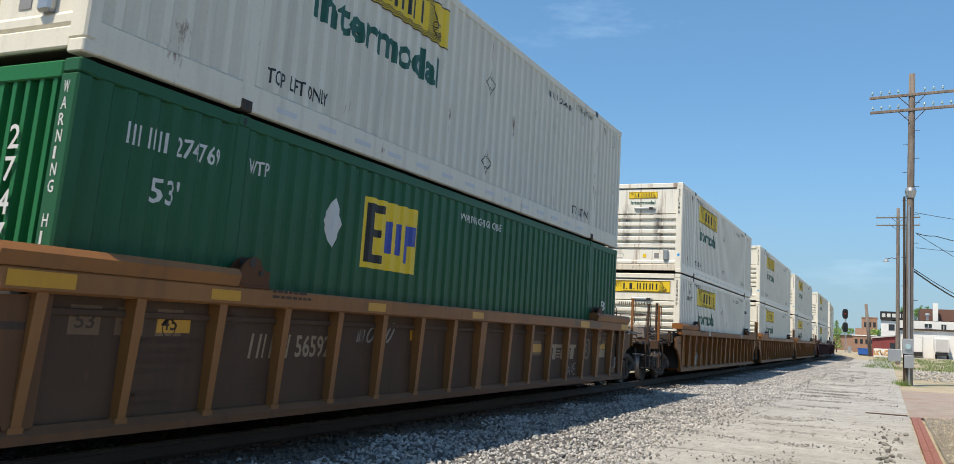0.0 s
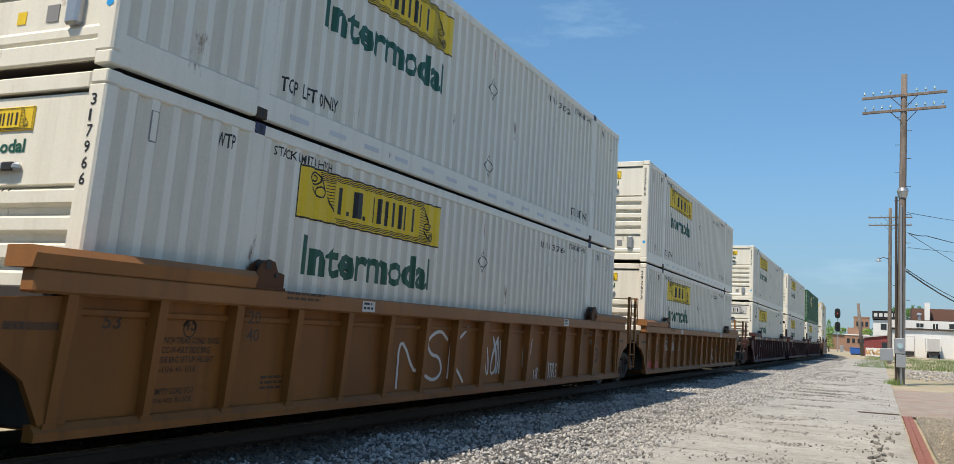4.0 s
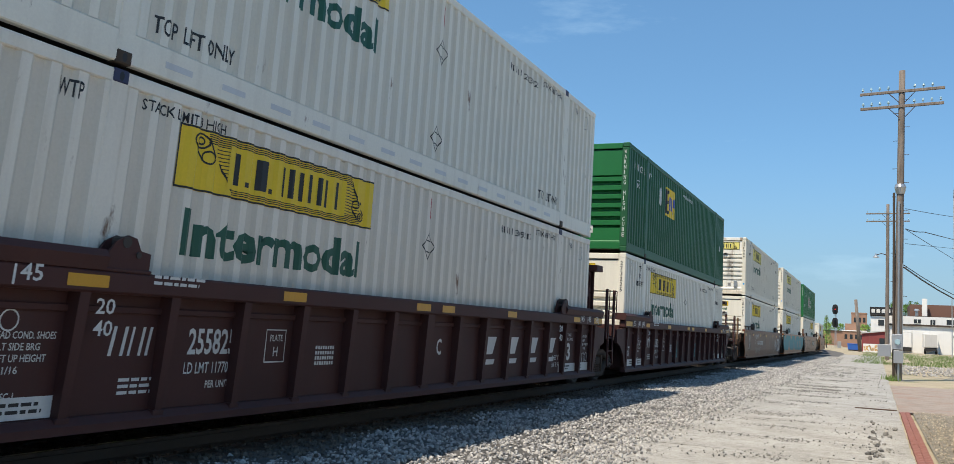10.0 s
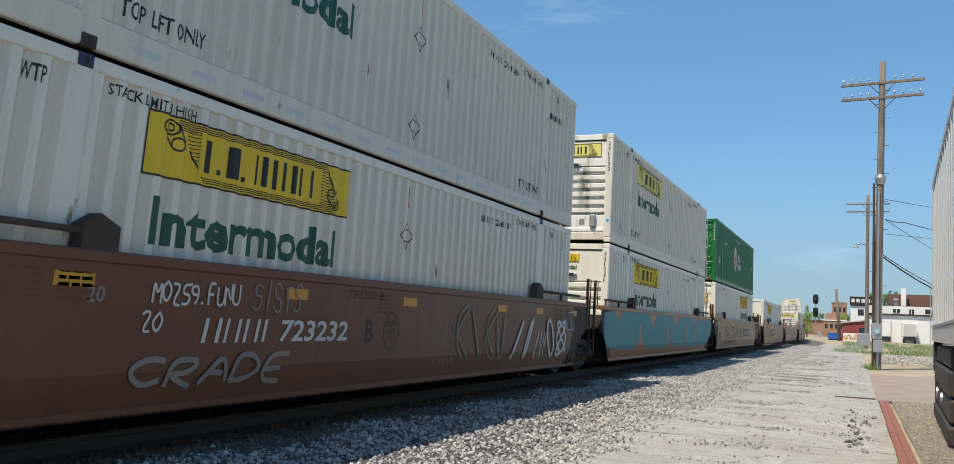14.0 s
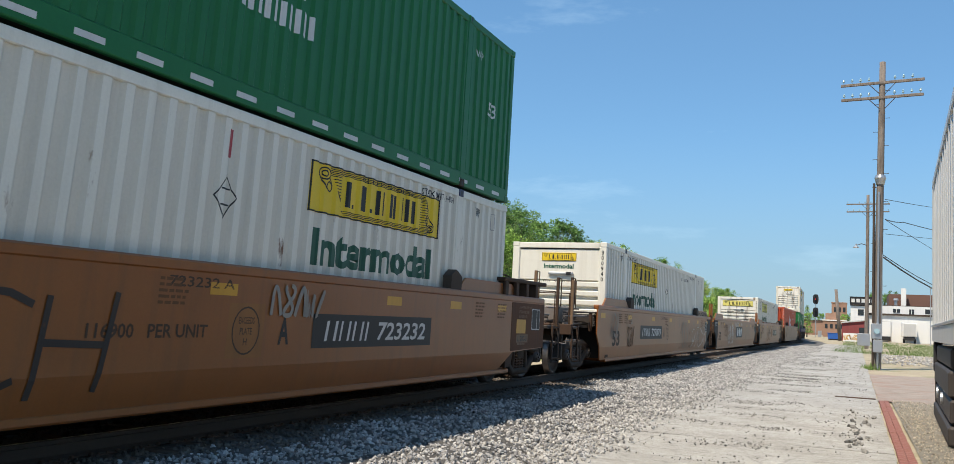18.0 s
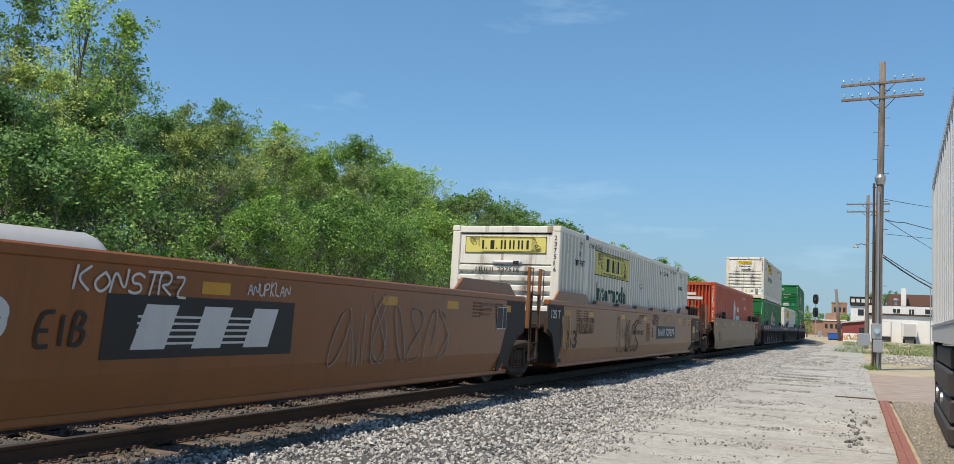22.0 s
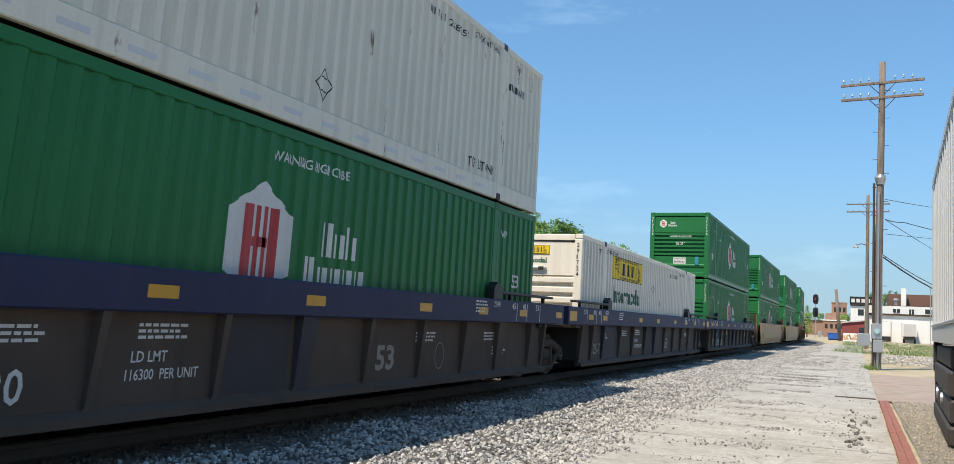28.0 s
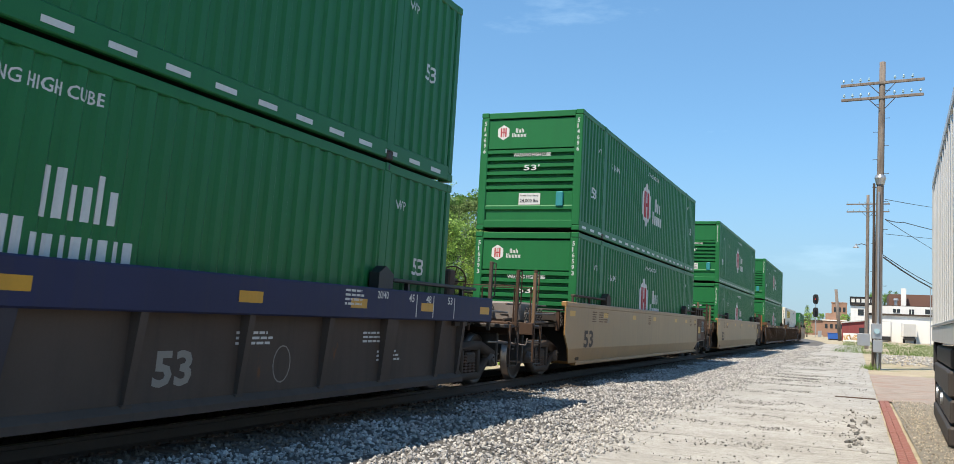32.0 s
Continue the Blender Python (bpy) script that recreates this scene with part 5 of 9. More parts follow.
def folded_plate(ring, sg, x):
    sh = Shape().prism(cut_level(ring, FOLD_Z, True), 0, *sorted((sg * (x - 0.03), sg * x)))
    k = len(sh.v)
    sh.prism(cut_level(ring, FOLD_Z, False), 0, *sorted((sg * (x - 0.03), sg * x)))
    sh.v[k:] = [(a - sg * FOLD_K * (FOLD_Z - c), b, c) for a, b, c in sh.v[k:]]
    return sh


def flat_on(car, name, key, pf, y, z, x, m, label="", lean=0.0):
    """Flat paint on the side of a car: y from the box's front, z over the rails."""
    def make():
        pts, faces = pf()
        rise = 0.0001 if name == "graffiti" and len(pts) > 30 else 0.0
        return Shape().add([(fold(x, z + b) + rise * (i // 2 % 90) + lean * (z + b - 0.9), y + a - MID, z + b) for i, (a, b) in enumerate(pts)], faces).mesh(name, m)
    return part(name, kept(("flat", key, y, z, x, m.name, lean), make), m, car, label)


def marks(car, x, y, z, w, n, m=None, seed=0):
    """Small stencilled lines too fine to read."""
    r = random.Random(seed)

    def words():
        out = []
        for i in range(n):
            x, end = 0.0, w * r.uniform(0.75, 1.0)
            while x < end:
                a = r.uniform(0.05, 0.14)
                out.append((x, min(x + a, end), -0.055 * i, -0.055 * i + 0.028))
                x += a + 0.022
        return rects(*out)
    flat_on(car, "stencil", ("marks", w, n, seed), words, y, z, x, m or DULL_STENCIL, "small worn stencil lines")


def guide(car, m, y, x=1.44, z=1.55):
    """A dark container guide on the top chord."""
    for sg in (-1, 1):
        part("container_guide", kept(("guide", y, x, z, sg, m.name), lambda: Shape().prism([(y - 0.22 - MID, z - 0.06), (y - 0.22 - MID, z + 0.2), (y - 0.05 - MID, z + 0.3), (y + 0.18 - MID, z + 0.2), (y + 0.18 - MID, z - 0.06)], 0, *sorted((sg * (x - 0.13), sg * (x + 0.02)))).mesh("container_guide", m)), m, car, "dark container guide")


def roller_guide(car, m, y):
    """A bracket on the top chord: two rounded cheeks with a roller between them."""
    def make(sg):
        sh = Shape()
        ear = [(-0.26, 1.54), (-0.26, 1.66), (-0.16, 1.80), (-0.04, 1.86), (0.06, 1.84), (0.12, 1.74), (0.24, 1.72), (0.24, 1.54)]
        for x in (1.33, 1.46):
            sh.prism([(y - MID + a, b) for a, b in ear], 0, *sorted((sg * x, sg * (x + 0.025))))
        return sh.box(*sorted((sg * 1.30, sg * 1.50)), y - 0.28 - MID, y + 0.26 - MID, 1.545, 1.575, 0.006)
    for sg in (-1, 1):
        b = part("container_guide", kept(("rguide", y, sg, m.name), lambda: make(sg).mesh("container_guide", m)), m, car, "bracket with a roller for guiding boxes")
        part("roller", kept(("roller", y, sg), lambda: Shape().cyl((sg * 1.34, y - 0.05 - MID, 1.80), (sg * 1.49, y - 0.05 - MID, 1.80), 0.05, 12).cyl((sg * 1.34, y + 0.09 - MID, 1.70), (sg * 1.50, y + 0.09 - MID, 1.70), 0.028, 10).mesh("roller", IRON)), IRON, b)


def well_floor(car, m, bare=False):
    if not bare:
        part("well_floor", kept(("wfloor", m.name), lambda: Shape().box(-1.34, 1.34, -0.2 - MID, CL + 0.2 - MID, 0.30, 0.345).mesh("well_floor", m)), m, car)
    for i in range(5):
        y = 0.3 + i * (CL - 0.6) / 4
        part("cross_bearer", kept(("xbear", i, m.name), lambda: Shape().box(-1.38, 1.38, y - 0.2 - MID, y + 0.2 - MID, 0.24, 0.31, 0.01).mesh("cross_bearer", m)), m, car)


RIBS = [-0.15, 0.85] + [1.90 + 1.03 * i for i in range(6)] + [8.077] + [CL - 1.90 - 1.03 * i for i in range(5, -1, -1)] + [CL - 0.85, CL + 0.15]


def tapered_post(sg, x0, top, low, w, z0, z1):
    """An upright stiffener, deeper at the top than at its foot, with a broader foot plate."""
    pts = [(sg * x, y, z) for z, x1, k in ((z0, low, 0.8), (z1, top, 1.0)) for x, y in ((x0, -w * k), (x1, -w * k), (x1, w * k), (x0, w * k))]
    sh = Shape().add(pts, [(3, 2, 1, 0), (4, 5, 6, 7), (0, 1, 5, 4), (1, 2, 6, 5), (2, 3, 7, 6), (3, 0, 4, 7)])
    return sh.box(*sorted((sg * x0, sg * (low + 0.006))), -w - 0.012, w + 0.012, z0 - 0.03, z0 + 0.025, 0.004)


def slanted(w, h):
    """Slanting blocks under a top bar, with thin stripes between them."""
    pts, faces = [], []
    for a, b, c, d in ((0.0, 0.45, 0.76, 1.0), (0.10, 0.22, 0.0, 0.76), (0.50, 1.0, 0.76, 1.0), (0.40, 0.50, 0.0, 0.70), (0.58, 0.66, 0.0, 0.76), (0.80, 0.94, 0.0, 0.76)) + tuple((0.24 if k < 3 else 0.67, 0.38 if k < 3 else 0.78, 0.12 + 0.2 * (k % 3), 0.21 + 0.2 * (k % 3)) for k in range(6)):
        i = len(pts)
        pts += [(a * w + 0.2 * h * c, c * h), (b * w + 0.2 * h * c, c * h), (b * w + 0.2 * h * d, d * h), (a * w + 0.2 * h * d, d * h)]
        faces.append((i, i + 1, i + 2, i + 3))
    return pts, faces


def blot(seed, w, h):
    """An uneven rounded blot of sprayed paint."""
    r = random.Random(seed)
    ring = []
    for k in range(28):
        a = 2 * math.pi * k / 28
        u = r.uniform(0.88, 1.06)
        ring.append((w / 2 + w / 2 * u * math.copysign(abs(math.cos(a)) ** 0.5, math.cos(a)), h / 2 + h / 2 * u * math.copysign(abs(math.sin(a)) ** 0.6, math.sin(a))))
    return [(w / 2, h / 2)] + ring, [(0, 1 + k, 1 + (k + 1) % 28) for k in range(28)]


def ribbed_car(m, chord, label, ends, own, seed, bars, number=None, big=None, ibc=False, unit=""):
    """A well car whose sides are stiffened by upright posts."""
    car = thing("well_car", label, "rail car", "well cars of the train")
    old = m is BROWN_CAR and chord is GOLD_CAR
    # on the yellow-chord car the set-back sheets are darker brown than the posts
    sheet, post = (SHEET_BROWN, GOLD_CAR) if old else (m, m)
    for sg in (1, -1):
        def sx(a, b):
            return sorted((sg * a, sg * b))
        part("top_chord", kept(("chord", sg, chord.name), lambda: Shape().box(*sx(1.33, 1.50), -0.55 - MID, CL + 0.55 - MID, 1.36, 1.55, 0.02).mesh("top_chord", chord)), chord, car)
        part("side_sheet", kept(("sheet", sg, sheet.name), lambda: Shape().box(*sx(1.322, 1.342), -0.2 - MID, CL + 0.2 - MID, 0.30, 1.37).mesh("side_sheet", sheet)), sheet, car)
        part("side_rod", kept(("srod", sg, sheet.name), lambda: Shape().box(*sx(1.338, 1.372), -0.2 - MID, CL + 0.2 - MID, 1.20, 1.26, 0.008).mesh("side_rod", sheet)), sheet, car)
        part("bottom_sill", kept(("bsill", sg, m.name), lambda: Shape().prism([(sg * 1.33, 0.232), (sg * 1.455, 0.232), (sg * 1.455, 0.30), (sg * 1.39, 0.36), (sg * 1.33, 0.36)], 1, -0.3 - MID, CL + 0.3 - MID).mesh("bottom_sill", m)), m, car)
        for i, y in enumerate(RIBS):
            wide = i == len(RIBS) // 2 or (old and i == len(RIBS) - 3)
            w = 0.11 if wide else 0.055
            y += 0.13 if old and i > len(RIBS) // 2 else 0.0
            part("side_post", kept(("rib", sg, w, post.name), lambda: tapered_post(sg, 1.338, 1.482, 1.43, w, 0.34, 1.37).mesh("side_post", post)), post, car).location.y = y - MID
        for k, (a, b) in enumerate(((-0.6, 2.05), (CL - 2.05, CL + 0.6))):
            part("end_box", kept(("ebox", sg, k, chord.name), lambda: Shape().prism([(sg * 1.20, 1.55), (sg * 1.50, 1.55), (sg * 1.53, 1.66), (sg * 1.48, 1.72), (sg * 1.20, 1.72)], 1, a - MID, b - MID).mesh("end_box", chord)), chord, car)
    well_floor(car, m)
    for y in (2.30, CL - (1.79 if old else 2.06)):
        roller_guide(car, m if m is MAROON_CAR else RUST_CAR, y)
    car_end(car, m, chord if chord is not BROWN_CAR else GOLD_CAR, False, ends[0], own[0], "rib")
    car_end(car, m, chord if chord is not BROWN_CAR else GOLD_CAR, True, ends[1], own[1], "rib")
    # paint marks
    xs = 1.346
    if m is OCHRE_CAR:
        for y in (4.15, 11.9):
            flat_on(car, "notice", ("cnote",), lambda: rects((0, 0.30, 0, 0.13)), y, 1.39, 1.503, STENCIL, "small white notice plate")
            marks(car, 1.505, y + 0.03, 1.475, 0.24, 2, BLACK, seed + 5)
    for y in (1.68, 4.5, 7.55) if old else (1.68, 4.5, 7.55, 8.35, 10.9, 14.6) if m is not OCHRE_CAR else ():
        flat_on(car, "reflector", ("refl",), lambda: rects((0, 0.42, 0, 0.10)), y, 1.405, 1.503, REFLEX, "yellow reflector")
    for y in (-0.5, CL + 0.2) if m is not OCHRE_CAR else ():
        flat_on(car, "reflector", ("refl2",), lambda: rects((0, 0.62, 0, 0.12)), y if y < 0 else CL - 0.1, 1.40, 1.5035, REFLEX, "yellow reflector")
    lt = STENCIL if m is MAROON_CAR else DARK_STENCIL
    for y, s in ((15.12, "45"), (15.62, "48"), (16.15, "53"), (1.25, "45"), (0.78, "48"), (0.3, "53")):
        if m is MAROON_CAR:
            flat_on(car, "lettering", ("n", s), lambda: letters(s, 0.2, 0.13), y, 1.42, 1.504, lt, "white stencil")
            flat_on(car, "stripe", ("nbar",), lambda: rects((0, 0.022, 0, 0.15)), y + (0.24 if s == "53" and y > 9 else -0.06), 1.385, 1.504, lt, "white stripe")
            continue
        if m is BROWN_CAR:
            flat_on(car, "paint_patch", ("npatch",), lambda: rects((-0.06, 0.26, -0.05, 0.19)), y, 1.10, xs - 0.0015, RAIL_TAN, "tan patch behind a numeral")
        flat_on(car, "lettering", ("n", s), lambda: letters(s, 0.2, 0.13), y, 1.10, xs, lt, "worn dark numeral")
    for y in (2.02, CL - (1.87 if old else 2.42)):
        flat_on(car, "lettering", ("n", "20"), lambda: letters("20", 0.2, 0.13), y, 1.19, 1.484, lt)
        flat_on(car, "lettering", ("n", "40"), lambda: letters("40", 0.2, 0.13), y, 1.01, 1.484, lt)
    flat_on(car, "lettering", ("n", "big53"), lambda: letters("53", 0.50, 0.36, 0, 0.03), 13.52 if old else 14.39, 0.76 if old else 0.60, xs, lt, "large painted numerals")
    for rows_, y, z in ((("2 INCH TREAD COND. SHOES", "TCC-IV-45LT SIDE BRG", "SIDE BRG SET UP HEIGHT", "5-1/16 +/- 1/16"), 0.98, 0.98), (("EMPTY LOAD SC-1", "7/16 ADJ. BLOCK"), 0.98, 0.52),
                        (("SPECIAL BRAKE BEAM", "SEE BADGE PLATE", "SIDE BRG SET UP HEIGHT", "5-1/16 +/- 1/16"), CL - 0.72, 1.08), (("SPRG 7 OC D5", "2 B-433 2 B-432"), CL - 1.62, 1.10)):
        for i, words in enumerate(rows_):
            flat_on(car, "lettering", ("row", words), lambda: letters(words, 0.034 * len(words), 0.058), y, z - 0.088 * i, xs, lt)
    flat_on(car, "stencil_frame", ("tbl",), lambda: strokes([[(0, 0), (0.46, 0), (0.46, 0.34), (0, 0.34), (0, 0)], [(0.3, 0.08), (0.3, 0.34)], [(0, 0.08), (0.46, 0.08)]], 0.016), CL - 0.72, 0.40, xs, lt)
    for y, z, r in ((CL - 0.14, 0.66, 0.09), (1.35, 1.12, 0.08)):
        flat_on(car, "stencil_ring", ("ring", r), lambda: strokes([[(r * math.cos(0.4 * i), r * math.sin(0.4 * i)) for i in range(17)]], 0.014), y, z, xs, lt)
    marks(car, xs, 2.5, 0.62, 0.5, 3, lt, seed)
    marks(car, 1.503, 2.6, 1.52, 0.75, 2, lt, seed + 3)
    if number:
        flat_on(car, "lettering", ("rp",), lambda: code_bars(0.66, 0.25, 0.15), 2.34 if m is MAROON_CAR else 2.5, 0.84, xs, LOGO_TAN if old else lt, "bars of a reporting mark")
        flat_on(car, "lettering", ("num", number), lambda: letters(number, 0.68, 0.25, 0, 0.02), 3.30 if m is MAROON_CAR else 3.3, 0.84, xs, LOGO_TAN if old else lt, "car number")
    if m is MAROON_CAR:
        for i in range(4):
            y = 10.22 + 1.03 * i
            flat_on(car, "logo_bar", ("wb", i), lambda: ([(0.0, 0.17), (0.46, 0.17), (0.62, 0.46), (0.16, 0.46)], [(0, 1, 2, 3)]), y, 0.60, xs, STENCIL, "white bar of a railway mark")
            flat_on(car, "logo_bar", ("wb2", i), lambda: ([(0.0, 0.0), (0.62, 0.0), (0.67, 0.085), (0.05, 0.085)], [(0, 1, 2, 3)]), y - 0.1, 0.60, xs, STENCIL, "white bar of a railway mark")
        for y0, w in ((0.20, 1.72), (14.15, 2.05)):
            flat_on(car, "stencil_panel", ("wpan", w), lambda: rects((0, w, 0, 0.17)), y0, 0.37, xs - 0.0015, STENCIL, "white stencil panel")
            marks(car, xs + 0.001, y0 + 0.3, 0.47, 0.45, 2, BLACK, seed + 9)
            marks(car, xs + 0.001, y0 + 1.15, 0.47, 0.45, 2, BLACK, seed + 10)
        flat_on(car, "lettering", ("unit", unit), lambda: letters(unit, 0.16, 0.24, 0, 0.02), 8.55, 0.78, xs, STENCIL)
        flat_on(car, "lettering", ("ldlmt",), lambda: letters("LD LMT 117700", 0.68, 0.11), 3.28, 0.66, xs, STENCIL)
        flat_on(car, "lettering", ("perunit",), lambda: letters("PER UNIT", 0.34, 0.07), 3.6, 0.52, xs, STENCIL)
        flat_on(car, "lettering", ("plate",), lambda: letters("PLATE", 0.22, 0.07), 4.55, 0.97, xs, STENCIL)
        flat_on(car, "lettering", ("H",), lambda: letters("H", 0.08, 0.1), 4.62, 0.81, xs, STENCIL)
        flat_on(car, "stencil_frame", ("plf",), lambda: strokes([[(0, 0), (0.34, 0), (0.34, 0.34), (0, 0.34), (0, 0)]], 0.016), 4.48, 0.75, xs, STENCIL)
        flat_on(car, "lettering", ("L53",), lambda: letters("IL 53' 1\"", 0.42, 0.1), CL - 2.4, 0.62, xs, STENCIL)
        flat_on(car, "lettering", ("W89",), lambda: letters("IW 8' 9\"", 0.42, 0.1), CL - 2.4, 0.48, xs, STENCIL)
        flat_on(car, "stencil", ("grid",), lambda: rects(*[(0.05 * i, 0.05 * i + 0.035, 0.06 * j, 0.06 * j + 0.04) for i in range(8) for j in range(4)]), 5.42, 0.70, xs, STENCIL)
    if big:
        flat_on(car, "lettering", ("big", big), lambda: letters(big, 0.40, 0.26, 0, 0.02), 0.1, 0.62, xs, lt)
    for k, (kind, y, z, w, h, mm) in enumerate(bars):
        if kind.startswith("tag:"):
            flat_on(car, "graffiti", ("tag", seed, k), lambda: tag_word(kind[4:], seed * 17 + k, w, h, 0.05 if h > 0.6 else 0.03), y, z, 1.349, mm, "hand-sprayed word")
        elif kind.startswith("text:"):
            flat_on(car, "lettering", ("btext", kind), lambda: letters(kind[5:], w, h, 0.15, 0.02), y, z, 1.3485, mm, "car number")
        elif kind == "mark":
            flat_on(car, "logo_bar", ("mk", seed, k), lambda: slanted(w, h), y, z, 1.347, mm, "worn tan slanted bars of a mark")
        elif kind == "blot":
            flat_on(car, "paint_patch", ("blot", seed, k), lambda: blot(seed + k, w, h), y, z, 1.3447, mm, "overspray round a patch")
        elif kind == "chord":
            flat_on(car, "paint_patch", ("cp", w, h), lambda: rects((0, w, 0, h)), y, z, 1.504, mm, "painted patch")
        elif kind == "scrawl":
            flat_on(car, "graffiti", ("scr", seed, k), lambda: scrawl(seed * 17 + k, w, h, max(2, int(w / 0.22)), 0.035), y, z, 1.348, mm, "spray-painted scribble")
        else:
            flat_on(car, "paint_patch", ("pp", seed, k), lambda: rects((0, w, 0, h)), y, z, 1.3455, mm, "painted patch")
    if ibc:
        for k, x in enumerate((0.55, 1.05)):
            part("connector_rack", kept(("ibc", k, m.name), lambda: rack_shape(x).mesh("connector_rack", m)), m, car, "rack with round holes for box connectors")
    return car


def rack_shape(x):
    """An upright plate with a column of round holes, and its flange."""
    s = Shape()
    y0, y1, z0, z1, n = CL + 0.50 - MID, CL + 0.95 - MID, 1.15, 2.62, 16
    for k in range(3):
        a, b = z0 + (z1 - z0) * k / 3, z0 + (z1 - z0) * (k + 1) / 3
        cy, cz, r = (y0 + y1) / 2, (a + b) / 2, 0.15
        ring = [(cy + r * math.cos(2 * math.pi * i / n), cz + r * 1.15 * math.sin(2 * math.pi * i / n)) for i in range(n)]
        out = []
        for i in range(n):
            t = 2 * math.pi * i / n
            q = max(abs(math.cos(t)) / ((y1 - y0) / 2), abs(math.sin(t)) / ((b - a) / 2))
            out.append((cy + math.cos(t) / q, cz + math.sin(t) / q))
        for xx in (x, x + 0.03):
            s.add([(xx, p, q) for p, q in ring] + [(xx, p, q) for p, q in out], [(i, (i + 1) % n, n + (i + 1) % n, n + i) for i in range(n)])
        s.add([(x, p, q) for p, q in ring] + [(x + 0.03, p, q) for p, q in ring], [(i, (i + 1) % n, n + (i + 1) % n, n + i) for i in range(n)])
    s.box(x - 0.05, x + 0.10, y0 - 0.02, y0 + 0.01, z0, z1, 0.004).box(x - 0.05, x + 0.10, y1 - 0.01, y1 + 0.02, z0, z1, 0.004).box(x - 0.05, x + 0.3, y0 - 0.02, y1 + 0.02, z1, z1 + 0.14, 0.01)
    return s


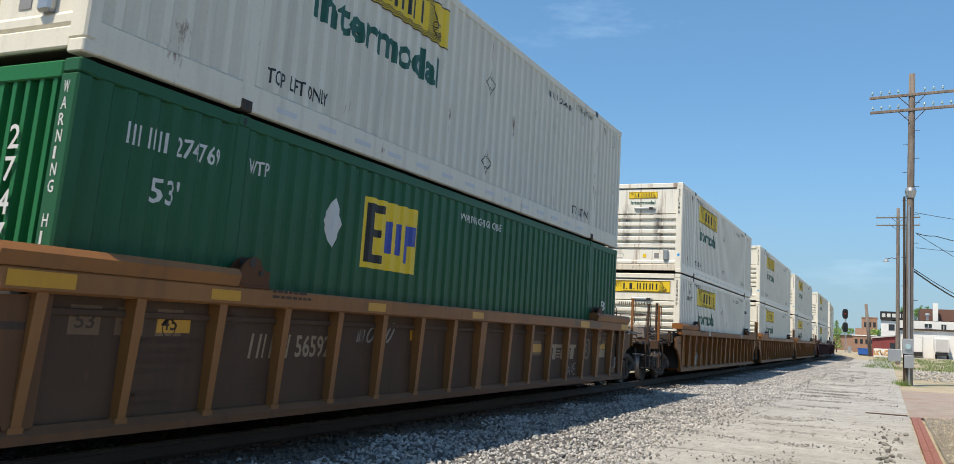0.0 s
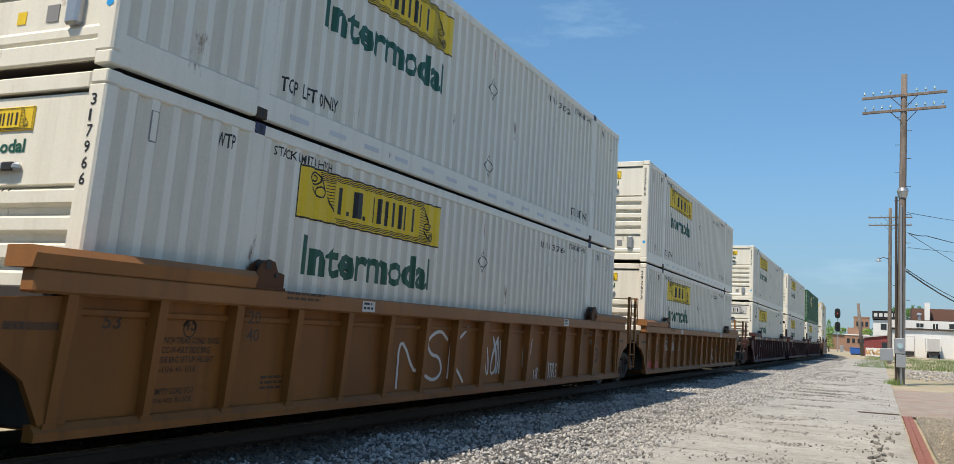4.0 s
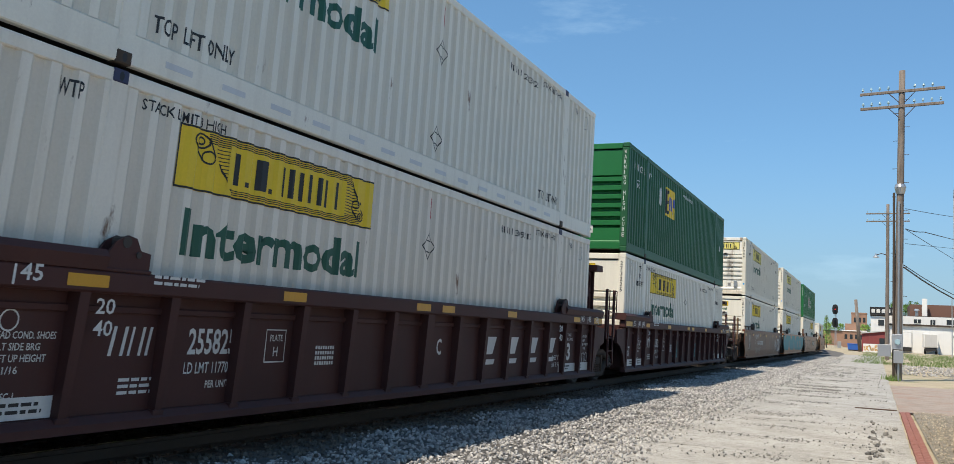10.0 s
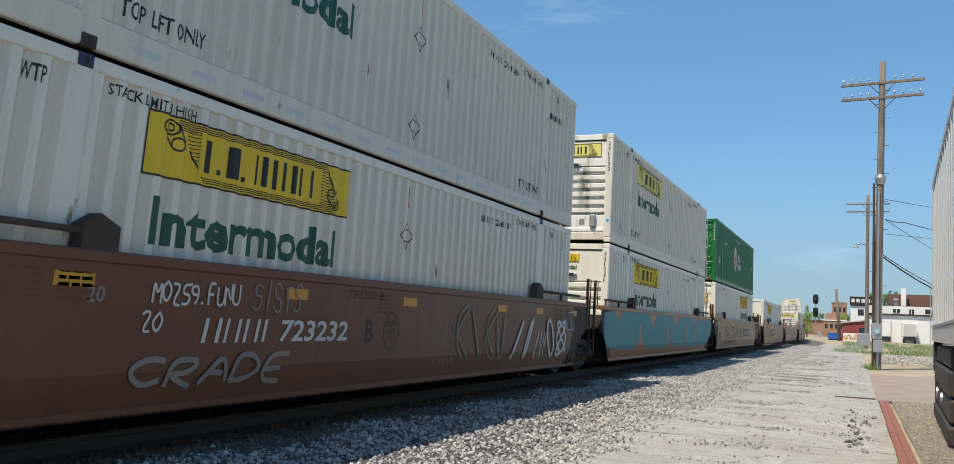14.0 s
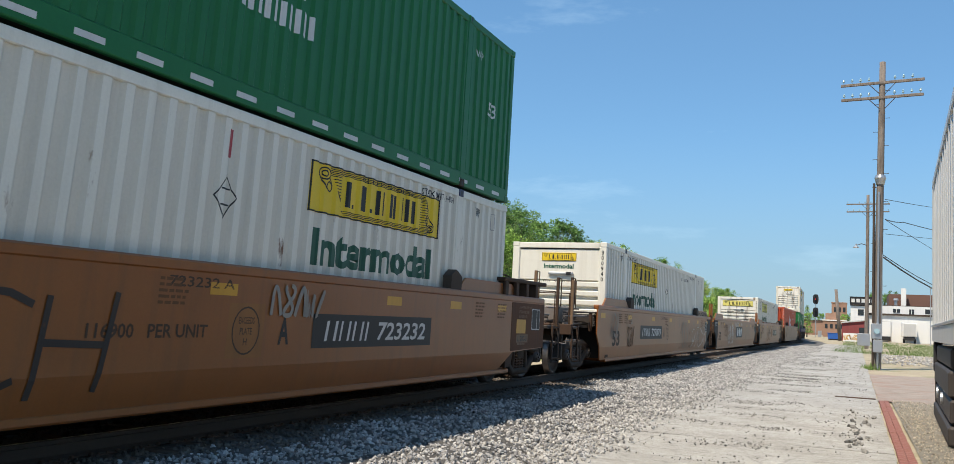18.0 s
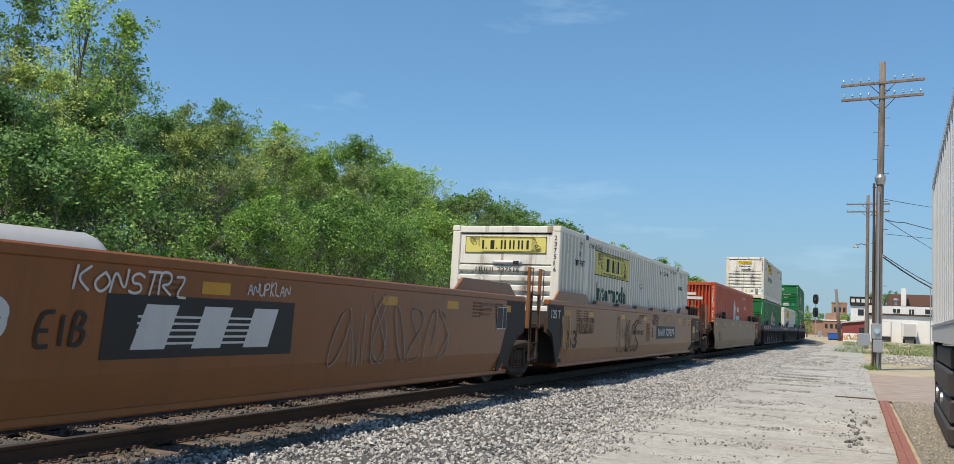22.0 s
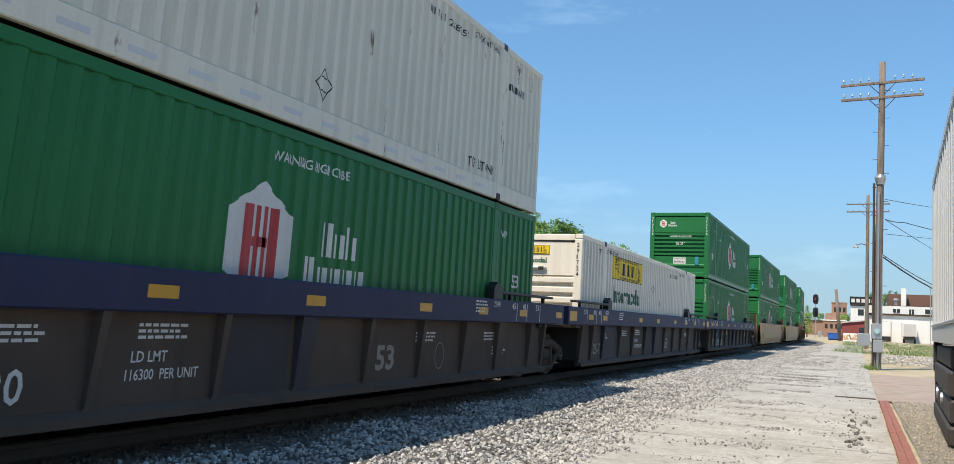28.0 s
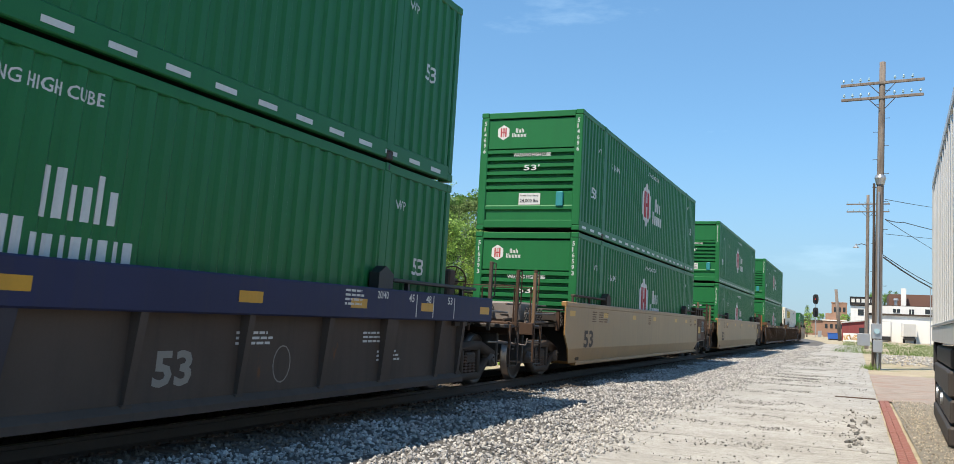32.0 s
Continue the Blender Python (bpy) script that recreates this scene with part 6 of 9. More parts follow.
def smooth_car(m, label, ends, own, seed, art=(), number=None, unit="", teal=False, logo=False, pads=False):
    """A well car with plain plate sides."""
    car = thing("well_car", label, "rail car", "well cars of the train")
    f0 = -1.10 if ends[0] else -1.25
    f1 = CL + 0.95 if ends[1] else CL + 1.95
    for sg in (1, -1):
        x = 1.46
        head = [(-0.05, 1.56), (-0.05, 0.90), (-0.36, 0.30)] if ends[0] else [(f0, 1.56), (f0, 0.92), (f0 + 0.55, 0.30)]
        tail = [(CL - 0.42, 0.30), (CL - 0.05, 1.02), (CL - 0.05, 1.56)] if ends[1] else [(CL - 0.35, 0.30), (CL + 0.25, 0.62), (f1, 0.68), (f1, 1.56)]
        ring = [(a - MID, b) for a, b in head + tail]
        for k, (on, poly) in enumerate(((ends[0], [(-1.1, 1.56), (-1.1, 1.05), (-0.78, 0.95), (-0.44, 0.30), (-0.365, 0.30), (-0.055, 0.90), (-0.055, 1.56)]), (ends[1], [(CL - 0.045, 1.56), (CL - 0.045, 1.02), (CL - 0.41, 0.30), (CL - 0.30, 0.30), (CL + 0.30, 0.80), (CL + 0.95, 1.05), (CL + 0.95, 1.56)]))):
            if on:
                part("end_panel", kept(("epanel", sg, k), lambda: Shape().prism([(a - MID, b) for a, b in poly], 0, *sorted((sg * (x - 0.03), sg * (x - 0.002)))).mesh("end_panel", DARK_CAR)), DARK_CAR, car, "dark grimy end panel")
        if not ends[1]:
            a0 = CL + 0.12 - MID
            part("end_panel", kept(("dpanel", sg, m.name), lambda: Shape().prism([(a0, 1.53), (a0, 0.64), (f1 + 0.004 - MID, 0.69), (f1 + 0.004 - MID, 1.53)], 0, *sorted((sg * (x - 0.02), sg * (x + 0.004)))).mesh("end_panel", RUST_CAR)), RUST_CAR, car, "dark rusty end panel")
            for k in range(4):
                part("end_slot", kept(("slot", sg, k), lambda: Shape().box(*sorted((sg * 1.30, sg * 1.46)), f1 - 2.2 + 0.55 * k - MID, f1 - 2.05 + 0.55 * k - MID, 1.65, 1.90, 0.01).mesh("end_slot", SOOT)), SOOT, car, "sooty upright between the openings")
            part("end_rail", kept(("erail", sg), lambda: Shape().box(*sorted((sg * 1.28, sg * 1.46)), f1 - 2.25 - MID, f1 + 0.1 - MID, 1.90, 1.97, 0.015).mesh("end_rail", SOOT)), SOOT, car, "sooty end rail")
        part("side_plate", kept(("splate", sg, m.name, f0, f1), lambda: folded_plate(ring, sg, x).mesh("side_plate", m)), m, car)
        part("top_chord", kept(("schord", sg, m.name, f0, f1), lambda: Shape().box(*sorted((sg * 1.34, sg * (x + 0.015))), f0 + 0.02 - MID, f1 - 0.02 - MID, 1.54, 1.655, 0.02).mesh("top_chord", m)), m, car)
        part("bottom_sill", kept(("ssill", sg, m.name), lambda: Shape().prism([(sg * 1.28, 0.235), (sg * 1.395, 0.235), (sg * 1.412, 0.255), (sg * 1.412, 0.31), (sg * 1.39, 0.325), (sg * 1.28, 0.325)], 1, -0.2 - MID, CL + 0.2 - MID).mesh("bottom_sill", m)), m, car)
        for k, (a, b) in enumerate(((-0.55, 2.2), (CL - 2.2, CL + 0.55))):
            lo, hi = (a, b)
            ring2 = [(lo - MID, 1.655), (hi - MID, 1.655), (hi - 0.35 - MID, 1.86), (lo + 0.3 - MID, 1.86)]
            if logo or pads or unit in ("A", "B2"):
                part("guide_wing", kept(("wing", sg, k, m.name), lambda: Shape().prism(ring2, 0, *sorted((sg * 1.36, sg * 1.40))).mesh("guide_wing", m)), m, car)
            else:
                part("guide_rail", kept(("grail", sg, k), lambda: Shape().box(*sorted((sg * 1.34, sg * 1.43)), lo - MID, hi - MID, 1.78, 1.83, 0.01).box(*sorted((sg * 1.36, sg * 1.40)), lo - MID, lo + 0.06 - MID, 1.65, 1.8).box(*sorted((sg * 1.36, sg * 1.40)), (lo + hi) / 2 - MID, (lo + hi) / 2 + 0.06 - MID, 1.65, 1.8).mesh("guide_rail", STEEL)), STEEL, car)
        if pads:
            for k in range(5):
                y = 2.6 + 2.2 * k
                part("rub_pad", kept(("pad", sg, k), lambda: Shape().prism([(y - MID, 1.655), (y + 1.5 - MID, 1.655), (y + 1.4 - MID, 1.74), (y + 0.1 - MID, 1.74)], 0, *sorted((sg * 1.34, sg * 1.44))).mesh("rub_pad", m)), m, car, "worn rubbing pad")
    well_floor(car, m, logo)
    if not (logo or pads):
        guide(car, STEEL, 2.4, 1.44, 1.66)
        guide(car, STEEL, CL - 2.4, 1.44, 1.66)
    car_end(car, m, RAIL_TAN, False, ends[0], own[0], "smooth")
    car_end(car, m, RAIL_TAN, True, ends[1], own[1], "smooth")
    xs = 1.463
    for y in (0.02 if ends[0] else -0.95, 1.95, 5.1, 7.9, 11.5, CL - 2.6, CL - 0.25 if ends[1] else CL - 0.6):
        flat_on(car, "reflector", ("srefl",), lambda: rects((0, 0.42, 0, 0.12)), y, 1.34, xs, REFLEX, "yellow reflector")
    if teal:
        blob = [(-0.9, 0.5), (-0.5, 0.18), (2.5, 0.12), (3.2, 0.45), (4.2, 0.15), (6.9, 0.1), (7.6, 0.35), (8.4, 0.12), (11.5, 0.1), (13.1, 0.05), (15.6, 0.14), (16.9, 0.5), (17.1, 0.95), (16.6, 1.2), (15.2, 1.08), (13.6, 1.16), (12.8, 0.98), (12.2, 1.2), (9.6, 1.15), (8.9, 0.82), (8.1, 1.2), (5.6, 1.16), (4.9, 0.8), (4.3, 1.2), (1.2, 1.2), (0.6, 0.9), (0.1, 1.16), (-0.9, 1.1)]
        for above in (True, False):
            half = cut_level(blob, FOLD_Z - 0.38, above)
            flat_on(car, "graffiti", ("teal", seed, above), lambda: (half, [tuple(range(len(half)))]), 0, 0.38, xs + 0.002, TEAL, "large teal graffiti")
        for k, (y, w) in enumerate(((3.0, 0.5), (7.2, 0.45), (10.9, 0.35), (12.7, 0.3), (13.9, 0.24))):
            flat_on(car, "graffiti", ("tealhole", k), lambda: ([(0, 0), (w, 0.1), (w * 0.7, 0.5), (w * 0.25, 0.62)], [(0, 1, 2, 3)]), y, 0.66, xs + 0.005, TAN_CAR, "bare paint inside the graffiti")
    if number:
        y = 3.5 if seed in (8, 11) else 9.75
        before = seed not in (8, 11)
        if not teal and not logo:
            if seed in (10, 11, 13):
                flat_on(car, "number_panel", ("npan",), lambda: rects((0, 3.15, 0, 0.40)), y, 0.79, xs + 0.001, BLACK, "black number panel")
            flat_on(car, "lettering", ("rp2",), lambda: code_bars(1.0, 0.24, 0.2), y + 0.26, 0.87, xs + 0.004, STENCIL, "white bars of a reporting mark")
            flat_on(car, "lettering", ("num2", number), lambda: letters(number, 1.42, 0.24, 0.2, 0.02), y + 1.52, 0.87, xs + 0.004, STENCIL, "car number")
            flat_on(car, "lettering", ("u", unit), lambda: letters(unit[0], 0.2, 0.30, 0, 0.03), y - 0.66 if before else y + 3.4, 0.84, xs, BLACK)
            ye = y - 1.23 if before else y + 4.1
            if before:
                flat_on(car, "stencil_panel", ("pbg",), lambda: rects((-0.30, 0.30, -0.28, 0.28)), ye, 0.99, xs - 0.001, GOLD_CAR, "faded yellow stencil panel")
                flat_on(car, "lettering", ("ldl",), lambda: letters("116900   PER UNIT", 1.5, 0.13, 0, 0.02), ye - 2.1, 0.92, xs, DARK_STENCIL)
            flat_on(car, "stencil_frame", ("ell",), lambda: strokes([oval(0, 0, 0.22, 0.24, 24)], 0.018), ye, 0.99, xs, DARK_STENCIL)
            for k, (words, ww) in enumerate((("EXCEEDS", 0.26), ("PLATE", 0.2), ("H", 0.06))):
                flat_on(car, "lettering", ("xp", words), lambda: letters(words, ww, 0.07), ye - ww / 2, 1.06 - 0.11 * k, xs, DARK_STENCIL)
            flat_on(car, "lettering", ("topnum", number, unit), lambda: letters(number + " " + unit[0], 0.95, 0.10), ye - 1.2, 1.40, xs, DARK_STENCIL)
    if logo:
        flat_on(car, "logo_panel", ("lp",), lambda: rects((0, 2.75, 0, 0.56)), 6.72, 0.74, xs + 0.001, BLACK, "black logo panel")
        for i in range(3):
            flat_on(car, "logo_bar", ("lb", i), lambda: ([(0, 0), (0.42, 0), (0.56, 0.40), (0.14, 0.40)], [(0, 1, 2, 3)]), 7.05 + 0.78 * i, 0.82, xs + 0.004, STENCIL, "white bar of a company mark")
    if logo:
        for i in range(5):
            flat_on(car, "logo_line", ("ll", i), lambda: rects((0, 1.95, 0, 0.022)), 7.1, 0.86 + 0.06 * i, xs + 0.0025, STENCIL, "thin white line of a company mark")
    flat_on(car, "lettering", ("s53",), lambda: letters("53", 0.80, 0.40, 0, 0.03), 0.22, 0.63, xs, DARK_STENCIL, "large black numerals")
    flat_on(car, "lettering", ("n", "20"), lambda: letters("20", 0.2, 0.14), 2.3, 1.22, xs, DULL_STENCIL)
    if ends[0]:
        flat_on(car, "lettering", ("125T",), lambda: letters("125 T", 0.62, 0.18, 0, 0.02), -0.90, 1.27, xs, STENCIL)
    for y in (0.9, 1.5, 2.0, 7.2, CL - 1.6, CL - 0.6):
        marks(car, xs, y, 1.45, 0.42, 5, BROWN_CAR, int(seed + y * 3))
    for i, words in enumerate(("2 INCH TREAD COND. SHOES", "SPECIAL BRAKE BEAM", "SEE BADGE PLATE")):
        flat_on(car, "lettering", ("srow", words), lambda: letters(words, 0.03 * len(words), 0.055), (CL - 1.3) if ends[1] else CL + 0.5, 1.42 - 0.085 * i, xs + 0.003, BROWN_CAR if ends[1] else RAIL_TAN)
    if teal:
        return car
    flat_on(car, "stencil_panel", ("boxbg",), lambda: rects((-0.02, 0.47, -0.02, 0.40)), CL + 1.22 if not ends[1] else CL - 0.5, 1.04, xs + 0.003, BLACK, "black stencil panel")
    flat_on(car, "stencil_frame", ("box",), lambda: strokes([[(0, 0), (0.45, 0), (0.45, 0.38), (0, 0.38), (0, 0)], [(0.28, 0), (0.28, 0.38)]], 0.02), CL + 1.22 if not ends[1] else CL - 0.5, 1.04, xs + 0.006, STENCIL)
    if not ends[1]:
        flat_on(car, "reflector", ("bigrefl",), lambda: rects((0, 0.50, 0, 0.26)), CL + 0.38, 0.96, xs + 0.004, REFLEX, "orange reflector patch")
        flat_on(car, "stencil_panel", ("lpan",), lambda: rects((0, 0.62, 0, 0.15)), CL + 0.40, 0.79, xs + 0.004, RAIL_TAN, "tan stencil panel")
        flat_on(car, "lettering", ("L200",), lambda: letters("L 200-5", 0.5, 0.11), CL + 0.46, 0.81, xs + 0.007, BLACK)
        marks(car, xs + 0.005, CL + 0.45, 0.75, 0.5, 1, RAIL_TAN, seed + 2)
    for k, (y, z, w, h, n, th, mm) in enumerate(art):
        if isinstance(n, str):
            flat_on(car, "graffiti", ("stag", seed, k), lambda: tag_word(n, seed * 31 + k, w, h, th), y, z, 1.403 if z > 1.6 else xs + 0.003 + 0.0015 * k, mm, "hand-sprayed word")
            continue
        flat_on(car, "graffiti", ("sart", seed, k), lambda: scrawl(seed * 31 + k, w, h, n, th), y, z, xs + 0.003 + 0.0015 * k, mm, "spray-painted scribble")
    return car


def blue_car(label, ends, own, seed, number=None, unit="", ladders=True):
    """A well car with a deep blue top chord over a grimy inset side."""
    car = thing("well_car", label, "rail car", "well cars of the train")
    posts = [-0.26, 0.70, 1.85, 3.45, 5.0, 6.6, 8.077, 9.55, 11.1, 12.65, 14.2, 15.8, CL + 0.45]
    for sg in (1, -1):
        def sx(a, b):
            return sorted((sg * a, sg * b))
        part("top_chord", kept(("bchord", sg), lambda: Shape().box(*sx(1.30, 1.50), -1.55 - MID, CL + 1.55 - MID, 1.15, 1.555, 0.018).mesh("top_chord", BLUE_CAR)), BLUE_CAR, car)
        part("side_sheet", kept(("bsheet", sg), lambda: Shape().box(*sx(1.33, 1.36), -0.30 - MID, CL + 0.55 - MID, 0.22, 1.16).mesh("side_sheet", GREY_CAR)), GREY_CAR, car)
        part("bottom_sill", kept(("bbsill", sg), lambda: Shape().prism([(sg * 1.30, 0.20), (sg * 1.46, 0.20), (sg * 1.46, 0.27), (sg * 1.37, 0.33), (sg * 1.30, 0.33)], 1, -0.29 - MID, CL + 0.54 - MID).mesh("bottom_sill", GREY_CAR)), GREY_CAR, car)
        for i, y in enumerate(posts):
            w = 0.16 if i in (2, 6, 10) else 0.05
            mm = BLUE_GRIME if i in (2, 6) else GREY_CAR
            part("side_post", kept(("bpost", sg, w, mm.name), lambda: tapered_post(sg, 1.355, 1.48, 1.40, w, 0.31, 1.16).mesh("side_post", mm)), mm, car).location.y = y - MID
        for a, b in ((-0.9, 2.0), (CL - 2.0, CL + 0.9)):
            part("guide_rail", kept(("bgr", sg, a), lambda: Shape().box(*sx(1.32, 1.46), a - MID, b - MID, 1.66, 1.71, 0.01).box(*sx(1.36, 1.42), a + 0.5 - MID, a + 0.56 - MID, 1.55, 1.68).box(*sx(1.36, 1.42), b - 0.5 - MID, b - 0.44 - MID, 1.55, 1.68).mesh("guide_rail", BLACK)), BLACK, car, "black guide rail")
        for k, y0 in enumerate((2.06, 6.60)):
            if sg > 0:
                flat_on(car, "paint_patch", ("bpatch", k), lambda: rects((0, 1.24, 0, 0.80)), y0, 0.34, 1.3625, BLUE_GRIME, "grimed blue paint between the posts")
    well_floor(car, GREY_CAR)
    guide(car, BLACK, 2.2, 1.44, 1.56)
    guide(car, BLACK, CL - 2.2, 1.44, 1.56)
    car_end(car, GREY_CAR, GREY_CAR, False, ends[0], own[0], "sflc")
    car_end(car, GREY_CAR, GREY_CAR, True, ends[1], own[1], "sflc")
    xs, xc = 1.364, 1.503
    for y in (-1.45, 0.06, 1.36, 5.4, 7.9, 10.8, 13.0, CL - 1.2, CL + 1.0):
        flat_on(car, "reflector", ("brefl", y < -1), lambda: rects((0, 0.54 if y < -1 else 0.40, 0, 0.21 if y < -1 else 0.12)), y, 1.24 if y < -1 else 1.28, xc, REFLEX, "yellow reflector")
    for y, s in ((-0.34, "53"), (0.46, "48"), (0.93, "45"), (CL - 1.6, "45"), (CL - 1.05, "48"), (CL - 0.3, "53")):
        flat_on(car, "lettering", ("bn", s), lambda: letters(s, 0.17, 0.11), y, 1.40, xc, STENCIL)
        flat_on(car, "stripe", ("bst",), lambda: rects((0, 0.025, 0, 0.32)), y + 0.24, 1.19, xc, STENCIL, "white stripe")
    flat_on(car, "lettering", ("b2040",), lambda: letters("20/40", 0.3, 0.10), CL - 2.5, 1.42, xc, STENCIL)
    flat_on(car, "lettering", ("b2040",), lambda: letters("40/20", 0.3, 0.10), 1.56, 1.42, xc, STENCIL)
    flat_on(car, "lettering", ("b53",), lambda: letters("53", 0.52, 0.34, 0, 0.03), 9.86, 0.46, xs, DULL_STENCIL, "large pale numerals")
    flat_on(car, "lettering", ("b125",), lambda: letters("125-T", 0.78, 0.26, 0, 0.02), 0.90, 0.45, xs, DULL_STENCIL)
    flat_on(car, "lettering", ("bu", unit), lambda: letters(unit, 0.16, 0.22, 0, 0.02), 1.79, 0.82, 1.463, STENCIL)
    if number:
        flat_on(car, "lettering", ("brp",), lambda: code_bars(0.74, 0.28), 2.50, 0.41, xs + 0.003, STENCIL, "white bars of a reporting mark")
        flat_on(car, "lettering", ("bnum", number), lambda: letters(number, 0.70, 0.28), 3.66, 0.41, xs + 0.003, STENCIL, "car number")
    if unit != "B":
        flat_on(car, "lettering", ("bld",), lambda: letters("LD LMT", 0.45, 0.1), 5.45, 0.70, xs, STENCIL)
        flat_on(car, "lettering", ("bld2",), lambda: letters("116300  PER UNIT", 0.95, 0.1), 5.40, 0.54, xs, STENCIL)
    flat_on(car, "stencil_frame", ("bell",), lambda: strokes([[(0.16 * math.cos(0.4 * i), 0.2 * math.sin(0.4 * i)) for i in range(17)]], 0.016), 11.85, 0.62, xs, DULL_STENCIL)
    for y, z in ((5.5, 1.02), (3.8, 1.0), (11.0, 0.95), (13.6, 0.95), (14.0, 0.7)):
        marks(car, xs, y, z, 0.7, 3, STENCIL, int(seed + y * 5))
    marks(car, xc, 3.0, 1.48, 0.5, 4, STENCIL, seed)
    marks(car, xc, CL - 3.3, 1.48, 0.5, 4, STENCIL, seed + 4)
    return car
# ------------------------------------------------------------------ the train
SPEED, GAIN = 10.70, 0.004
RAIL_Z = 0.25
TRACK_X = -7.255
CURVE_Y, CURVE_K = 104.0, 0.0019


def track(s):
    """The middle of the track s metres along: place and heading (degrees to the left)."""
    e = max(0.0, s - CURVE_Y)
    return TRACK_X - e * e * CURVE_K / 2, s, math.degrees(math.atan(e * CURVE_K))


def along(front, t):
    return front + MID - SPEED * t - 0.5 * GAIN * t * t


def pose_at(front, t, z):
    x, y, turn = track(along(front, t))
    return pose(x, y, RAIL_Z + z, 0, 0, turn)


LOW, HIGH = 0.40, 3.345
RIDERS = []


def ride(ob, front, z):
    ob.matrix_world = pose_at(front, 0, z)
    RIDERS.append((ob, front, z))
    return ob


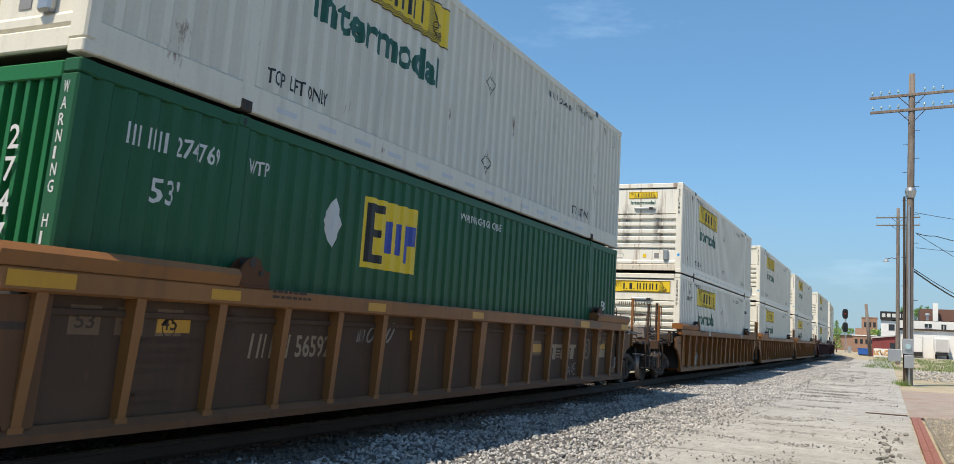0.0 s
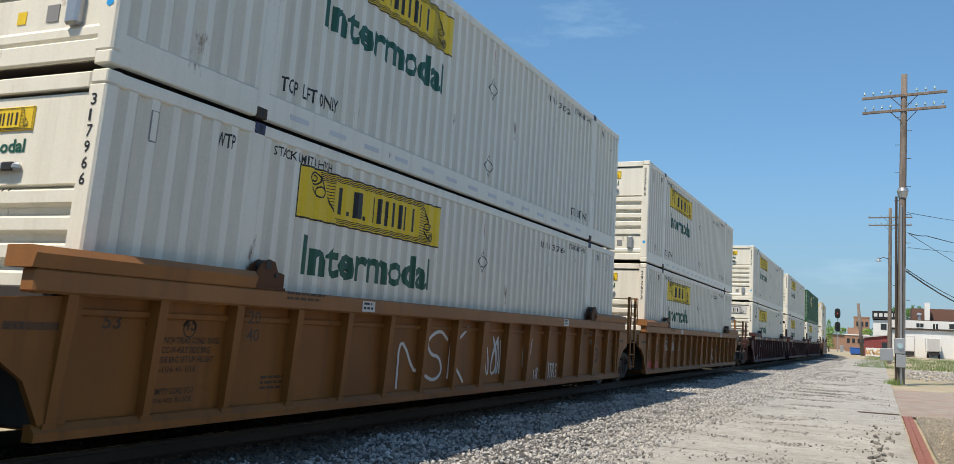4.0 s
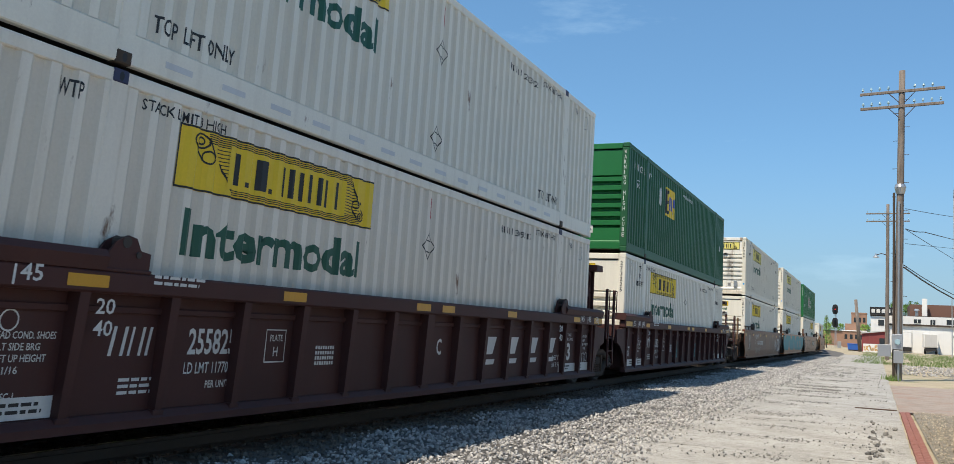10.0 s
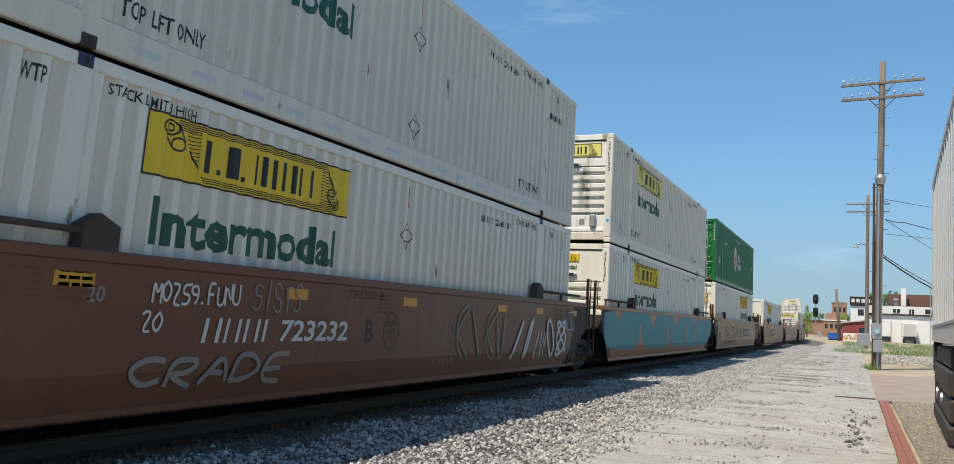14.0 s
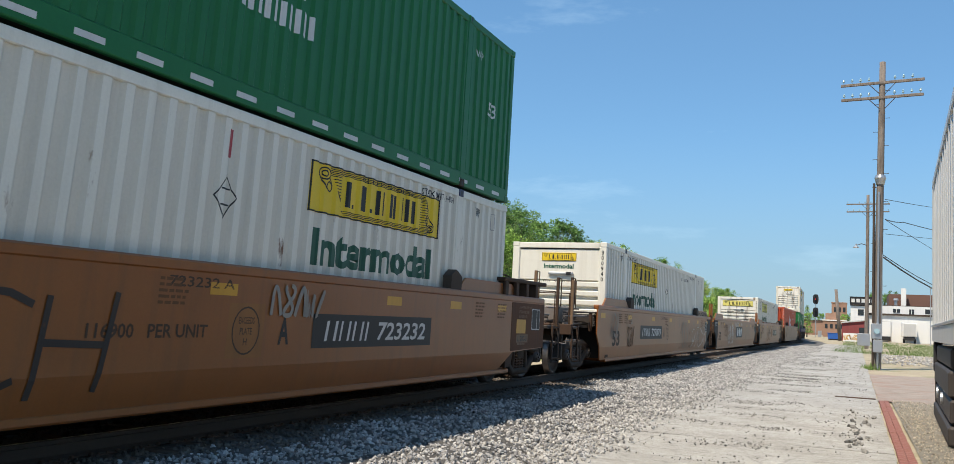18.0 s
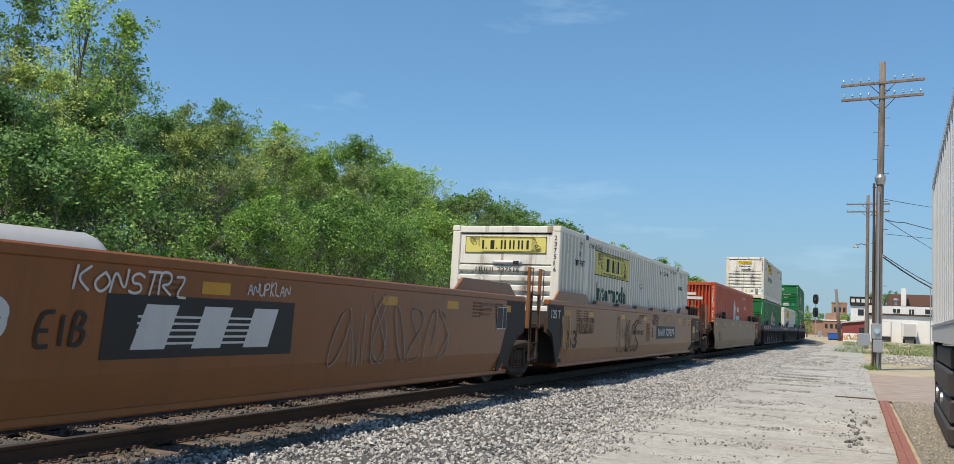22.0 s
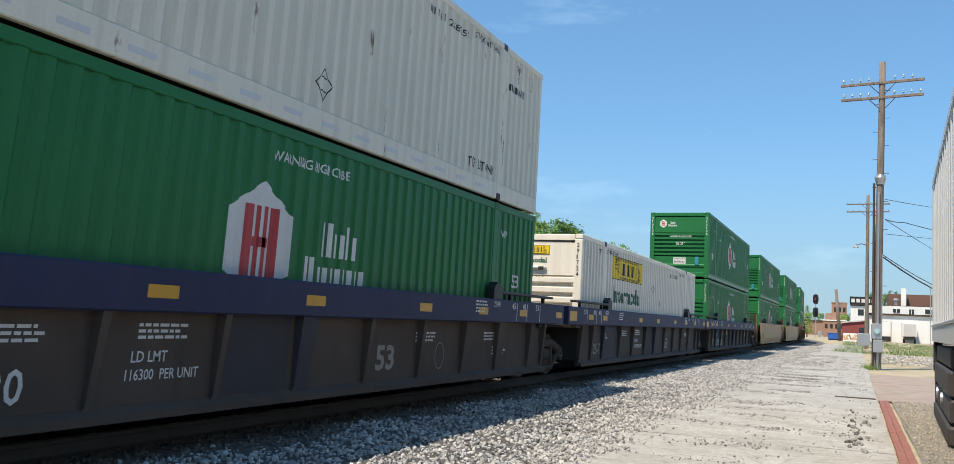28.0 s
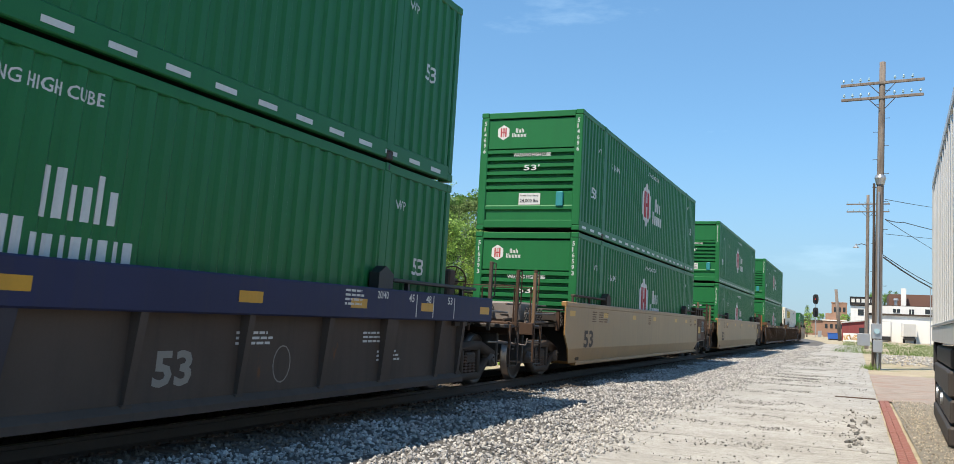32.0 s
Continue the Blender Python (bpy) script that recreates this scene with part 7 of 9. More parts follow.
J, E = True, False
wl1 = "white corrugated container with yellow board"
scr = "scrawl"
train = [
    # front of the box at the start, car, lower box, upper box
    (4.99, ribbed_car(BROWN_CAR, GOLD_CAR, "dirty brown ribbed well car with yellow top chord", (J, E), (False, True), 1,
        (("patch", 1.2, 1.08, 0.42, 0.12, REFLEX), ("blot", 10.40, 0.80, 0.70, 0.29, RAIL_TAN), ("patch", 10.47, 0.87, 0.58, 0.15, REFLEX), ("mark", 11.52, 0.73, 1.55, 0.29, LOGO_TAN), ("blot", 13.44, 0.70, 0.68, 0.46, RAIL_TAN),
         ("tag:NAVE", 12.47, 0.40, 0.66, 0.21, DULL_STENCIL), ("patch", 14.72, 0.93, 0.54, 0.12, REFLEX), ("patch", 14.72, 0.74, 0.54, 0.18, LOGO_TAN), ("patch", 16.06, 0.49, 0.17, 0.25, STENCIL), ("blot", 15.62, 0.37, 0.66, 0.15, RAIL_TAN),
         ("chord", 12.93, 1.385, 0.58, 0.13, REFLEX), ("chord", 13.54, 1.39, 0.82, 0.12, RAIL_TAN), ("chord", 12.5, 1.40, 0.32, 0.115, RAIL_TAN), ("patch", 5.9, 1.05, 0.25, 0.14, REFLEX), (scr, 4.55, 1.02, 0.9, 0.25, DULL_STENCIL)), "56592"),
     emp("274769", "dark green corrugated container with yellow logo panel in a well car"), hunt("284410", label=wl1 + " stacked on a green one", level=1, colour=GREY_WHITE)),
    (28.59, ribbed_car(OCHRE_CAR, OCHRE_CAR, "brown ribbed well car with ladders at its end", (E, J), (True, True), 2,
        ((scr, 2.6, 0.45, 0.7, 0.4, STENCIL), (scr, 8.4, 0.5, 0.5, 0.55, DULL_STENCIL), (scr, 9.3, 0.5, 0.5, 0.5, DULL_STENCIL), (scr, 10.4, 0.5, 0.6, 0.55, DULL_STENCIL), ("tag:VHOC", 2.15, 0.42, 0.5, 0.26, STENCIL)), "787487"),
     hunt("253439", True, label="white container with a wide yellow board on its end", pin=True), hunt("251380", label="white container with rust runs on its end", level=1, rusty=True)),
    (48.19, ribbed_car(OCHRE_CAR, GOLD_CAR, "tan ribbed well car with chalked graffiti", (J, J), (False, True), 3,
        (("tag:NSK", 5.4, 0.45, 2.3, 0.75, STENCIL), (scr, 8.1, 0.5, 1.2, 0.65, STENCIL), ("tag:U", 10.02, 0.5, 0.5, 0.55, STENCIL), ("tag:18.", 10.62, 0.34, 0.42, 0.2, STENCIL), ("tag:JTBS", 11.40, 0.34, 0.62, 0.3, STENCIL))),
     hunt("317966", label=wl1), hunt("310226", label=wl1 + " on top of another", level=1)),
    (67.7, ribbed_car(OCHRE_CAR, GOLD_CAR, "tan ribbed well car with white spray tags", (J, E), (False, True), 4,
        (("tag:NATOC", 2.30, 0.86, 0.60, 0.27, STENCIL), ("tag:VIGOR", 3.12, 0.86, 0.72, 0.29, STENCIL), ("tag:ETB.", 4.22, 0.88, 0.55, 0.28, STENCIL), (scr, 6.6, 0.45, 1.3, 0.5, BROWN_CAR), ("patch", 0.1, 0.31, 1.5, 0.25, RED), ("patch", 11.95, 0.82, 1.05, 0.22, BLACK), ("text:787487", 12.16, 0.85, 0.70, 0.17, RAIL_TAN), ("tag:NAROS", 12.2, 0.38, 0.72, 0.24, DULL_STENCIL), ("patch", 12.0, 0.30, 0.8, 0.12, RED), (scr, 10.6, 0.5, 0.8, 0.45, STENCIL)), None, "25T"),
     hunt("292673", label=wl1, colour=CREAM, tan=True), hunt("273706", label=wl1 + " on top of another", level=1)),
    (91.16, ribbed_car(MAROON_CAR, MAROON_CAR, "maroon ribbed well car with white stencils", (E, J), (True, True), 5, (), "55825", None, True, "A"),
     hunt("251594", True, label="white container with a wide white board on its end", white_sign=True, pin=True, tan=True), hunt("298618", label=wl1 + " on top of another", level=1)),
    (110.64, ribbed_car(MAROON_CAR, MAROON_CAR, "maroon ribbed well car with white stencils", (J, J), (False, True), 6, (), "255825", "125T", True, "C"),
     hunt("309517", label=wl1, colour=CREAM), hunt("283923", label=wl1 + " on top of another", level=1)),
    (130.04, ribbed_car(MAROON_CAR, MAROON_CAR, "maroon ribbed well car with teal spray tags", (J, E), (False, True), 7,
        ((scr, 5.95, 0.5, 0.75, 0.55, TEAL), (scr, 7.0, 0.5, 0.6, 0.55, TEAL), (scr, 9.35, 0.5, 0.5, 0.5, TEAL)), "255825", "125T", True, "B"),
     hunt("273225", label=wl1, pin=True), emp("409112", "dark green corrugated container with yellow logo panel on a white one", 1)),
    (153.46, smooth_car(RED_BROWN_CAR, "tan plate-sided well car with white graffiti", (E, J), (True, True), 8,
        ((0.3, 0.7, 0.55, 0.75, 2, 0.03, STENCIL), (3.05, 1.24, 1.25, 0.20, "MOZ59.FUNU", 0.026, STENCIL), (2.95, 0.98, 0.26, 0.17, "20", 0.026, STENCIL), (4.5, 1.2, 0.9, 0.30, "SISTS", 0.02, DULL_STENCIL), (2.85, 0.48, 2.4, 0.30, "CRADE", 0.055, DULL_STENCIL), (9.2, 0.5, 2.8, 0.95, 5, 0.035, DULL_STENCIL), (12.2, 0.5, 3.3, 0.85, 5, 0.075, STENCIL)), "723232", "B"),
     hunt("286219", label=wl1), hunt("251986", True, label="aged white container with a faded yellow board and rusty end", rusty=True, level=1, colour=GREY_WHITE, pin=True)),
    (173.12, smooth_car(TAN_CAR, "well car covered in teal graffiti", (J, J), (False, True), 9, ((1.2, 0.6, 1.6, 0.7, 3, 0.04, STENCIL),), None, "", True),
     hunt("321221", label=wl1), hunt("251733", True, label="aged white container with heavy rust on its end", rusty=True, level=1, colour=GREY_WHITE)),
    (192.44, smooth_car(TAN_CAR, "tan plate-sided well car with black graffiti", (J, E), (False, True), 10,
        ((1.9, 0.50, 4.9, 0.80, "CREECH", 0.06, DARK_CAR), (4.2, 0.9, 0.5, 0.5, 2, 0.03, STENCIL), (8.9, 1.15, 1.1, 0.35, 5, 0.05, DULL_STENCIL)), "723232", "A"),
     hunt("318820", label="white container with its doors facing forward", face="doors"), hub("508498", "green container with its doors facing forward", 1, "doors")),
    (215.9, smooth_car(TAN_CAR, "tan plate-sided well car with white graffiti", (E, J), (True, True), 11,
        ((0.05, 0.85, 0.8, 0.7, 3, 0.03, DULL_STENCIL), (1.9, 0.6, 0.8, 0.6, 3, 0.05, BROWN_CAR), (9.6, 0.42, 3.4, 1.1, 5, 0.05, DULL_STENCIL), (12.2, 0.4, 4.0, 0.95, 4, 0.018, STENCIL), (14.45, 1.675, 1.9, 0.14, "MUNCHDON", 0.03, DARK_CAR), (13.4, 0.5, 1.8, 0.9, 4, 0.025, DULL_STENCIL)), "727879", "A"),
     hunt("300940", label="white container standing alone in its well car"), None),
    (235.44, smooth_car(TAN_CAR, "empty tan plate-sided well car with graffiti", (J, J), (False, True), 12,
        ((2.2, 0.8, 1.1, 0.6, 4, 0.03, BROWN_CAR), (3.6, 0.45, 2.2, 1.0, 5, 0.05, STENCIL), (6.35, 1.30, 1.35, 0.20, "KONSTRZ", 0.024, STENCIL), (8.6, 1.36, 0.75, 0.14, "ANUPKLAN", 0.016, STENCIL), (6.05, 0.86, 0.50, 0.26, "EIB", 0.035, BLACK), (10.2, 0.55, 3.6, 0.95, 7, 0.02, DULL_STENCIL)), "727879", "C", False, True),
     None, None),
    (255.05, smooth_car(TAN_CAR, "tan plate-sided well car with worn rubbing pads", (J, E), (False, True), 13,
        ((-0.2, 0.55, 0.7, 0.95, 3, 0.028, REFLEX), (0.9, 0.95, 1.5, 0.4, 6, 0.03, BROWN_CAR), (4.6, 0.45, 2.6, 0.95, 5, 0.04, BROWN_CAR), (9.13, 1.22, 0.98, 0.30, "RUGBY", 0.032, DARK_CAR), (11.05, 1.2, 1.05, 0.30, "VOEPE", 0.022, DULL_STENCIL), (12.3, 1.2, 0.6, 0.26, "RISE", 0.02, DULL_STENCIL)), "727879", "B2", False, False, True),
     hunt("237516", True, label="white container with a wide faded yellow board on its end", rusty=True, colour=WHITE, pin=True, tan=True), None),
    (278.69, smooth_car(PALE_CAR, "pale tan plate-sided well car", (E, E), (True, True), 14, (), None, "", False, False, False),
     orange_box("652578", "orange container with a white six-sided sign"), None),
    (301.98, blue_car("blue well car with grimy grey sides", (E, J), (True, True), 15, "7320", "A"),
     hub("652111", "green container with white six-sided sign under a white one"), hunt("258257", label="white container with a rust-streaked end on a green one", level=1, rusty=True, colour=GREY_WHITE, pin=True)),
    (321.58, blue_car("blue well car with grimy grey sides", (J, J), (False, True), 16, None, "C"),
     hunt("291724", label="cream-white container standing alone in a blue well car", colour=CREAM), None),
    (341.14, blue_car("blue well car with grimy grey sides", (J, E), (False, True), 17, "7320", "B"),
     hub("511557", "green container with white six-sided sign"), hub("516106", "green container on top of another green one", 1)),
    (364.48, smooth_car(GOLDEN_CAR, "golden tan plate-sided well car with yellow ladders", (E, E), (True, True), 18, (), None),
     hub("516593", "green container with white six-sided sign"), hub("514696", "green container on top of another green one", 1)),
    (387.75, smooth_car(GOLDEN_CAR, "golden tan plate-sided well car with yellow ladders", (E, E), (True, True), 19, (), None),
     hub("510277", "green container with white six-sided sign"), hub("516630", "green container on top of another green one", 1)),
    (411.05, ribbed_car(BROWN_CAR, BROWN_CAR, "dark brown ribbed well car", (E, J), (True, True), 20, ()),
     hub("515204", "green container with white six-sided sign"), hub("513871", "green container on top of another green one", 1)),
    (430.55, ribbed_car(BROWN_CAR, BROWN_CAR, "dark brown ribbed well car", (J, E), (False, True), 21, ()),
     hunt("300017", label="white container standing alone in its well car"), None),
    (454.05, smooth_car(PALE_CAR, "pale tan plate-sided well car", (E, E), (True, True), 22, (), None),
     hub("519004", "green container standing alone in its well car"), None),
]
for front, car, lower, upper in train:
    ride(car, front, 0)
    for boxed, z in ((lower, LOW), (upper, HIGH)):
        if boxed:
            ride(boxed, front, z)


def motions():
    """The train rolls towards the camera at a steady speed, its wheels turning."""
    for ob, front, z in RIDERS:
        walk(ob, [(t, pose_at(front, t, z)) for t in range(33)])
    per = math.degrees(SPEED / WHEEL_R)
    for w, dy in WHEELSETS:
        walk(w, [(0.05 * k, pose(0, dy, WHEEL_R, per * 0.05 * k)) for k in range(641)])
# ------------------------------------------------------------------ ground and track
def sheet(name, xs, ys, height, material):
    s = Shape()
    s.v = [(x, y, height(x, y)) for y in ys for x in xs]
    n = len(xs)
    s.f = [(j * n + i, j * n + i + 1, (j + 1) * n + i + 1, (j + 1) * n + i) for j in range(len(ys) - 1) for i in range(n - 1)]
    return s.mesh(name, material)


def spread(lo, hi, n, power=1.0):
    return [lo + (hi - lo) * (i / n) ** power for i in range(n + 1)]


xs = [-2500, -1200, -600, -300, -150, -90, -60, -40, -30, -24, -20, -16] + spread(-13, 6, 38) + [9, 14, 22, 40, 80, 150, 300, 700, 1500, 2500]
ys = [-2500, -900, -300, -100, -40, -15] + spread(-6, 60, 66) + [70, 80, 95, 110, 130, 160, 200, 260, 330, 420, 600, 900, 1500, 2500]


def ground_z(x, y):
    """Flat by the track; the wooded slope rises behind it."""
    z = -0.03 + 0.03 * noise.noise(Vector((x * 0.4, y * 0.4, 0))) * (abs(x) < 40)
    cx = track(y)[0]
    if x < cx - 14:
        d = cx - 14 - x
        z += min(d * 0.16, 7 + 0.01 * d)
    return z


ground = tagged(new("ground", sheet("ground", xs, ys, ground_z, SOIL)), "dry gravelly ground with sparse weeds", "ground", kind="structure")


def bed_z(x, y):
    d = x - track(y)[0]
    a = abs(d)
    z = 0.055 if a < 1.55 else 0.055 - (a - 1.55) * 0.006 if d > 0 else 0.055 - (a - 1.55) * 0.12
    return z + 0.025 * noise.noise(Vector((x * 1.7, y * 1.7, 3))) + 0.02 * noise.noise(Vector((x * 5, y * 5, 7)))


def bed_edge(y):
    return -3.05 + 0.30 * noise.noise(Vector((0, y * 0.25, 1))) + 0.18 * noise.noise(Vector((5, y * 1.3, 1)))


bed = Shape()
rows_y = spread(-25, 60, 340) + [60 + 2 * i for i in range(1, 40)] + [140 + 4 * i for i in range(1, 100)]
for y in rows_y:
    cx = track(y)[0]
    e = bed_edge(y) - TRACK_X
    for k in range(15):
        d = -5.2 + (e + 5.2) * k / 14
        z = bed_z(cx + d, y) if 0 < k < 14 else -0.05
        bed.v.append((cx + d, y, z))
for j in range(len(rows_y) - 1):
    bed.f += [(j * 15 + i, j * 15 + i + 1, (j + 1) * 15 + i + 1, (j + 1) * 15 + i) for i in range(14)]
tagged(new("ballast_bed", bed.mesh("ballast_bed", BALLAST_BED, True)), "grey crushed stone bed under the track", "ballast", kind="structure")

# rails that follow the curve
for sg in (-1, 1):
    s = Shape()
    prof = [(-0.075, 0.0), (0.075, 0.0), (0.075, 0.012), (0.012, 0.035), (0.012, 0.125), (0.036, 0.14), (0.036, 0.168), (0.028, 0.175), (-0.028, 0.175), (-0.036, 0.168), (-0.036, 0.14), (-0.012, 0.125), (-0.012, 0.035), (-0.075, 0.012)]
    ry = [-40, 60, 100] + [100 + 4 * i for i in range(1, 110)]
    for y in ry:
        cx, _, turn = track(y)
        for a, b in prof:
            s.v.append((cx + sg * 0.7535 + a, y, RAIL_Z - 0.175 + b))
    n = len(prof)
    for j in range(len(ry) - 1):
        s.f += [(j * n + i, j * n + (i + 1) % n, (j + 1) * n + (i + 1) % n, (j + 1) * n + i) for i in range(n)]
    tagged(new("rail", s.mesh("rail", RAIL_RUST)), "brown steel rail on wooden ties", "rail", "rails of the track", "structure")
    head = Shape()
    for y in ry:
        cx = track(y)[0]
        head.v += [(cx + sg * 0.7535 - 0.022, y, RAIL_Z + 0.001), (cx + sg * 0.7535 + 0.022, y, RAIL_Z + 0.001)]
    head.f = [(2 * j, 2 * j + 1, 2 * j + 3, 2 * j + 2) for j in range(len(ry) - 1)]
    tagged(new("rail_head", head.mesh("rail_head", RAILTOP)), "polished running band on the rail", "rail", "rails of the track", "structure")
# ties, plates and anchors on one track
line = thing("railway_track", "railway track with rusty rails on wooden ties", "track", kind="structure")
tie_mesh = [Shape().box(-1.30, 1.30, -0.112, 0.112, -0.16, 0.0, 0.012).mesh("tie", TIE) for _ in range(1)][0]
plate = Shape()
plate.box(-0.10, 0.10, -0.17, 0.17, 0.0, 0.014, 0.003)
for px, py in ((-0.085, -0.05), (-0.085, 0.06), (0.085, -0.06), (0.085, 0.05)):
    plate.box(px - 0.012, px + 0.012, py - 0.012, py + 0.012, 0.01, 0.032, 0.003)
for py in (-0.16, 0.16):
    plate.box(-0.09, 0.12, py - 0.012, py + 0.012, 0.012, 0.03, 0.003).box(0.085, 0.12, py - 0.015, py + 0.015, 0.012, 0.045, 0.004)
plate_mesh = plate.mesh("tie_plate", RUST)
rnd = random.Random(5)
for i in range(118):
    y = -2 + 0.53 * i
    t = part("tie", tie_mesh, TIE, line)
    t.location = (TRACK_X + rnd.uniform(-0.04, 0.04), y + rnd.uniform(-0.02, 0.02), RAIL_Z - 0.19)
    t.rotation_euler.z = rnd.uniform(-0.02, 0.02)
    if i < 90:
        for sg in (-1, 1):
            p = part("tie_plate", plate_mesh, RUST, line)
            p.location = (TRACK_X + sg * 0.7535, t.location.y, RAIL_Z - 0.19)
            p.rotation_euler.z = 0 if sg > 0 else math.pi
far_ties = Shape()
for i in range(700):
    y = 60.6 + 0.53 * i
    cx = track(y)[0]
    far_ties.box(cx - 1.3, cx + 1.3, y - 0.11, y + 0.11, RAIL_Z - 0.3, RAIL_Z - 0.19)
part("tie", far_ties, TIE, line)["kind"] = "stuff"

# ------------------------------------------------------------------ loose stone
PHI = (1 + 5 ** 0.5) / 2
ICO_V = np.array([(-1, PHI, 0), (1, PHI, 0), (-1, -PHI, 0), (1, -PHI, 0), (0, -1, PHI), (0, 1, PHI), (0, -1, -PHI), (0, 1, -PHI), (PHI, 0, -1), (PHI, 0, 1), (-PHI, 0, -1), (-PHI, 0, 1)]) / 1.902
ICO_F = np.array([(0, 11, 5), (0, 5, 1), (0, 1, 7), (0, 7, 10), (0, 10, 11), (1, 5, 9), (5, 11, 4), (11, 10, 2), (10, 7, 6), (7, 1, 8), (3, 9, 4), (3, 4, 2), (3, 2, 6), (3, 6, 8), (3, 8, 9), (4, 9, 5), (2, 4, 11), (6, 2, 10), (8, 6, 7), (9, 8, 1)])
OCT_V = np.array([(1, 0, 0), (-1, 0, 0), (0, 1, 0), (0, -1, 0), (0, 0, 1), (0, 0, -1)], float)
OCT_F = np.array([(0, 2, 4), (2, 1, 4), (1, 3, 4), (3, 0, 4), (2, 0, 5), (1, 2, 5), (3, 1, 5), (0, 3, 5)])


def stones(name, xyz, size, material, label, seed, fine=True):
    """Many broken stones in one mesh, each of its own shape and turn."""
    g = np.random.RandomState(seed)
    base, tri = (ICO_V, ICO_F) if fine else (OCT_V, OCT_F)
    n, k = len(xyz), len(base)
    v = base[None] * (1 + g.uniform(-0.42, 0.22, (n, k, 1))) * g.uniform(0.6, 1.15, (n, 1, 3))
    q = g.normal(size=(n, 4))
    q /= np.linalg.norm(q, axis=1, keepdims=True)
    w, x, y, z = q.T
    rot = np.stack([1 - 2 * (y * y + z * z), 2 * (x * y - z * w), 2 * (x * z + y * w), 2 * (x * y + z * w), 1 - 2 * (x * x + z * z), 2 * (y * z - x * w), 2 * (x * z - y * w), 2 * (y * z + x * w), 1 - 2 * (x * x + y * y)], 1).reshape(n, 3, 3)
    v = np.einsum("nij,nkj->nki", rot, v) * size[:, None, None] + xyz[:, None]
    f = (tri[None] + (np.arange(n) * k)[:, None, None]).reshape(-1, 3)
    me = bpy.data.meshes.new(name)
    me.vertices.add(n * k)
    me.vertices.foreach_set("co", v.reshape(-1).astype(np.float32))
    me.loops.add(f.size)
    me.loops.foreach_set("vertex_index", f.reshape(-1).astype(np.int32))
    me.polygons.add(len(f))
    me.polygons.foreach_set("loop_start", np.arange(0, f.size, 3, dtype=np.int32))
    me.materials.append(material)
    me.polygons.foreach_set("use_smooth", [False] * len(f))
    me.update(calc_edges=True)
    return tagged(new(name, me), label, "stones", kind="stuff")


def scatter(n, x0, x1, y0, y1, seed, edge=None, power=1.0):
    g = np.random.RandomState(seed)
    y = y0 + (y1 - y0) * g.uniform(0, 1, n) ** power
    x = g.uniform(x0, x1, n)
    if edge:
        keep = np.array([edge(a, b, c) for a, b, c in zip(x, y, g.uniform(0, 1, n))])
        x, y = x[keep], y[keep]
    return x, y, g


def in_bed(x, y, u):
    e = bed_edge(y)
    return x < e + 0.12 or (u < 0.5 * math.exp(-(x - e - 0.12) / 0.18))


for k, (n, y0, y1, lo, hi, fine, x0) in enumerate(((30000, 4.5, 22, 0.016, 0.033, True, -8.6), (20000, 22, 45, 0.020, 0.039, True, -8.6), (11000, 45, 95, 0.035, 0.062, False, -8.4))):
    x, y, g = scatter(n, x0, -2.4, y0, y1, 40 + k, in_bed, 1.25)
    z = np.array([bed_z(a, b) for a, b in zip(x, y)]) + g.uniform(-0.012, 0.02, len(x))
    on_tie = (np.abs((y + 2 + 0.265) % 0.53 - 0.265) < 0.12) & (np.abs(x - TRACK_X) < 1.3)
    near_rail = np.abs(np.abs(x - TRACK_X) - 0.7535) < 0.12
    ok = ~near_rail & ~(on_tie & (g.uniform(0, 1, len(x)) < 0.8))
    x, y, z = x[ok], y[ok], z[ok]
    big = g.uniform(lo, hi, len(x))
    # stones close to the track take the deeper brown, with a ragged border
    darker = x - TRACK_X < 1.62 + 0.25 * np.sin(y * 1.7) + g.normal(0, 0.12, len(x))
    for mask, stuff, label in ((~darker, BALLAST, "pale grey crushed ballast stones beside the track"), (darker, DARK_BALLAST, "darker brown ballast stones between the ties")):
        stones("ballast_stones", np.stack([x, y, z], 1)[mask], big[mask], stuff, label, 60 + k, fine)

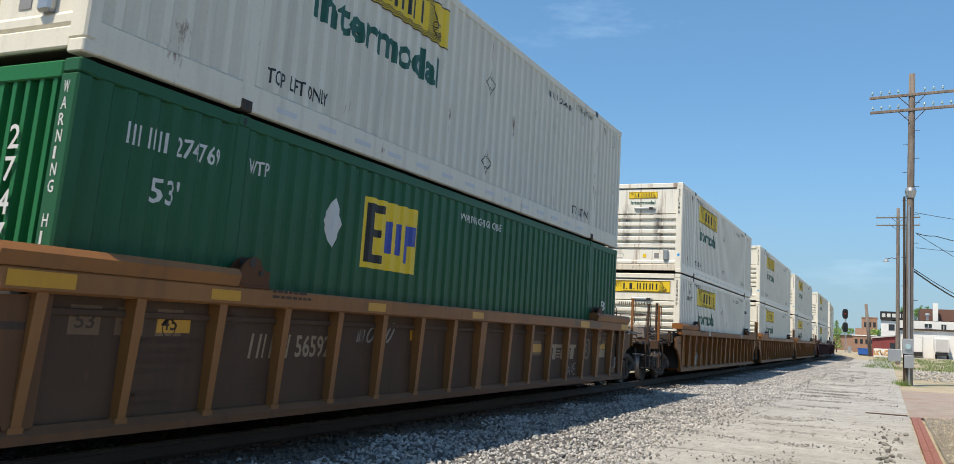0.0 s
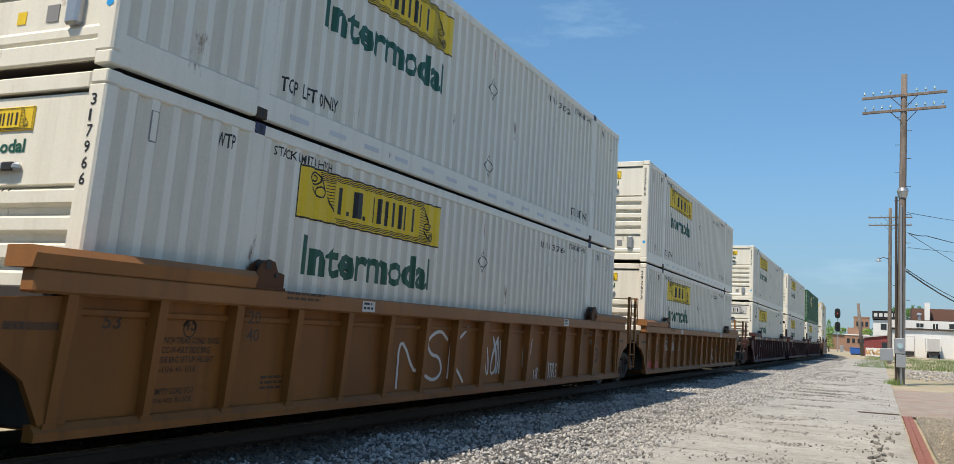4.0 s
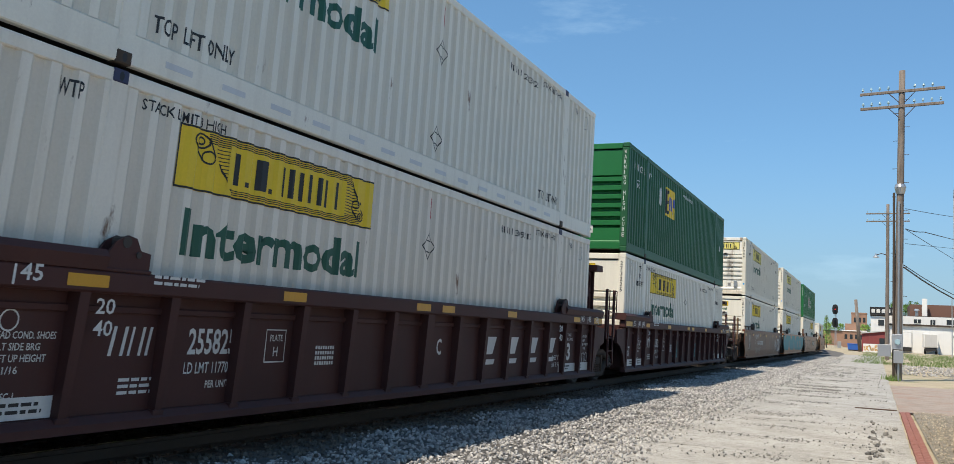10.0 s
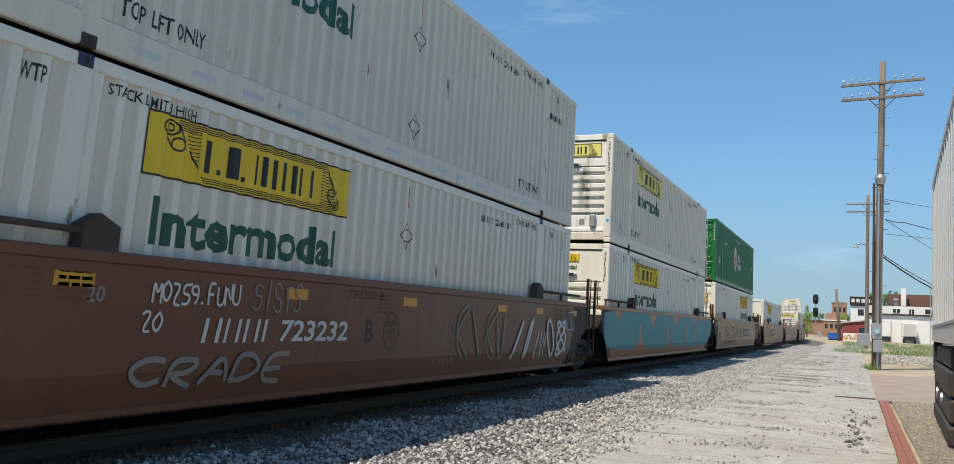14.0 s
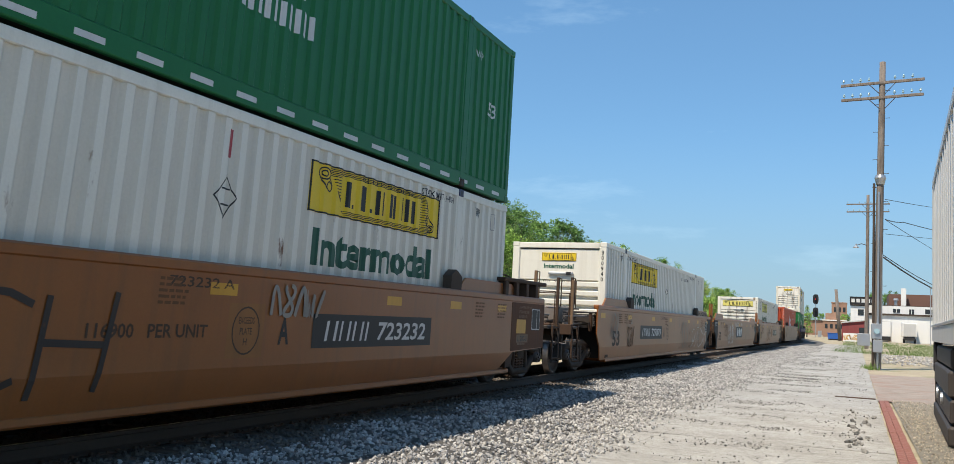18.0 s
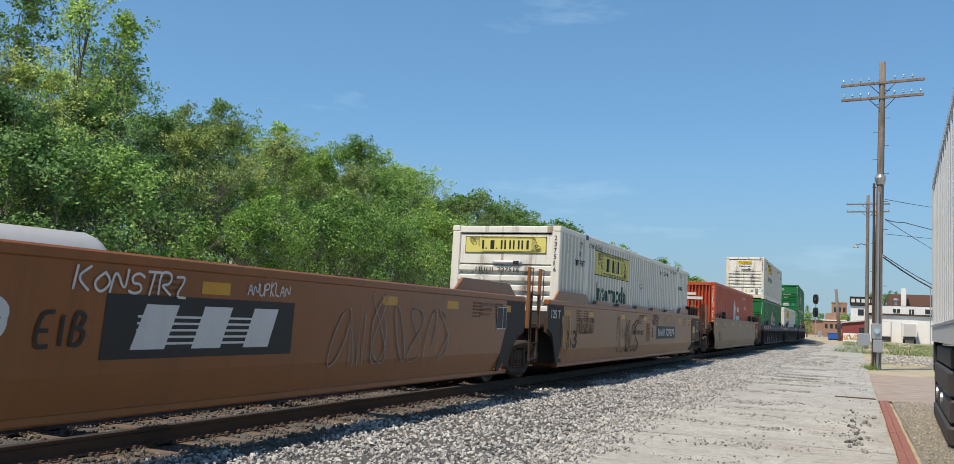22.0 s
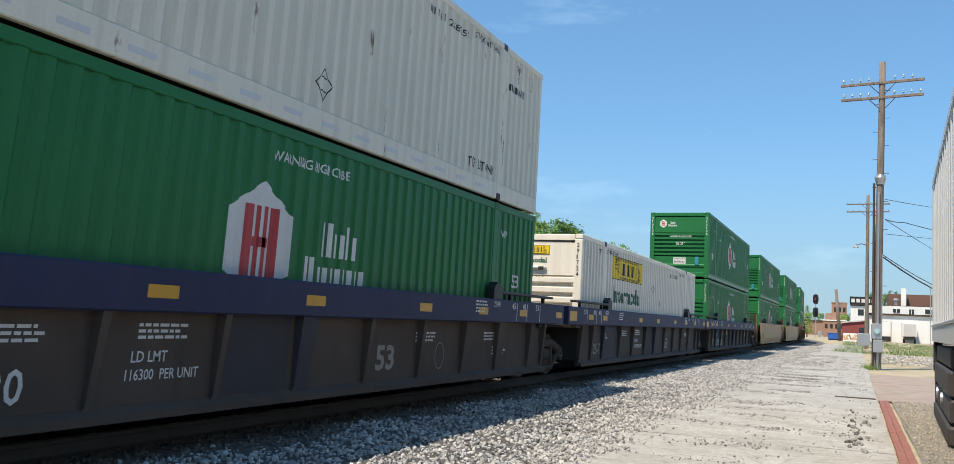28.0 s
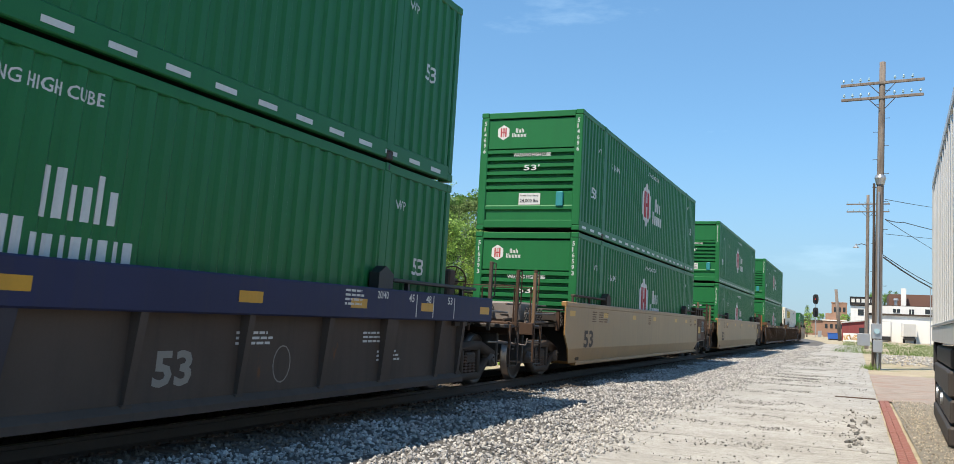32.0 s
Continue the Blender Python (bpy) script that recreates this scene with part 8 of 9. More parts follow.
# ------------------------------------------------------------------ concrete strip, bricks, gravel
apron = thing("pavement", "cracked weathered concrete apron beside the track", "pavement", kind="structure")
rnd = random.Random(11)
y = -14.0
while y < 118:
    length = rnd.uniform(4.6, 6.4)
    for x0, x1 in ((-3.75, 0.46),):
        s = Shape()
        nx, ny = 9, 10
        seed = rnd.uniform(0, 99)
        for j in range(ny + 1):
            for i in range(nx + 1):
                px = x0 + 0.012 + (x1 - x0 - 0.024) * i / nx
                py = y + 0.012 + (length - 0.024) * j / ny
                if j in (0, ny):
                    py += 0.05 * noise.noise(Vector((px * 2, seed, 0)))
                if x1 > 0.4 and i == nx:
                    px += 0.035 * noise.noise(Vector((py * 1.5, seed, 4)))
                s.v.append((px, py, 0.012 + 0.012 * noise.noise(Vector((px * 0.6, py * 0.6, seed)))))
        n = nx + 1
        s.f = [(j * n + i, j * n + i + 1, (j + 1) * n + i + 1, (j + 1) * n + i) for j in range(ny) for i in range(nx)]
        ring = [j * n + nx for j in range(ny + 1)]
        k = len(s.v)
        s.v += [(s.v[a][0], s.v[a][1], -0.08) for a in ring]
        s.f += [(ring[j], k + j, k + j + 1, ring[j + 1]) for j in range(ny)]
        k, ring = len(s.v), list(range(n))
        s.v += [(s.v[a][0], s.v[a][1], -0.08) for a in ring]
        s.f += [(ring[j], k + j, k + j + 1, ring[j + 1]) for j in range(nx)]
        part("slab", s, CONCRETE, apron).location.z = rnd.uniform(-0.006, 0.006)
    y += length

kerb = thing("brick_edging", "faded red brick edging set along the concrete", "edging", kind="structure")
rnd = random.Random(12)
brick_mesh = Shape().box(-0.049, 0.049, -0.099, 0.099, -0.06, 0.0, 0.006).mesh("brick", BRICK)
for j in range(74):
    for i in range(2):
        b = part("brick", brick_mesh, BRICK, kerb)
        b.location = (0.53 + 0.101 * i + rnd.uniform(-0.003, 0.003), 7.6 + 0.203 * j + (0.1 if i % 2 else 0) + rnd.uniform(-0.003, 0.003), 0.012 + rnd.uniform(-0.004, 0.004))
        b.rotation_euler.z = rnd.uniform(-0.02, 0.02)

gx = spread(0.735, 12, 30, 1.5)
tagged(new("gravel_lot", sheet("gravel_lot", gx, spread(-12, 22.5, 50), lambda x, y: 0.004 + 0.012 * noise.noise(Vector((x * 2, y * 2, 9))), GRAVEL)), "tan gravel beside the brick edging", "gravel", kind="structure")
tagged(new("brick_paving", sheet("brick_paving", spread(0.46, 9, 18), spread(22.4, 36.8, 30), lambda x, y: 0.006 + 0.01 * noise.noise(Vector((x, y, 2))), RED_SOIL)), "reddish worn paving with brick dust", "paving", kind="structure")
for i, (a, b) in enumerate(((-1.2, -0.4),)):
    part("steel_strip", Shape().box(-0.45, 0.42, 22.7, 22.82, 0.01, 0.03, 0.004), RUST, apron, "rusty steel strip in the concrete")

x, y, g = scatter(9500, 0.76, 4.2, 9, 22.8, 71, lambda a, b, u: a < 1.1 + (b - 8) * 0.14)
stones("gravel_stones", np.stack([x, y, 0.012 + g.uniform(-0.004, 0.008, len(x))], 1), g.uniform(0.010, 0.024, len(x)), GRAVEL_STONE, "loose tan gravel by the brick edging", 72, False)


def stray(x, y, u):
    """Stones strewn over the concrete in bands and patches."""
    band = max(0.0, noise.noise(Vector((x * 0.35, y * 1.1, 21)))) + max(0.0, noise.noise(Vector((x * 1.2, y * 1.2, 30)))) * 0.6
    return u < band * band * (2.6 if x < -1.0 else 0.8)


x, y, g = scatter(70000, -3.3, 0.3, 8, 60, 81, stray, 1.4)
stones("stray_stones", np.stack([x, y, 0.022 + g.uniform(0, 0.008, len(x))], 1), (0.004 + 0.016 * g.uniform(0, 1, len(x)) ** 2.8) * (1 + (y > 25) * 0.5), DARK_STONE, "small stones strewn over the concrete", 82, True)
g = np.random.RandomState(91)
n = 40
t = g.uniform(0, 1, n)
px, py = -0.02 + 0.10 * t + g.normal(0, 0.10, n), 12.6 + 6.2 * t + g.normal(0, 0.3, n)
stones("stone_cluster", np.stack([px, py, 0.03 + np.zeros(n)], 1), g.uniform(0.016, 0.062, n), DARK_STONE, "trail of larger stones on the concrete", 92, True)
# stone piles at the edge and a band past the pole
x, y, g = scatter(2600, 1.2, 16, 50, 72, 95)
stones("gravel_band", np.stack([x, y, 0.02 + g.uniform(0, 0.05, len(x))], 1), g.uniform(0.04, 0.09, len(x)), BALLAST, "band of coarse stone past the pole", 96, False)


def blades(name, spots, seed, label, lo=0.15, hi=0.5, material=GRASS):
    """Grass and weeds as bent blades."""
    g = random.Random(seed)
    s = Shape()
    for x, y in spots:
        h, a, w = g.uniform(lo, hi), g.uniform(0, 6.3), g.uniform(0.007, 0.02)
        dx, dy = math.cos(a), math.sin(a)
        lean = g.uniform(0.1, 0.6) * h
        z = -0.02
        s.add([(x - dy * w, y + dx * w, z), (x + dy * w, y - dx * w, z), (x + dx * lean * 0.4 + dy * w * 0.7, y + dy * lean * 0.4 - dx * w * 0.7, z + h * 0.6),
               (x + dx * lean * 0.4 - dy * w * 0.7, y + dy * lean * 0.4 + dx * w * 0.7, z + h * 0.6), (x + dx * lean, y + dy * lean, z + h)], [(0, 1, 2, 3), (3, 2, 4)])
    return tagged(new(name, s.mesh(name, material)), label, "grass", kind="stuff")


g = random.Random(7)
spots = []
while len(spots) < 26000:
    y = 74 + 96 * g.random() ** 1.4
    x = g.uniform(-3.2 + (y - 74) * 0.0, 30)
    if x > -1.6 + 1.4 * noise.noise(Vector((y * 0.2, 3, 1))) and noise.noise(Vector((x * 0.25, y * 0.12, 5))) > -0.35:
        spots.append((x, y))
blades("weeds", spots, 8, "green weeds along the far edge of the lot", 0.06, 0.25)
spots = []
while len(spots) < 14000:
    y = 3 + 75 * g.random() ** 1.3
    x = track(y)[0] - 3.1 - 5.5 * g.random() ** 1.2
    if noise.noise(Vector((x * 0.5, y * 0.5, 8))) > -0.3:
        spots.append((x, y))
blades("trackside_weeds", spots, 18, "rank weeds along the far side of the track", 0.25, 0.95, LEAF_DARK)
blades("pole_weeds", [(0.55 + g.gauss(0, 0.16), 42.4 + g.gauss(0, 0.4)) for _ in range(160)], 9, "tuft of weeds by the pole", 0.06, 0.34)
# ------------------------------------------------------------------ poles, trailer, buildings
WIRE = paint("dark_wire", (0.03, 0.03, 0.032), 0.6, wear=0.1, streak=0)
GLASS_BLUE = paint("glass_insulator", (0.35, 0.50, 0.55), 0.2, wear=0.1, streak=0)
TRAILER = paint("trailer_aluminium", (0.62, 0.62, 0.61), 0.42, metal=0.25, wear=0.2, streak=0.25, dirt=(0.3, 0.28, 0.25))
RUBBER = paint("tyre_rubber", (0.02, 0.02, 0.021), 0.8, wear=0.3, streak=0.1)
WALL_WHITE = paint("white_washed_wall", (0.78, 0.77, 0.74), 0.8, wear=0.15, streak=0.2, dirt=(0.4, 0.38, 0.34), scale=0.4)
ROOF_BROWN = paint("brown_roof_wall", (0.17, 0.085, 0.06), 0.8, wear=0.2, streak=0.2, scale=0.4)
BARN_RED = paint("barn_red_wall", (0.24, 0.045, 0.045), 0.75, wear=0.3, streak=0.3, scale=0.4)
FAR_BRICK = rock("far_brick_wall", (0.22, 0.12, 0.08), (0.36, 0.22, 0.15), 0.9, 3.0, 0.0, 0.2)
DARK_GLASS = paint("dark_window_glass", (0.03, 0.035, 0.04), 0.15, wear=0.1, streak=0)
BIN_BLUE = paint("blue_bin_paint", (0.02, 0.11, 0.42), 0.5, wear=0.3, streak=0.2)


def sag(p, q, drop, n=10):
    p, q = Vector(p), Vector(q)
    return [p.lerp(q, i / n) - Vector((0, 0, drop * 4 * (i / n) * (1 - i / n))) for i in range(n + 1)]


def insulator(s, x, y, z, k=1.0):
    s.cyl((x, y, z), (x, y, z + 0.10 * k), 0.012, 6)
    s.cyl((x, y, z + 0.09 * k), (x, y, z + 0.15 * k), 0.05 * k, 10, 0.055 * k)
    s.cyl((x, y, z + 0.15 * k), (x, y, z + 0.22 * k), 0.05 * k, 10, 0.025 * k)
    return s


def utility_pole(x, y, h, lean, arms, label, r0=0.185, r1=0.125, turn=-9.0, pins=10):
    p = thing("utility_pole", label, "pole", "poles beside the track")
    s = Shape()
    rnd = random.Random(int(h * 10))
    n = 9
    for i in range(n + 1):
        a = i / n
        r = (r0 + (r1 - r0) * a) * rnd.uniform(0.97, 1.03)
        s.v += [(lean * a + r * math.cos(2 * math.pi * j / 14), r * math.sin(2 * math.pi * j / 14), h * a) for j in range(14)]
    s.f = [(i * 14 + j, i * 14 + (j + 1) % 14, (i + 1) * 14 + (j + 1) % 14, (i + 1) * 14 + j) for i in range(n) for j in range(14)] + [tuple(range(n * 14, n * 14 + 14))]
    part("shaft", s, POLE, p, "grey weathered timber shaft", True)
    for z, half in arms:
        cx = lean * z / h
        c, sn = math.cos(radians(turn)), math.sin(radians(turn))
        arm = Shape().box(-half, half, -0.16, -0.06, -0.06, 0.06, 0.012)
        arm.v = [(cx + a * c - b * sn, a * sn + b * c, z + d) for a, b, d in arm.v]
        a_ob = part("crossarm", arm, POLE, p)
        for i in range(pins):
            u = -half + 0.12 + (2 * half - 0.24) * i / (pins - 1)
            if abs(u) < 0.22 or rnd.random() < 0.18:
                continue
            part("insulator", insulator(Shape(), cx + u * c + 0.11 * sn, u * sn - 0.11 * c, z + 0.06), GLASS_BLUE, a_ob, "pale glass insulator", True)
        for sg in (-1, 1):
            part("brace", Shape().cyl((cx + sg * 0.55 * c, sg * 0.55 * sn - 0.17, z - 0.05), (cx + sg * 0.1, -0.15, z - 0.52), 0.018, 6), STEEL, p)
    p.location = (x, y, 0)
    return p


pole = utility_pole(0.82, 42.9, 13.58, 0.20, ((12.62, 1.71), (11.95, 1.68)), "tall weathered timber pole with two crossarms and meter boxes")
s = Shape().tube([(-0.16, -0.14, 0.0), (-0.13, -0.14, 8.1)], 0.05, 8)
part("riser_pipe", s, STEEL, pole, "dark riser pipe")
part("riser_pipe", Shape().tube([(0.02, -0.23, 0.0), (0.06, -0.2, 7.7)], 0.045, 8), GALV, pole, "grey conduit")
part("riser_pipe", Shape().tube([(0.19, -0.1, 0.9), (0.21, -0.1, 5.0)], 0.02, 6), GALV, pole)
part("cap_shroud", Shape().cyl((0.12, -0.02, 8.05), (0.12, -0.02, 8.35), 0.17, 14, 0.24).cyl((0.12, -0.02, 8.35), (0.12, -0.02, 8.48), 0.24, 14, 0.2), GALV, pole, "pale metal collar")
part("meter_box", Shape().box(-0.23, 0.2, -0.42, -0.22, 1.30, 1.95, 0.015), GALV, pole, "grey meter box")
part("meter", Shape().cyl((0.0, -0.42, 1.62), (0.0, -0.50, 1.62), 0.12, 16, 0.11), GLASS_BLUE, pole, "round meter")
part("switch_box", Shape().box(-0.16, 0.22, -0.42, -0.22, 0.72, 1.26, 0.015), GALV, pole, "grey switch box")
part("side_box", Shape().box(-0.78, -0.26, -0.40, -0.22, 0.98, 1.50, 0.015), GALV, pole, "grey side box")
for i in range(15):
    z, sg = 3.6 + 0.62 * i, (-1 if i % 2 else 1)
    cx = 0.2 * z / 13.58
    part("step_bolt", Shape().cyl((cx + sg * 0.1, 0, z), (cx + sg * 0.33, 0, z), 0.012, 5), STEEL, pole)

pole_far = utility_pole(0.93, 97.6, 15.4, 0.09, ((14.45, 2.0), (13.68, 1.98)), "timber pole with a street lamp on a short arm", 0.2, 0.14, -2.0, 8)
part("lamp_arm", Shape().tube([(0.0, -0.1, 10.3), (-0.5, -0.15, 10.45), (-0.95, -0.2, 10.3)], 0.035, 8), STEEL, pole_far)
part("lamp_head", Shape().cyl((-1.0, -0.2, 10.28), (-1.0, -0.2, 10.05), 0.09, 12, 0.33).cyl((-1.0, -0.2, 10.28), (-1.0, -0.2, 10.45), 0.09, 10, 0.05), GALV, pole_far, "pale lamp with a flared shade")
stub = thing("utility_pole", "short leaning timber pole without arms", "pole", "poles beside the track")
part("shaft", Shape().cyl((0, 0, 0), (-0.74, 0, 9.1), 0.34, 12, 0.26), POLE, stub, "", True)
stub.location = (-2.62, 172, 0)

for i, (path, r) in enumerate((
        (sag((1.13, 42.9, 7.41), (11.2, 100, 14.0), 0.15), 0.014),
        (sag((1.14, 42.9, 6.52), (2.26, 52, 7.43), 0.05, 4) + sag((2.26, 52, 7.43), (12, 92, 10.0), 0.1), 0.022),
        (sag((1.19, 42.9, 6.47), (10.0, 94, 7.4), 0.05), 0.014),
        (sag((1.14, 42.9, 5.88), (10.6, 97, 10.7), 0.05), 0.012),
        (sag((1.07, 42.9, 4.85), (9.5, 76, 4.2), 0.7), 0.035),
        (sag((1.07, 42.9, 4.95), (9.5, 76, 4.4), 0.62), 0.018))):
    tagged(new("overhead_wire", Shape().tube(path, r, 5).mesh("overhead_wire", WIRE)), "dark overhead wire strung from the timber pole", "wire", "overhead wires")

# parked trailer
tr = thing("semi_trailer", "parked grey box trailer seen along its side", "trailer")
X0, X1, Y0, Y1 = 1.37, 3.95, 6.0, 19.55
body = Shape().box(X0 + 0.02, X1 - 0.02, Y0, Y1 - 0.02, 1.42, 4.32)
part("body", body, TRAILER, tr)
for i in range(22):
    y = Y0 + (Y1 - Y0 - 0.2) * (i + 0.5) / 22
    part("side_post", kept(("tpost",), lambda: Shape().box(-0.012, 0.012, -0.05, 0.05, 1.52, 4.26, 0.005).mesh("side_post", TRAILER)), TRAILER, tr).location = (X0 + 0.012, y, 0)
part("corner_post", Shape().box(X0 - 0.01, X0 + 0.12, Y1 - 0.1, Y1 + 0.02, 1.42, 4.36, 0.015), TRAILER, tr)
part("top_rail", Shape().box(X0 - 0.012, X0 + 0.05, Y0, Y1, 4.24, 4.37, 0.012), TRAILER, tr)
part("bottom_rail", Shape().box(X0 - 0.015, X0 + 0.06, Y0, Y1, 1.36, 1.62, 0.012), TRAILER, tr)
part("bottom_rail", Shape().box(X0 - 0.03, X0 + 0.03, Y0, Y1, 1.62, 1.66, 0.008), GALV, tr)
part("roof", Shape().box(X0 + 0.01, X1 - 0.01, Y0, Y1 - 0.01, 4.322, 4.36), TRAILER, tr)
for y in (16.3, 18.0):
    for x in (X0 + 0.06, X1 - 0.66):
        axle = part("wheel", kept(("tyre",), lambda: Shape().lathe([(0, 0.30), (0.02, 0.47), (0.06, 0.51), (0.24, 0.51), (0.27, 0.47), (0.29, 0.47), (0.32, 0.51), (0.54, 0.51), (0.58, 0.47), (0.6, 0.30)], 28).mesh("wheel", RUBBER, True)), RUBBER, tr, "black dual tyres")
        axle.location = (x, y, 0.51)
        part("rim", kept(("rim",), lambda: Shape().lathe([(-0.005, 0.29), (0.0, 0.10), (-0.06, 0.09), (-0.06, 0.0)], 18).mesh("rim", GALV)), GALV, axle)
part("mud_flap", Shape().box(X0 + 0.03, X0 + 0.68, 19.1, 19.12, 0.18, 1.3), RUBBER, tr, "black mud flap")
for k, (dx, z0, z1) in enumerate(((0.05, 1.02, 1.30), (0.015, 0.64, 1.0), (0.03, 0.30, 0.62), (0.0, 0.02, 0.28))):
    part("dock_timber", Shape().box(X0 + 0.0 + dx, X0 + 2.3, 14.2 - 0.1 * k, 19.3 - 0.06 * (k % 2), z0, z1, 0.03), IRON, tr, "black timber block under the trailer")
tr.matrix_world = Matrix.Translation((X0, Y1, 0)) @ Matrix.Rotation(radians(-2.2), 4, "Z") @ Matrix.Diagonal((1, 1, 1.036, 1)) @ Matrix.Translation((-X0, -Y1, 0))
part("frame_rail", Shape().box(X0 + 0.5, X0 + 0.62, 14.5, 19.4, 0.95, 1.40), STEEL, tr)
part("dock_bumper", Shape().box(X0 + 0.005, X0 + 0.16, 19.35, 19.55, 0.80, 1.36, 0.03), RUBBER, tr, "black rubber bumper")
part("under_guard", Shape().box(X0 + 0.03, X0 + 0.14, 19.3, 19.5, 0.10, 0.82, 0.02).box(X0 + 0.03, X1 - 0.1, 19.38, 19.5, 0.42, 0.54, 0.01), STEEL, tr)
part("landing_gear", Shape().box(X0 + 0.35, X0 + 0.5, 8.4, 8.55, 0.03, 1.4, 0.01).box(X0 + 0.25, X0 + 0.6, 8.3, 8.65, 0.0, 0.04), STEEL, tr)

# white works with a sign, beyond the lot
wk = thing("works_building", "white-washed works with loading doors and roof sign", "building")


def wall_box(name, x0, x1, y0, y1, z0, z1, m, parent, label=""):
    return part(name, Shape().box(x0, x1, y0, y1, z0, z1, 0.0), m, parent, label)


wall_box("wall", -1.1, 2.0, 200, 222, 0.0, 7.1, WALL_WHITE, wk)
wall_box("wall", 2.0, 34, 201, 222, 0.0, 5.45, WALL_WHITE, wk)
wall_box("upper_wall", 2.0, 34, 203, 222, 5.45, 7.4, WALL_WHITE, wk)
wall_box("roof_edge", 2.0, 34, 200.6, 203, 5.4, 5.75, STEEL, wk, "dark roof edge")
wall_box("roof_block", 6.25, 34, 206, 222, 7.4, 9.95, ROOF_BROWN, wk, "brown raised roof")
wall_box("roof", -1.2, 34, 203, 222.1, 7.38, 7.5, STEEL, wk, "dark flat roof")
wall_box("chimney", 8.45, 9.4, 204, 205, 7.0, 11.1, WALL_WHITE, wk, "white chimney")
part("vent", Shape().cyl((7.5, 204.5, 7.4), (7.5, 204.5, 8.6), 0.3, 10).cyl((7.5, 204.5, 8.6), (7.5, 204.5, 9.0), 0.55, 10, 0.4), GALV, wk, "roof vent")
for i, (a, b, z0, z1) in enumerate(((3.4, 4.6, 5.85, 7.0), (6.9, 8.2, 5.95, 6.9), (9.9, 10.8, 5.6, 6.9), (12.8, 15.0, 5.85, 7.0), (16, 18.5, 5.85, 7.0))):
    w = wall_box("window", a, b, 202.94, 203.02, z0, z1, DARK_GLASS, wk, "dark window")
    part("window_frame", Shape().box(a, b, 202.88, 202.94, z1 - 0.08, z1).box(a, b, 202.88, 202.94, z0, z0 + 0.08).box((a + b) / 2 - 0.05, (a + b) / 2 + 0.05, 202.88, 202.94, z0, z1), WALL_WHITE, w)
for a, b in ((3.6, 6.4), (14.2, 17.2)):
    wall_box("door_frame", a - 0.12, b + 0.12, 200.86, 200.97, 0.95, 4.15, PALE_TRIM, wk, "grey door frame")
    wall_box("loading_door", a, b, 200.78, 200.85, 1.15, 4.05, WALL_WHITE, wk, "white loading door")
    wall_box("dock_bumper", a, b, 200.5, 200.9, 0.3, 1.1, RUBBER, wk, "black dock bumper")
wall_box("window", 0.3, 1.4, 199.94, 200.0, 5.2, 6.4, DARK_GLASS, wk, "dark window")
sign = thing("roof_sign", "dark board with plain white bars on a roof", "sign")
part("board", Shape().box(-1.25, 3.85, 199.6, 199.8, 7.35, 8.95), BLACK, sign)
for i in range(5):
    part("bar", Shape().box(-0.95 + 0.95 * i, -0.30 + 0.95 * i, 199.54, 199.6, 7.78, 8.52), STENCIL, sign, "plain white bar")
wk["label"] = "white-washed works with loading doors and brown roof"

van = thing("box_truck", "white box truck backed up to the works", "truck")
part("body", Shape().box(8.35, 10.9, 195.5, 200.3, 1.25, 3.95, 0.06), WALL_WHITE, van, "white box body")
part("door", Shape().box(8.55, 10.7, 195.44, 195.5, 1.4, 3.75, 0.02), PALE_TRIM, van, "roll-up door")
part("chassis", Shape().box(8.7, 10.6, 195.6, 200.3, 0.55, 1.25, 0.04), RUBBER, van, "dark chassis")
for x in (8.45, 10.4):
    part("wheel", Shape().lathe([(0, 0.2), (0.02, 0.44), (0.38, 0.44), (0.4, 0.2)], 18), RUBBER, van, "black tyre", True).location = (x, 196.6, 0.44)
shed = thing("shed", "dark red shed with a pale low-pitched roof", "building")
part("wall", Shape().prism([(-2.6, 0.0), (1.9, 0.0), (1.9, 3.95), (-2.6, 3.35)], 1, 190, 196), BARN_RED, shed)
part("roof", Shape().prism([(-2.8, 3.33), (2.0, 3.97), (2.0, 4.2), (-2.8, 3.56)], 1, 189.7, 196.2), PALE_TRIM, shed, "pale low-pitched roof")
part("window", Shape().box(0.5, 1.8, 189.92, 189.98, 1.2, 2.6), DARK_GLASS, shed)
wall_low = thing("boundary_wall", "low pale wall with faded graffiti", "wall")
part("wall", Shape().box(-2.1, 1.35, 170, 170.3, 0.0, 1.45), WALL_WHITE, wall_low)
part("graffiti", Shape().add([(a * 1.0 - 2.0, 169.985, 0.3 + b) for a, b in scrawl(77, 2.6, 0.9, 6, 0.1)[0]], scrawl(77, 2.6, 0.9, 6, 0.1)[1]), REFLEX, wall_low, "faded graffiti")
tower = thing("brick_building", "tall narrow brick building far off", "building")
part("wall", Shape().box(-7.8, -3.0, 330, 340, 0, 11.3), FAR_BRICK, tower)
part("parapet", Shape().box(-7.9, -2.9, 329.9, 340.1, 11.3, 11.7), FAR_BRICK, tower)
for i in range(3):
    part("window", Shape().box(-7.0 + 1.4 * i, -6.2 + 1.4 * i, 329.94, 330.0, 8.4, 10.0), DARK_GLASS, tower)
row = thing("brick_building", "low brown brick building far off beside the track", "building")
